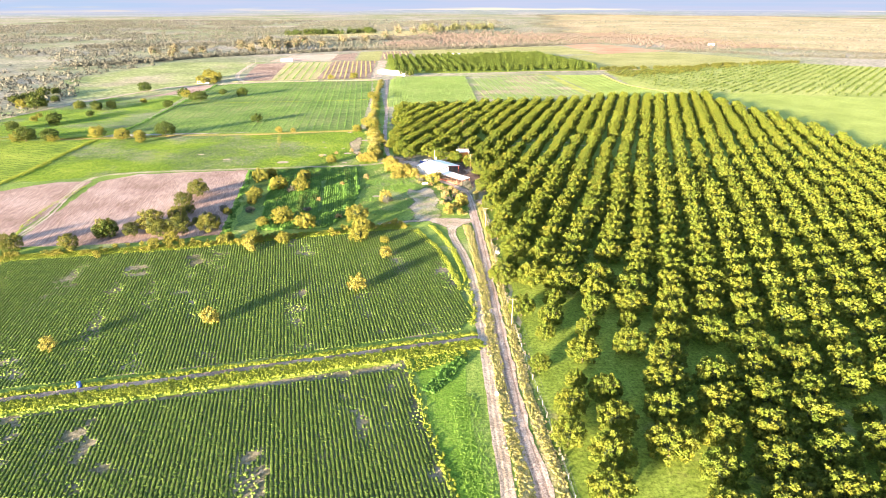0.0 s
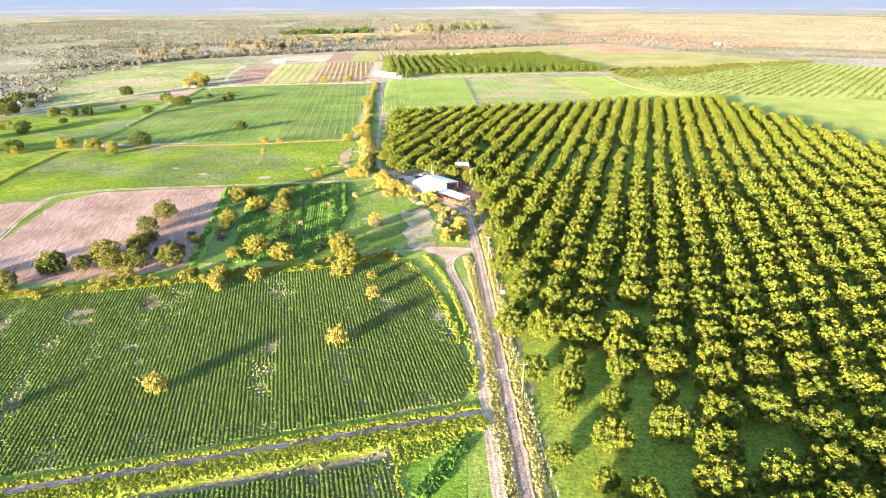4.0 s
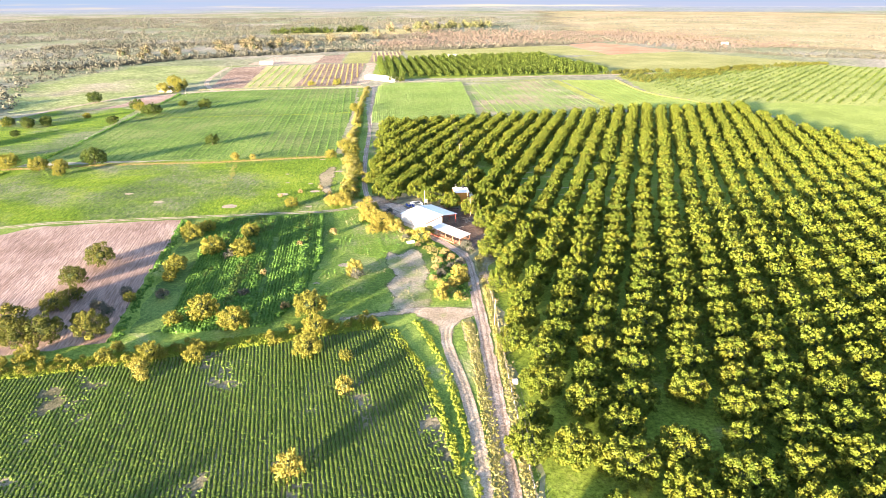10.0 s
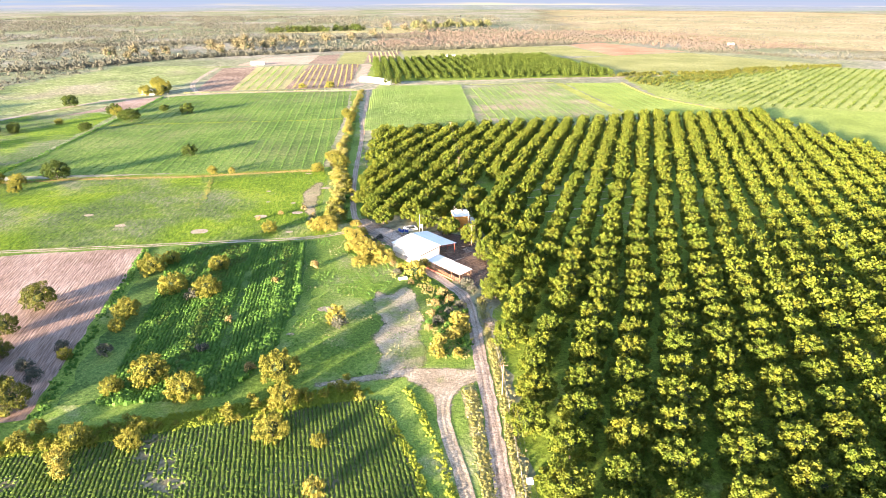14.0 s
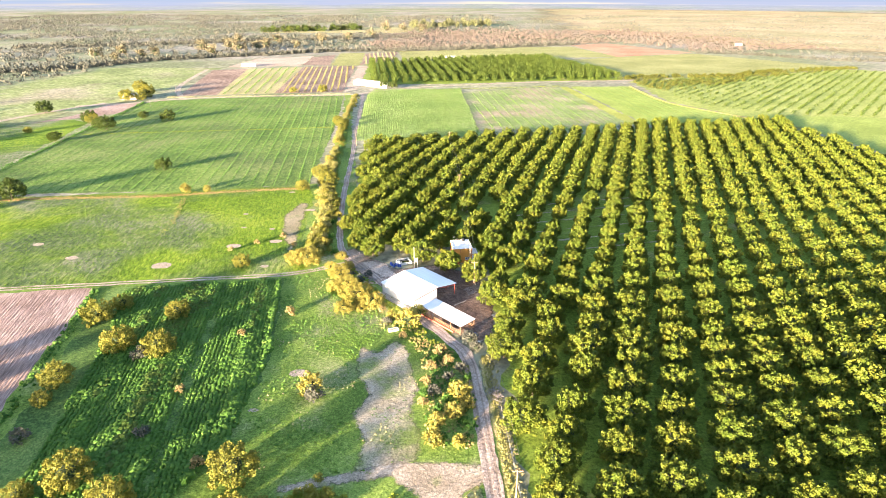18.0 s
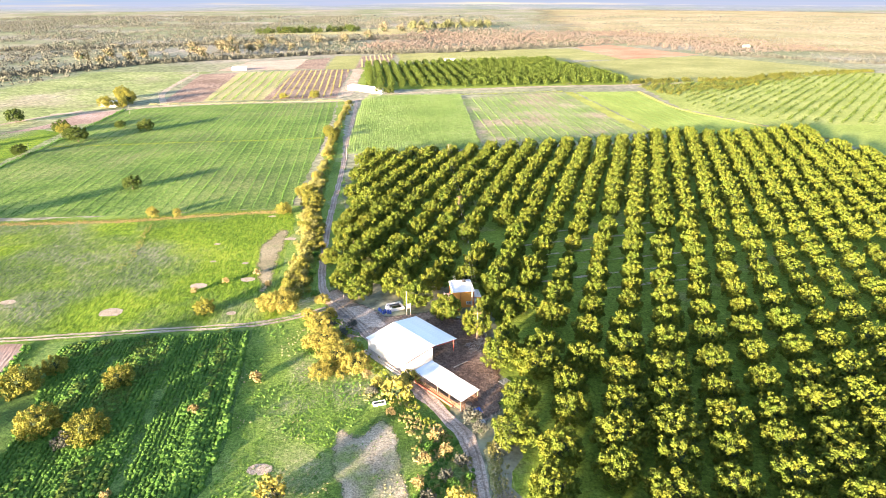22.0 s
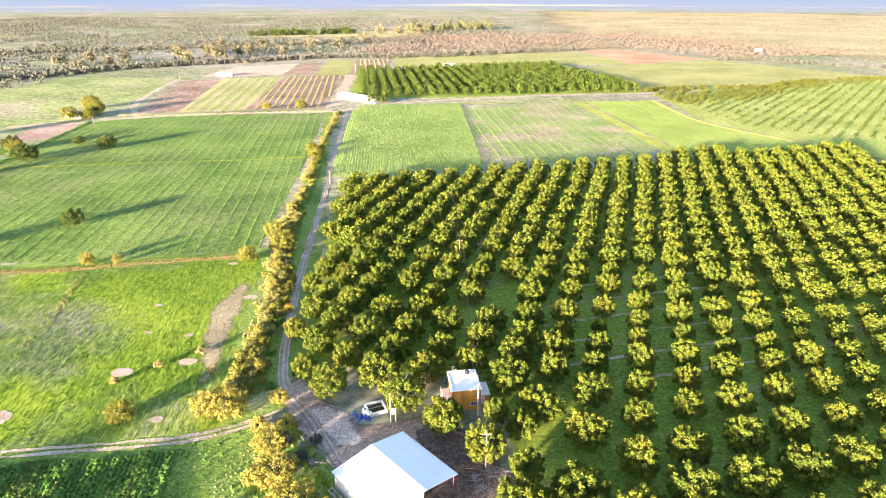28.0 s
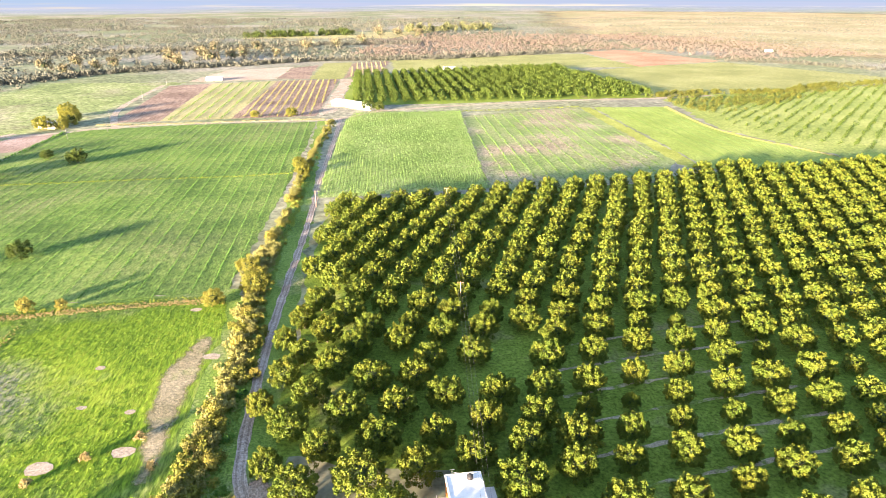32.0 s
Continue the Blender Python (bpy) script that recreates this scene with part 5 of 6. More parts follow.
# irrigation borders in the orchard
for k in range(6):
    x0, y0 = 22 - k * 0.8, 330 + k * 10.0
    ribbon("border_ridge", [(x0 + 6, y0 + 15.5), (x0 + 30, y0 + 22.5), (x0 + 62, y0 + 30.5)], 0.9, M["border"], 0.05, "pale bare irrigation border in the orchard", 1.2, 1.5, "irrigation border", ((-1, -0.03), (-0.4, 0.12), (0.4, 0.12), (1, -0.03)))

# ---- scrubland ----
scrub_var = [crown_verts(5.4, 2.8, 0.0, 5, 3, 2.0, lobes=4, droop=0.6, grid=1) for _ in range(5)]
p = sheet_points([(-1500, 300), (-1500, 2600), (1500, 2600), (1500, 300)], 14)
farm = [(-345, 300), (-345, 560), (-430, 720), (-410, 930), (-280, 1055), (-180, 1120), (-35, 1140), (90, 1195), (200, 1250), (275, 1290), (365, 1110), (480, 990), (560, 800), (420, 540), (250, 300)]
d = np.hypot(p[:, 0], p[:, 1] - 150)
f = lumps(p, 0.006, 50.0) + 0.6 * lumps(p, 0.02, 51.0)
left = p[:, 0] < 150
ok = ~inside(farm, p) & (f > np.where(left, -0.15, 0.12) + rng.uniform(-0.25, 0.25, len(p)))
ok &= ~inside([(-430, 1550), (-330, 1770), (-30, 1790), (-110, 1550)], p)
pink = ok & (p[:, 0] > -150) & (p[:, 0] < 420) & (p[:, 1] < 1700)
scatter("scrub", scrub_var, p[ok & ~pink], rng.uniform(0.6, 1.5, (ok & ~pink).sum()) * np.where(left[ok & ~pink], 1.0, 0.55), M["scrub"], "grey-green desert scrub", "scrub")
scatter("scrub", scrub_var, p[pink], rng.uniform(0.6, 1.4, pink.sum()), M["scrubpink"], "brownish leafless scrub", "scrub")
p = sheet_points([(-120, 1150), (90, 1210), (200, 1262), (300, 1300), (400, 1130), (620, 1180), (520, 1560), (150, 1700), (-160, 1500)], 7.0, 0.8)
p = p[lumps(p, 0.012, 55.0) < rng.uniform(0.0, 0.7, len(p))]
scatter("scrub", scrub_var, p, rng.uniform(0.35, 0.85, len(p)), M["scrubpink"], "dusty brown leafless scrub in a dense belt", "scrub")
verge("river_scrub", [(-520, 850), (-453, 895), (-391, 995), (-279, 1058), (-180, 1122), (-37, 1142), (90, 1200), (200, 1252)], 22, 4.0, M["scrub"], "dark band of riverside scrub", 1.1, 0.45, 52.0, scrub_var, "scrub")
verge("river_scrub", [(-700, 1180), (-520, 1240), (-380, 1330), (-200, 1400), (-60, 1420)], 40, 6.0, M["scrub"], "dark band of far scrub", 1.2, 0.2, 53.0, scrub_var, "scrub")
verge("plain_shrubs", [(364, 1106), (430, 1080), (500, 1010), (640, 960)], 20, 5.0, M["scrub"], "grey-green shrubs along a far track", 0.9, 0.2, 54.0, scrub_var, "scrub")
cotton = [make_tree("cottonwood_tree", 15, 13, 1.0, 40, 7, 2.2, M["cotton"], "large golden riverside tree far off", "tree", r=0.4) for _ in range(2)]
for x, y, s in [(-468, 1053, 1.0), (-421, 1052, 0.9), (-481, 1011, 1.1), (-379, 1120, 1.2), (-360, 1183, 1.1), (-302, 1141, 1.0), (-306, 1275, 1.1), (-381, 1298, 1.0), (-338, 1050, 1.2), (-318, 1110, 1.3), (-295, 1170, 1.1), (-345, 1150, 1.2), (-250, 1180, 0.9), (-230, 1290, 1.2), (-420, 1010, 0.9), (-440, 980, 0.8), (-150, 1605, 1.5), (-110, 1610, 1.4), (-68, 1603, 1.3), (-190, 1330, 1.1), (-160, 1420, 1.2)]:
    place(cotton, x, y, s)
drop(cotton)
poplar = [make_tree("poplar_tree", 12, 16, 0.8, 40, 7, 2.2, M["poplar"], "pale green far tree in a long stand", "tree", r=0.35) for _ in range(2)]
for k in range(22):
    place(poplar, -95 + k * 9 + rng.uniform(-4, 4), 1740 + k * 5 + rng.uniform(-25, 25), rng.uniform(0.8, 1.3))
drop(poplar)
rowt = [make_tree("far_tree", 13, 11, 0.6, 34, 7, 2.2, M["darktree"], "dark far tree standing in a row", "tree", r=0.35) for _ in range(2)]
for k in range(26):
    place(rowt, -420 + k * 8.2 + rng.uniform(-3, 3), 1590 + k * 3.4 + rng.uniform(-14, 14), rng.uniform(0.7, 1.2))
drop(rowt)
# stripes of the far plots
for poly, mat, sp in (([(-207, 701), (-239, 894), (-182, 914), (-161, 710)], M["darkleaf"], 9.0), ([(-158, 710), (-178, 914), (-120, 927), (-102, 721)], M["vergeweed"], 6.0), ([(-112, 934), (-125, 1085), (-84, 1112), (-80, 1006), (-100, 977)], M["dryweed"], 6.0)):
    g, okr, u, v = rows_in(poly, -8, sp, 2.2)
    scatter("far_crop_lines", [tuft(4, 1.2, 0.5, 0.7) for _ in range(3)], g[okr] + rng.normal(0, 0.2, (okr.sum(), 2)), rng.uniform(1.0, 1.6, okr.sum()), mat, "straight lines of low crop on a far field", "crop plants", 0.04)
g, okr, u, v = rows_in([(14, 715), (95, 748), (118, 594), (100, 552), (22, 540)], -6, 7.0, 1.8)
scatter("thin_rows", tiny, g[okr] + rng.normal(0, 0.3, (okr.sum(), 2)), rng.uniform(0.7, 1.3, okr.sum()), M["grass"], "thin green rows on bare earth", "crop plants", 0.04)
g, okr, u, v = rows_in([(-232, 416), (-244, 549), (-256, 600), (-340, 530), (-370, 490), (-350, 424), (-265, 400)], 75, 6.0, 1.6)
scatter("strip_lines", tiny, g[okr] + rng.normal(0, 0.2, (okr.sum(), 2)), rng.uniform(0.8, 1.3, okr.sum()), M["darkleaf"], "dark green crop lines", "crop plants", 0.04)
g, okr, u, v = rows_in([(120, 750), (168, 754), (174, 667), (204, 608), (140, 570)], -6, 8.0, 1.8)
scatter("strip_lines", tiny, g[okr], rng.uniform(0.6, 1.0, okr.sum()), M["darkleaf"], "thin green crop lines", "crop plants", 0.04)

# ---- bushes round the sand and the farm ----
rust = [make_tree("rust_bush", 2.4, 2.0, 0.1, 50, 10, 0.32, M["rustbush"], "rust-coloured dry bush in rough grass", "bush", limbs=3, r=0.05) for _ in range(2)]
grey = [make_tree("grey_bush", 3.0, 2.2, 0.1, 54, 10, 0.34, M["scrub"], "grey-green thorny bush in rough grass", "bush", limbs=3, r=0.05) for _ in range(2)]
straw = [make_tree("golden_shrub", 3.6, 3.0, 0.2, 75, 12, 0.36, M["goldbush"], "golden shrub at the roadside", "bush", limbs=4, r=0.06) for _ in range(2)]
olive = [make_tree("green_shrub", 2.2, 1.5, 0.1, 50, 10, 0.3, M["darkleaf"], "low dark green shrub", "bush", limbs=3, r=0.04) for _ in range(2)]
for x, y, s in [(1.9, 263, 1.35), (0.5, 256, 1.1), (-3.3, 253, 1.0), (-4, 247, 1.1), (3.6, 259, 0.9), (1.5, 247, 0.8), (-9.5, 300, 1.2), (-26, 303, 0.7), (-17, 299, 0.8), (-46, 352, 1.0), (-50, 368, 1.0), (-54, 395, 1.1), (-57, 412, 1.0), (-44, 372, 0.7), (-46, 382, 0.8), (-66, 470, 1.2), (-70, 515, 1.2), (-12, 294.5, 1.7), (-36, 316, 1.2), (-31, 319, 1.2), (-40, 331, 1.0), (-34, 332, 0.9)]:
    place(straw, x, y, s)
for x, y, s in [(-2.7, 281, 1.2), (-5.2, 274, 1.1), (-6, 268, 1.0), (-1, 277, 1.0), (-6.4, 260, 0.9), (-46, 301, 1.1), (-56, 289, 0.9), (-62, 264, 0.9), (-49, 240, 1.1), (-20, 303, 0.9), (-13, 289, 0.8), (-63, 360, 0.9), (-71, 354, 0.8), (-78, 347, 0.8), (-57, 352, 0.8)]:
    place(rust, x, y, s)
for x, y, s in [(-4, 264, 1.0), (-1, 270, 0.9), (2, 274, 0.9), (4.6, 286, 1.5), (6, 283, 1.1), (-14, 297, 1.0), (-18, 296, 0.9), (-31, 262, 1.4), (-33, 327, 1.0), (-29, 322, 0.9), (-27, 327, 0.8), (-100, 249, 1.2), (-104, 240, 1.3), (-99, 236, 1.3), (-88, 247, 1.2), (-78, 278, 1.3), (-64, 249, 1.0), (-112, 228, 1.3)]:
    place(grey, x, y, s)
for x, y, s in [(-3, 258, 1.0), (-5, 255, 0.9), (-1, 262, 1.0), (0.5, 268, 1.0), (-4, 278, 1.0), (-6.5, 264, 0.8), (3.6, 270, 0.8), (-2, 249, 0.9), (2.6, 254, 0.9), (-41, 345, 1.1), (-45, 360, 1.0), (-47, 375, 1.1)]:
    place(olive, x, y, s)
drop(rust + grey + straw + olive)

# rough weeds between the sand and the road
ROUGH = [(-5, 247), (4, 246), (6, 254), (4, 276), (-4, 288), (-16, 302), (-22, 296), (-10, 286), (-6, 270), (-6, 252)]
for mat, thick, seed, big, label in ((M["vergeweed"], 0.0, 81.0, 0.8, "straw-coloured rough weeds beside the road"), (M["darkleaf"], 0.1, 82.0, 0.9, "dark green rough weeds beside the road"), (M["rustbush"], 0.3, 83.0, 0.7, "rust-brown dry weeds beside the road")):
    p = sheet_points(ROUGH, 0.95, 0.7)
    p = p[lumps(p, 0.16, seed) + 0.5 * lumps(p, 0.5, seed + 5) > thick]
    scatter("rough_weeds", weed_var, p, big * rng.uniform(0.5, 1.3, len(p)), mat, label, "weeds", 0.02)

# weedy lines and furrows of the western fields
verge("boundary_weeds", [(-234.0, 388.0), (-231.0, 349.0), (-227.0, 317.0), (-226.0, 289.0), (-226.0, 267.0)], 3.5, 0.9, M["weed"], "yellow-green weeds along a field boundary", 1.0, 0.7, 61.0)
verge("boundary_weeds", [(-300, 392), (-265, 393), (-246, 396)], 3.0, 1.0, M["weed"], "yellow-green weeds along a field boundary", 1.0, 0.5, 62.0)
g, okr, u, v = rows_in([(-234.0, 388.0), (-231.0, 349.0), (-227.0, 317.0), (-226.0, 289.0), (-228.0, 258.0), (-325.0, 383.0), (-294.0, 387.0), (-258.0, 387.0)], 60, 5.0, 1.4)
scatter("strip_lines", tiny, g[okr] + rng.normal(0, 0.25, (okr.sum(), 2)), rng.uniform(0.7, 1.2, okr.sum()), M["cropleaf"], "dark green furrow lines", "crop plants", 0.04)

# ---- farm buildings ----
M["whitemetal"] = plain("whitemetal", (0.78, 0.81, 0.84), 0.38, 0.35, 0.10, 0.6)
M["whitewall"] = plain("whitewall", (0.80, 0.78, 0.74), 0.7, 0, 0.14, 0.8)
M["orange"] = plain("orange", (0.70, 0.30, 0.05), 0.85, 0, 0.14, 0.7, 0.1)
M["redsteel"] = plain("redsteel", (0.34, 0.07, 0.05), 0.55, 0.2, 0.3, 2.0)
M["wood"] = plain("wood", (0.36, 0.20, 0.11), 0.85, 0, 0.35, 4.0, 0.3)
M["concrete"] = plain("concrete", (0.52, 0.50, 0.46), 0.9, 0, 0.25, 1.2, 0.2)
M["brick"] = plain("brick", (0.30, 0.10, 0.06), 0.9, 0, 0.25, 3.0)
M["black"] = plain("black", (0.02, 0.02, 0.022), 0.5, 0, 0.2, 2.0)
M["bluepaint"] = plain("bluepaint", (0.04, 0.10, 0.42), 0.4, 0, 0.25, 2.0)
M["whitepaint"] = plain("whitepaint", (0.8, 0.8, 0.78), 0.5, 0, 0.12, 1.0)
M["redpaint"] = plain("redpaint", (0.45, 0.05, 0.03), 0.5, 0, 0.25, 2.0)
M["pole"] = plain("pole", (0.50, 0.46, 0.40), 0.9, 0, 0.2, 2.0)
M["polewood"] = plain("polewood", (0.33, 0.24, 0.16), 0.9, 0, 0.3, 2.0)
M["cablewire"] = plain("cablewire", (0.12, 0.12, 0.125), 0.6, 0.3, 0.2, 2.0)
M["steel"] = plain("steel", (0.45, 0.46, 0.47), 0.45, 0.7, 0.2, 2.0)
M["greywood"] = plain("greywood", (0.30, 0.27, 0.25), 0.9, 0, 0.35, 3.0)
M["water"] = plain("water", (0.02, 0.03, 0.035), 0.08, 0, 0.1)
gm, gn, gl, gb = node_mat("windowglass")
gb.inputs["Base Color"].default_value, gb.inputs["Roughness"].default_value = (0.03, 0.04, 0.05, 1), 0.08
M["glass"] = gm


def site(name, x, y, rot, label, category, group=""):
    r = new(name)
    r.matrix_world = pose(x, y, 0, 0, 0, rot)
    return tagged(r, label, category, group)


def ribbed(width, length, ribs=4, h=0.04, t=0.012):
    """A ribbed roofing sheet: width along x, length along y, thin but solid."""
    bm = bmesh.new()
    xs = []
    for i in range(ribs):
        a = width * i / ribs
        w = width / ribs
        xs += [(a, 0), (a + w * 0.55, 0), (a + w * 0.65, h), (a + w * 0.9, h)]
    xs.append((width, 0))
    rows = []
    for y in (0, length):
        for dz in (0, -t):
            rows.append([bm.verts.new((x, y, z + dz)) for x, z in xs])
    a0, a1, b0, b1 = rows
    for i in range(len(xs) - 1):
        bm.faces.new((a0[i], a0[i + 1], b0[i + 1], b0[i]))
        bm.faces.new((a1[i], b1[i], b1[i + 1], a1[i + 1]))
        bm.faces.new((a0[i], a1[i], a1[i + 1], a0[i + 1]))
        bm.faces.new((b0[i], b0[i + 1], b1[i + 1], b1[i]))
    bm.faces.new((a0[0], b0[0], b1[0], a1[0]))
    bm.faces.new((a0[-1], a1[-1], b1[-1], b0[-1]))
    return bm


def as_mesh(name, bm, mat):
    me = bpy.data.meshes.new(name)
    bm.to_mesh(me)
    bm.free()
    me.materials.append(mat)
    return me


def child(name, me, parent, m, label=""):
    ob = new(name, me)
    ob.parent = parent
    ob.matrix_basis = m
    if label:
        ob["label"] = label
    return ob


# barn: local x runs from the back to the open front, -y is the sunny side
barn = site("barn", -10.1, 314.8, -47, "steel barn with a white sheet-metal gable roof and an open front", "barn")
BX, BY, EAVE, RIDGE, RY = 7.7, 8.0, 3.7, 4.8, 0.6
for side in (-1, 1):
    run = (BY + 0.35 - RY) if side > 0 else (BY + 0.35 + RY)
    rise = RIDGE - EAVE
    ln = math.hypot(run, rise)
    pitch = math.degrees(math.atan2(rise, run))
    sheet = as_mesh("roof_sheet", ribbed(1.0, ln, 4, 0.045), M["whitemetal"])
    for k in range(16):
        x = -BX - 0.3 + k * 1.0
        if side > 0:
            m = pose(x + 1.0, RY + run, EAVE, 0, 0, 180) @ pose(0, 0, 0, pitch, 0, 0)
        else:
            m = pose(x, RY - run, EAVE, pitch, 0, 0)
        child("roof_sheet", sheet, barn, m)
bm = bmesh.new()
add_box(bm, (-BX - 0.3, RY - 0.22, RIDGE + 0.02), (BX + 0.3, RY + 0.22, RIDGE + 0.09), 0.02)
part("ridge_cap", bm, M["whitemetal"], barn)
for x in (-7.4, -3.7, 0, 3.7, 7.4):
    for y in (-7.8, 7.8):
        part("post", box((x - 0.09, y - 0.09, -0.1), (x + 0.09, y + 0.09, EAVE - 0.1)), M["redsteel"], barn)
    bm = bmesh.new()
    for a, b2 in (((x, -7.8, EAVE - 0.15), (x, RY, RIDGE - 0.15)), ((x, RY, RIDGE - 0.15), (x, 7.8, EAVE - 0.15)), ((x, -7.8, EAVE - 0.65), (x, RY, RIDGE - 0.7)), ((x, RY, RIDGE - 0.7), (x, 7.8, EAVE - 0.65))):
        add_tube(bm, a, b2, 0.045, None, 5)
    for k in range(12):
        u, w = k / 12, (k + 1) / 12
        y0, y1 = -7.8 + 15.6 * u, -7.8 + 15.6 * w
        zt = lambda y: EAVE - 0.15 + (RIDGE - EAVE) * (1 - abs(y - RY) / (8.4 if y < RY else 7.2))
        add_tube(bm, (x, y0, zt(y0) - (0 if k % 2 else 0.5)), (x, y1, zt(y1) - (0.5 if k % 2 else 0)), 0.03, None, 4)
    part("truss", bm, M["redsteel"] if x > 7 else M["steel"], barn)
for y in (-6, -4, -2, 2.5, 4.5, 6.5):
    z = EAVE - 0.07 + (RIDGE - EAVE) * (1 - abs(y - RY) / (8.95 if y < RY else 7.75))
    part("purlin", box((-BX, y - 0.04, z - 0.06), (BX, y + 0.04, z + 0.0), 0), M["steel"], barn)
wall_sheet = as_mesh("wall_sheet", ribbed(1.0, 2.9, 4, 0.015), M["whitewall"])
for k in range(15):
    child("wall_sheet", wall_sheet, barn, pose(-BX + 0.2 + k * 1.0, -BY, 0.75, 90, 0, 0))
for k in range(8):
    y = -BY + 0.1 + k * 1.04
    hgt = EAVE - 0.45 + (RIDGE - EAVE) * min(1, (k + 0.2) / 8.2)
    child("wall_sheet", as_mesh("wall_sheet", ribbed(1.03, hgt - 0.2, 4, 0.012), M["whitewall"]), barn, pose(BX, y, 0.2, 90, 0, 90))
for k in range(16):
    y = -BY + 0.02 + k * 1.0
    hgt = EAVE - 0.4 + (RIDGE - EAVE) * (1 - min(1, abs(y + 0.5 - RY) / 8.6)) * 0.9
    child("wall_sheet", as_mesh("wall_sheet", ribbed(0.99, hgt, 4, 0.03), M["whitewall"]), barn, pose(-BX, y + 0.99, 0.0, 90, 0, -90))
part("base_wall", box((-BX, -BY - 0.1, -0.1), (BX, -BY + 0.08, 0.72)), M["concrete"], barn)

trough = site("feed_trough", -10.1, 314.8, -47, "long low concrete feed trough beside the barn", "trough")
bm = bmesh.new()
for lo, hi in (((-7.6, -9.6, 0), (7.0, -9.45, 0.55)), ((-7.6, -8.85, 0), (7.0, -8.7, 0.7)), ((-7.6, -9.45, 0), (-7.45, -8.85, 0.55)), ((6.85, -9.45, 0), (7.0, -8.85, 0.55)), ((-7.45, -9.45, 0), (6.85, -8.85, 0.15))):
    add_box(bm, lo, hi, 0.015)
part("basin", bm, M["concrete"], trough)

shed = site("cattle_shed", -1.2, 297.9, -46.5, "open cattle shed with a white sheet roof on wooden posts", "shed")
for k in range(16):
    step = 0.12 if k < 8 else 0.0
    sheet = as_mesh("roof_sheet", ribbed(1.0, 5.7, 4, 0.04), M["whitemetal"]) if k in (0,) else sheet
    child("roof_sheet", sheet, shed, pose(-8.0 + k * 1.0, -2.85, 2.62 + step, 4, 0, 0))
for x in (-7.6, -3.9, 0, 3.9, 7.6):
    for y, h in ((-2.6, 2.55), (2.6, 2.93)):
        part("post", tube((x, y, -0.1), (x + rng.uniform(-0.05, 0.05), y, h), 0.09, 0.075, 7), M["wood"], shed)
    part("rafter", box((x - 0.05, -2.8, 2.52), (x + 0.05, -0.0, 2.6), 0), M["wood"], shed)
for y, h in ((-2.6, 2.55), (2.6, 2.93)):
    part("beam", tube((-7.9, y, h), (7.9, y, h), 0.07, None, 6), M["wood"], shed)
for y in (-2.75, 2.75):
    for z in (0.45, 0.85, 1.25):
        if y > 0 and z > 1:
            continue
        part("rail", tube((-7.8, y, z), (7.8, y, z + rng.uniform(-0.05, 0.05)), 0.055, None, 6), M["wood"], shed)
for z in (0.45, 0.85, 1.25):
    part("rail", tube((7.75, -2.7, z), (7.75, 2.7, z), 0.05, None, 6), M["wood"], shed)
part("manger", box((-7.4, -3.3, 0), (5.5, -2.85, 0.5)), M["brick"], shed, "low brick manger")

# house
house = site("house", 3.0, 341.8, 9, "small orange two-storey house with a flat white roof", "house")
HW, HD, HH = 3.1, 3.6, 5.1
bm = bmesh.new()
add_box(bm, (-HW, -HD, -0.1), (HW, HD, HH), 0.02)
part("wall", bm, M["orange"], house, "orange plastered walls")
bm = bmesh.new()
add_box(bm, (-HW - 0.18, -HD - 0.2, HH), (HW + 0.18, HD + 0.18, HH + 0.16), 0.03)
for lo, hi in (((-HW - 0.12, -HD - 0.14, HH + 0.16), (-HW + 0.05, HD + 0.12, HH + 0.32)), ((HW - 0.05, -HD - 0.14, HH + 0.16), (HW + 0.12, HD + 0.12, HH + 0.32)), ((-HW + 0.05, HD - 0.05, HH + 0.16), (HW - 0.05, HD + 0.12, HH + 0.32))):
    add_box(bm, lo, hi, 0.02)
part("roof", bm, M["whitewall"], house, "flat white roof slab with low kerbs")
for x, y in ((-HW, -HD), (HW, -HD), (-HW, HD)):
    for k in range(12):
        w = 0.34 if k % 2 else 0.22
        part("quoin", box((x - 0.03 if x < 0 else x - w, y - 0.03 if y < 0 else y - w, 0.1 + k * 0.41), (x + w if x < 0 else x + 0.03, y + w if y < 0 else y + 0.03, 0.1 + k * 0.41 + 0.3), 0.01), M["brick"], house)
win = part("window", box((0.75, -HD - 0.05, 1.0), (2.35, -HD + 0.02, 2.0), 0.01), M["whitepaint"], house, "white framed window with a grille")
for k in range(2):
    part("pane", box((0.85 + k * 0.73, -HD - 0.07, 1.1), (1.5 + k * 0.73, -HD - 0.052, 1.9), 0), M["glass"], win)
for k in range(7):
    part("grille_bar", tube((0.88 + k * 0.22, -HD - 0.1, 1.02), (0.88 + k * 0.22, -HD - 0.1, 1.98), 0.02, None, 5), M["whitepaint"], win)
part("downpipe", tube((-0.9, -HD - 0.05, 2.4), (-0.9, -HD - 0.05, HH), 0.05, None, 6), M["brick"], house, "rust-brown downpipe")
bm = bmesh.new()
add_box(bm, (-HW - 2.0, -HD + 0.1, 2.35), (-HW - 0.02, HD - 2.2, 2.5), 0.02)
porch = part("porch_roof", bm, M["whitewall"], house, "white porch slab")
for y in (-HD + 0.3, HD - 2.4):
    part("porch_post", box((-HW - 1.9, y - 0.1, -0.1), (-HW - 1.7, y + 0.1, 2.35)), M["whitewall"], house)
for lo, hi in (((-HW - 2.0, -HD + 0.12, 2.5), (-HW - 1.9, HD - 2.22, 3.2)),):
    part("balustrade", box(lo, hi), M["whitewall"], house)
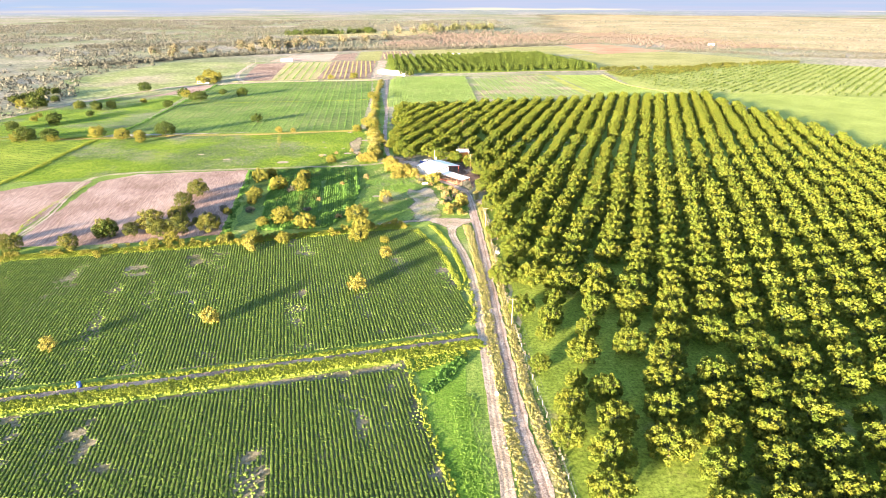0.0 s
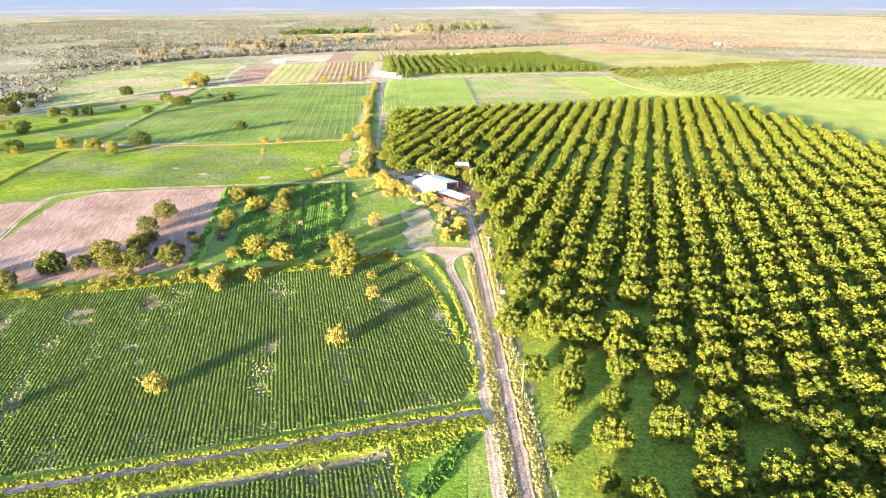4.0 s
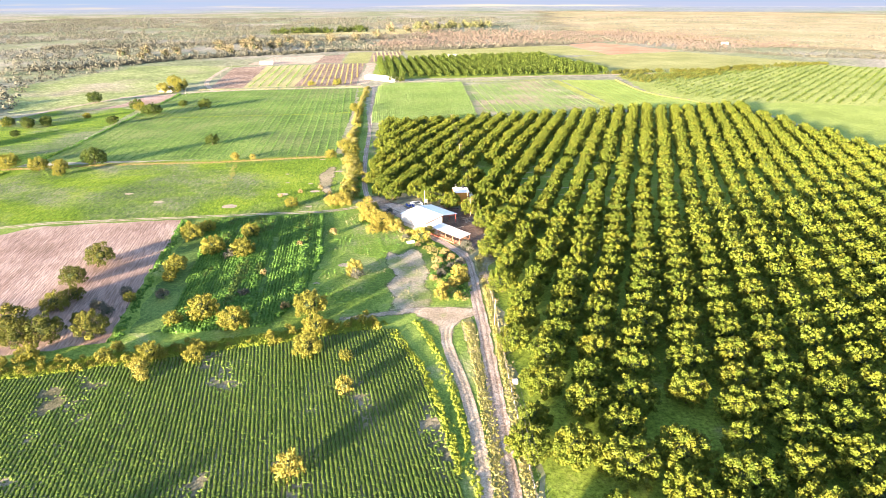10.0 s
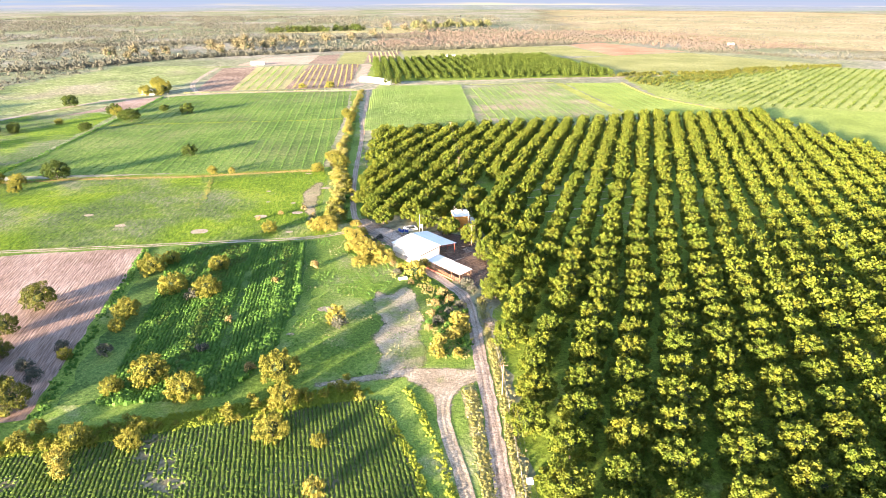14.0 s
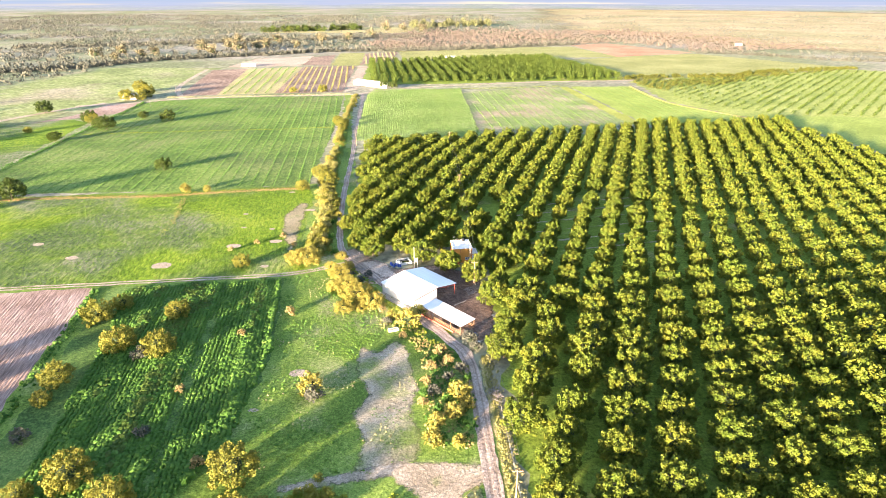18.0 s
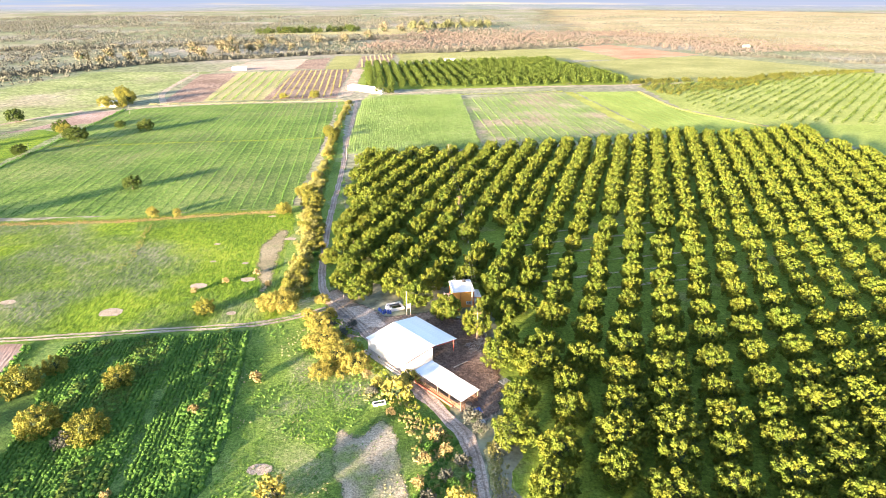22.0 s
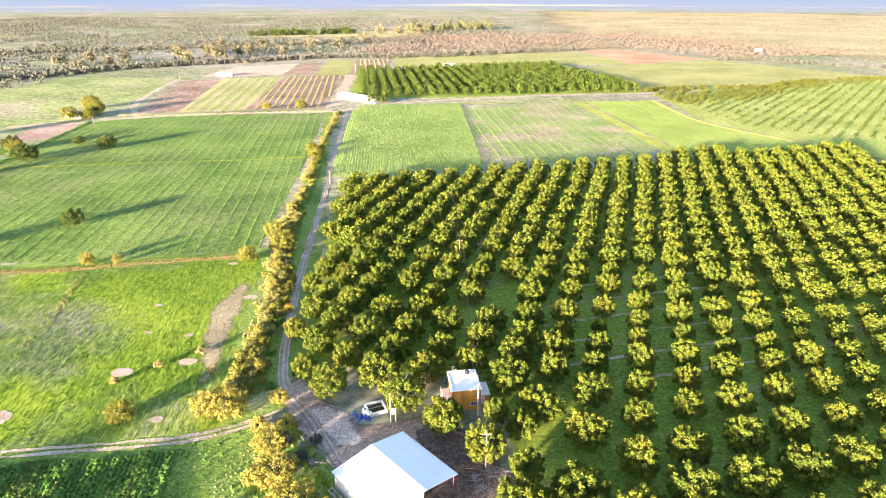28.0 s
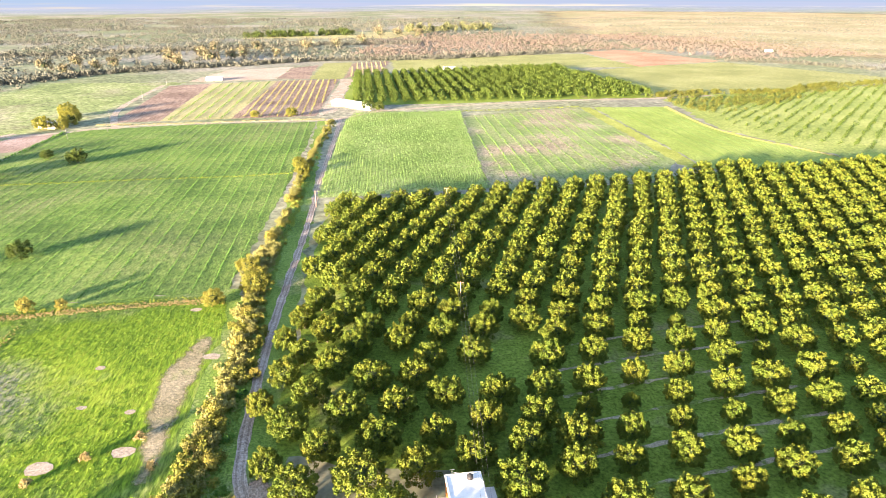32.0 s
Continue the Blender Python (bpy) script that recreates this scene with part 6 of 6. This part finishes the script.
door = part("door", box((-HW - 0.04, -0.9, 2.52), (-HW + 0.02, 0.0, 4.5)), M["black"], house, "dark upper door")
part("frame", box((-HW - 0.07, -1.0, 2.52), (-HW - 0.045, -0.9, 4.6), 0), M["whitepaint"], door)
part("window", box((-HW - 0.05, 0.9, 3.1), (-HW + 0.02, 2.0, 4.2)), M["glass"], house)
annex = part("annex", box((HW + 0.01, -HD + 1.6, -0.1), (HW + 2.3, HD - 1.0, 2.3)), M["orange"], house, "low orange annex")
part("annex_roof", box((HW + 0.005, -HD + 1.45, 2.3), (HW + 2.45, HD - 0.9, 2.45)), M["whitewall"], annex)
part("annex_door", box((HW + 0.3, -HD + 1.55, 0.0), (HW + 1.3, -HD + 1.62, 2.05)), M["whitepaint"], annex, "white metal door")
bm = bmesh.new()
bmesh.ops.create_cone(bm, cap_ends=True, segments=18, radius1=0.55, radius2=0.55, depth=1.0, matrix=Matrix.Translation((1.0, 2.0, HH + 0.66)))
bmesh.ops.create_cone(bm, cap_ends=True, segments=18, radius1=0.55, radius2=0.2, depth=0.25, matrix=Matrix.Translation((1.0, 2.0, HH + 1.285)))
tank = part("water_tank", bm, M["black"], house, "black roof water tank")
part("tank_plinth", box((0.3, 1.2, HH + 0.16), (2.9, 1.9, HH + 0.5)), M["whitewall"], house)
for x, h in ((-2.0, 1.7), (-1.3, 1.0)):
    ant = part("antenna", tube((x, 3.2, HH + 0.1), (x, 3.2, HH + h), 0.035, None, 5), M["steel"], house)
    part("crossbar", tube((x - 0.45, 3.2, HH + h), (x + 0.45, 3.2, HH + h), 0.03, None, 5), M["steel"], ant)

# far buildings
farshed = site("white_shed", -76, 758, -38, "long white far farm shed beside the track", "shed")
part("wall", box((-22, -6, 0), (22, 6, 3.2)), M["whitewall"], farshed)
for s in (-1, 1):
    bm = bmesh.new()
    vs = [bm.verts.new(c) for c in ((-22.4, s * 6.5, 3.1), (22.4, s * 6.5, 3.1), (22.4, 0, 4.6), (-22.4, 0, 4.6), (-22.4, s * 6.5, 3.25), (22.4, s * 6.5, 3.25), (22.4, 0, 4.75), (-22.4, 0, 4.75))]
    for q in ((0, 1, 2, 3), (7, 6, 5, 4), (0, 4, 5, 1), (1, 5, 6, 2), (2, 6, 7, 3), (3, 7, 4, 0)):
        bm.faces.new([vs[i] for i in q])
    bmesh.ops.recalc_face_normals(bm, faces=bm.faces[:])
    part("roof", bm, M["whitepaint"], farshed)
for nm, x, y, w, d, h in (("white_hut", -272, 676, 14, 8, 4), ("white_hut", 477, 1237, 10, 5, 3), ("white_hut", -2, 1012, 14, 7, 3.6), ("white_hut", -247, 920, 16, 6, 3.5)):
    hut = site(nm, x, y, rng.uniform(-20, 20), "small white far farm building", "building")
    part("wall", box((-w / 2, -d / 2, 0), (w / 2, d / 2, h)), M["whitewall"], hut)
    part("roof", box((-w / 2 - 0.3, -d / 2 - 0.3, h), (w / 2 + 0.3, d / 2 + 0.3, h + 0.25)), M["whitepaint"], hut)
    part("door", box((-0.6, -d / 2 - 0.04, 0), (0.6, -d / 2 + 0.02, 2.1), 0), M["black"], hut)

# ---- power line ----
POLES = [(20.5, 72), (15.6, 152), (11.4, 231.3), (6.8, 320.5), (3.0, 418), (-1.7, 509.6)]


def power_pole(x, y, h, arm, turn, label, mat):
    p = site("power_pole", x, y, turn, label, "power pole", "power poles")
    part("post", tube((0, 0, -0.3), (0, 0, h), 0.16, 0.10, 9), mat, p)
    if arm:
        part("crossarm", box((-1.0, -0.05, h - 0.35), (1.0, 0.05, h - 0.23), 0.01), mat, p)
        for dx in (-0.9, 0.0, 0.9):
            z = h - 0.23 if dx else h
            part("insulator", tube((dx, 0, z), (dx, 0, z + 0.16), 0.06, 0.04, 6), M["brick"], p)
    return p


def wire(a, b2, sag):
    bm = sweep([Vector(a).lerp(Vector(b2), k / 10) - Vector((0, 0, sag * 4 * (k / 10) * (1 - k / 10))) for k in range(11)], 0.014)
    me = as_mesh("power_cable", bm, M["cablewire"])
    return tagged(new("power_cable", me), "thin overhead power cable between poles", "cable", "power cables")


for x, y in POLES:
    power_pole(x, y, 8.2, True, 3, "tan weathered wooden power pole with a crossarm", M["polewood"])
for (x0, y0), (x1, y1) in zip(POLES, POLES[1:]):
    for dx in (-0.9, 0.0, 0.9):
        dz = 8.1 if dx else 8.32
        wire((x0 + dx, y0, dz), (x1 + dx, y1, dz), 1.1)
power_pole(5.9, 336.4, 8.0, False, 0, "pale concrete power pole in front of the house", M["pole"])
power_pole(-57, 508, 7.6, True, 80, "weathered power pole beside the farm road", M["polewood"])
for dy in (-0.9, 0.9):
    wire((-57, 508 + dy, 7.5), (-1.7, 509.6 + dy, 8.1), 0.9)
for dx in (-0.2, 0.2):
    wire((5.9 + dx, 336.4, 7.8), (6.8 + dx, 320.5, 7.6), 0.3)
meter = site("meter_frame", -12.6, 333.8, 4, "concrete pole with a meter frame and wires", "power pole")
part("post", tube((0, 0, -0.3), (0, 0, 7.4), 0.13, 0.09, 8), M["pole"], meter)
part("post", tube((1.1, 0, -0.3), (1.1, 0, 3.6), 0.11, 0.1, 8), M["pole"], meter)
part("crossbar", box((-0.1, -0.08, 3.3), (1.25, 0.08, 3.5)), M["pole"], meter)
box_ob = part("meter_box", box((0.25, -0.2, 2.1), (0.85, 0.1, 3.1)), M["whitepaint"], meter, "pale grey meter box")
part("lid", box((0.3, -0.23, 2.15), (0.8, -0.2, 3.05), 0), M["steel"], box_ob)
for k in range(3):
    wire((-12.6, 333.8, 7.3 - k * 0.4), (-0.1, 338.2, 4.6 - k * 0.25), 0.35)
for x, y, h in ((-244, 700, 8), (-262, 790, 8), (-280, 880, 8), (-226, 662, 7), (-239, 520, 6), (-240, 640, 7)):
    p = site("power_pole", x, y, 0, "thin grey far power pole", "power pole", "power poles")
    part("post", tube((0, 0, -0.3), (0, 0, h), 0.13, 0.08, 7), M["greywood"], p)

# ---- yard things ----
basin = site("water_basin", -16.2, 338.0, 24, "open white concrete water basin", "basin")
bm = bmesh.new()
for lo, hi in (((-2.1, -2.0, 0), (2.1, -1.6, 0.8)), ((-2.1, 1.6, 0), (2.1, 2.0, 0.8)), ((-2.1, -1.6, 0), (-1.7, 1.6, 0.8)), ((1.7, -1.6, 0), (2.1, 1.6, 0.8))):
    add_box(bm, lo, hi, 0.03)
part("rim", bm, M["whitewall"], basin)
part("water", box((-1.7, -1.6, 0.05), (1.7, 1.6, 0.35), 0), M["water"], basin, "dark still water")
part("plank", box((-2.0, -0.3, 0.81), (1.6, -0.1, 0.86), 0, ), M["greywood"], basin)


def barrel(name, x, y, r, h, mat, label, lie=None):
    t = site(name, x, y, rng.uniform(0, 90), label, "barrel")
    bm = bmesh.new()
    rings = [(0, 0.9), (0.05, 1.0), (0.33, 1.0), (0.36, 1.05), (0.39, 1.0), (0.63, 1.0), (0.66, 1.05), (0.69, 1.0), (0.95, 1.0), (1.0, 0.9)]
    prev = None
    for u, k in rings:
        cur = [bm.verts.new((r * k * math.cos(a * math.pi / 8), r * k * math.sin(a * math.pi / 8), u * h)) for a in range(16)]
        if prev:
            for i in range(16):
                bm.faces.new((prev[i], prev[(i + 1) % 16], cur[(i + 1) % 16], cur[i]))
        else:
            bm.faces.new(cur[::-1])
        prev = cur
    bm.faces.new(prev)
    part("drum", bm, mat, t)
    part("lid", tube((0, 0, h), (0, 0, h + 0.05), r * 0.4, None, 10), M["black"], t)
    return t


barrel("plastic_tank", -18.3, 336.2, 0.65, 1.5, M["whitepaint"], "white plastic water tank in the yard")
barrel("plastic_tank", -17.3, 335.6, 0.5, 1.2, M["whitepaint"], "small white plastic tank in the yard")
for x, y in ((-18.9, 335.0), (-18.0, 334.6), (-20.1, 335.2), (-19.3, 334.2), (-20.6, 336.1), (-17.3, 334.3)):
    barrel("plastic_drum", x, y, 0.34, 0.95, M["bluepaint"], "blue plastic drum in the yard")
barrel("plastic_drum", -88.7, 120.1, 0.5, 1.3, M["bluepaint"], "blue plastic drum beside the field track")
barrel("black_tank", 3.9, 291.0, 0.75, 1.7, M["black"], "black water tank beside the cattle shed")
for x, y, a, mat in ((5.5, 290.5, 20, M["bluepaint"]), (12.6, 301.5, 40, M["steel"]), (4.9, 288.9, 70, M["greywood"])):
    t = site("folded_tarp", x, y, a, "crumpled tarpaulin lying in the yard", "tarp")
    bm = bmesh.new()
    bmesh.ops.create_grid(bm, x_segments=8, y_segments=6, size=0.9)
    for q in bm.verts:
        q.co.z = 0.15 + 0.22 * abs(noise.noise(q.co * 2.3 + Vector((x, y, 0))))
        q.co.x *= 1.3
    bmesh.ops.solidify(bm, geom=bm.faces[:], thickness=0.12)
    part("sheet", bm, mat, t)
tr = site("concrete_trough", -15.9, 292.6, 18, "small concrete drinking trough in the grass", "trough")
bm = bmesh.new()
for lo, hi in (((-1.4, -0.6, 0), (1.4, -0.45, 0.6)), ((-1.4, 0.45, 0), (1.4, 0.6, 0.6)), ((-1.4, -0.45, 0), (-1.25, 0.45, 0.6)), ((1.25, -0.45, 0), (1.4, 0.45, 0.6))):
    add_box(bm, lo, hi, 0.02)
part("rim", bm, M["whitewall"], tr)
part("water", box((-1.25, -0.45, 0.03), (1.25, 0.45, 0.35), 0), M["water"], tr)
crate = site("white_bin", 6.3, 285.6, 30, "white metal bin at the roadside", "bin")
part("body", box((-0.9, -0.6, 0), (0.9, 0.6, 0.9), 0.04), M["whitepaint"], crate)
part("lid", box((-0.95, -0.65, 0.9), (0.95, 0.65, 0.98), 0.02), M["whitewall"], crate)
crate2 = site("white_marker", 9.6, 119, 10, "small white boundary stone beside the track", "marker")
part("stone", box((-0.35, -0.3, -0.05), (0.35, 0.3, 0.8), 0.06), M["whitepaint"], crate2)
crate3 = site("white_marker", 14.6, 204, 10, "pale utility box beside the fence", "marker")
part("stone", box((-0.6, -0.5, -0.05), (0.6, 0.5, 1.0), 0.06), M["whitewall"], crate3)


def cart(x, y, a, mat, label):
    t = site("farm_cart", x, y, a, label, "cart")
    part("bed", box((-1.0, -0.55, 0.55), (1.0, 0.55, 0.95), 0.04), mat, t)
    part("drawbar", tube((1.0, 0, 0.6), (2.0, 0, 0.35), 0.05, None, 6), M["steel"], t)
    for s in (-0.62, 0.62):
        w = part("wheel", tube((-0.1, s - 0.08, 0.4), (-0.1, s + 0.08, 0.4), 0.4, None, 14), M["black"], t)
        part("hub", tube((-0.1, s - 0.1, 0.4), (-0.1, s + 0.1, 0.4), 0.12, None, 8), M["steel"], w)


cart(1.6, 335.4, 40, M["redpaint"], "small red farm cart under a tree")
cart(-3.4, 331.8, 110, M["wood"], "wooden farm cart under a tree")
log = site("timber_log", 2.3, 308.5, 40, "long squared timber lying in the yard", "timber")
part("beam", tube((-2.2, 0, 0.18), (2.2, 0, 0.2), 0.18, 0.15, 8), M["greywood"], log)


def brush_pile(x, y, w, d, n, mat, label):
    t = site("brush_pile", x, y, rng.uniform(-30, 30), label, "brush pile")
    for _ in range(n):
        px, py = rng.normal(0, w * 0.3), rng.normal(0, d * 0.3)
        hz = max(0.1, 0.9 * (1 - (px / w) ** 2 * 3 - (py / d) ** 2 * 3)) * rng.uniform(0.2, 1)
        a, ln = rng.uniform(0, math.pi), rng.uniform(0.6, 1.6)
        part("branch", tube((px - math.cos(a) * ln, py - math.sin(a) * ln, max(0.05, hz + rng.uniform(-0.3, 0.2))), (px + math.cos(a) * ln, py + math.sin(a) * ln, max(0.05, hz + rng.uniform(-0.3, 0.3))), 0.05, 0.02, 4), mat, t)


brush_pile(9.8, 264, 3.0, 6.0, 90, M["greywood"], "heap of bare grey branches beside the road")
brush_pile(9.0, 318.5, 5.0, 4.0, 80, M["greywood"], "scattered scrap branches in the yard")
brush_pile(-37.5, 334, 2.5, 4.0, 50, M["greywood"], "heap of pale cut branches beside the road")
# orchard fence
fence = site("wire_fence", 0, 0, 0, "post and wire fence between road and orchard", "fence")
line = polyline_points([(23.4, 50), (22.0, 87), (19.6, 115), (17.6, 135), (15.9, 157), (13.4, 200), (12.3, 235), (10.8, 258)], 4.5)
pm = as_mesh("fence_post", tube((0, 0, -0.2), (0, 0, 1.5), 0.07, 0.055, 6), M["greywood"])
for q in line:
    child("fence_post", pm, fence, pose(q[0], q[1], 0, rng.uniform(-4, 4), rng.uniform(-4, 4), 0))
for z in (0.5, 0.95, 1.35):
    part("fence_wire", sweep([(a[0], a[1], z) for a in line], 0.012, 3), M["steel"], fence)
yard_fence = site("yard_fence", 0, 0, 0, "old wooden corral posts beside the yard", "fence")
for x, y in ((-37, 349), (-36, 351.5), (-33, 352), (-30.5, 350), (-28, 348), (-25, 346.5), (-34, 341), (-32, 343)):
    child("fence_post", pm, yard_fence, pose(x, y, 0, rng.uniform(-6, 6), rng.uniform(-6, 6), 0))

# ---- brushwood and litter round the yard ----
def branch_heap(x, y, w, n):
    t = site("brushwood_pile", x, y, rng.uniform(0, 180), "grey heap of cut dry branches at the yard edge", "brushwood", "brushwood piles")
    for k in range(n):
        a, r = rng.uniform(0, 6.28), w * rng.uniform(0, 0.35)
        p = Vector((r * math.cos(a * 3), r * math.sin(a * 3), rng.uniform(0.05, 0.35)))
        ln = rng.uniform(0.5, 0.95) * w * 0.5
        q = Vector((math.cos(a), math.sin(a), rng.uniform(0.0, 0.35)))
        pts = [p - q * ln + Vector((0, 0, 0.12)), p, p + q * ln * 0.6 + Vector((rng.normal(0, 0.2), rng.normal(0, 0.2), 0.1)), p + q * ln + Vector((rng.normal(0, 0.3), rng.normal(0, 0.3), 0.15))]
        part("branch", sweep([(v.x, v.y, max(v.z, 0.05)) for v in pts], rng.uniform(0.03, 0.07), 5), M["greywood"], t)


for x, y, w, n in PILES:
    branch_heap(x, y, w, n)
for x, y, a, ln in LOGS:
    t = site("old_log", x, y, a, "weathered grey log lying on bare earth", "log", "logs in the yard")
    part("stem", tube((-ln / 2, 0, 0.12), (ln / 2, 0, 0.13), 0.13, 0.10, 8), M["greywood"], t)
    part("stub", tube((ln * 0.2, 0, 0.14), (ln * 0.28, 0.35, 0.3), 0.05, 0.03, 6), M["greywood"], t)
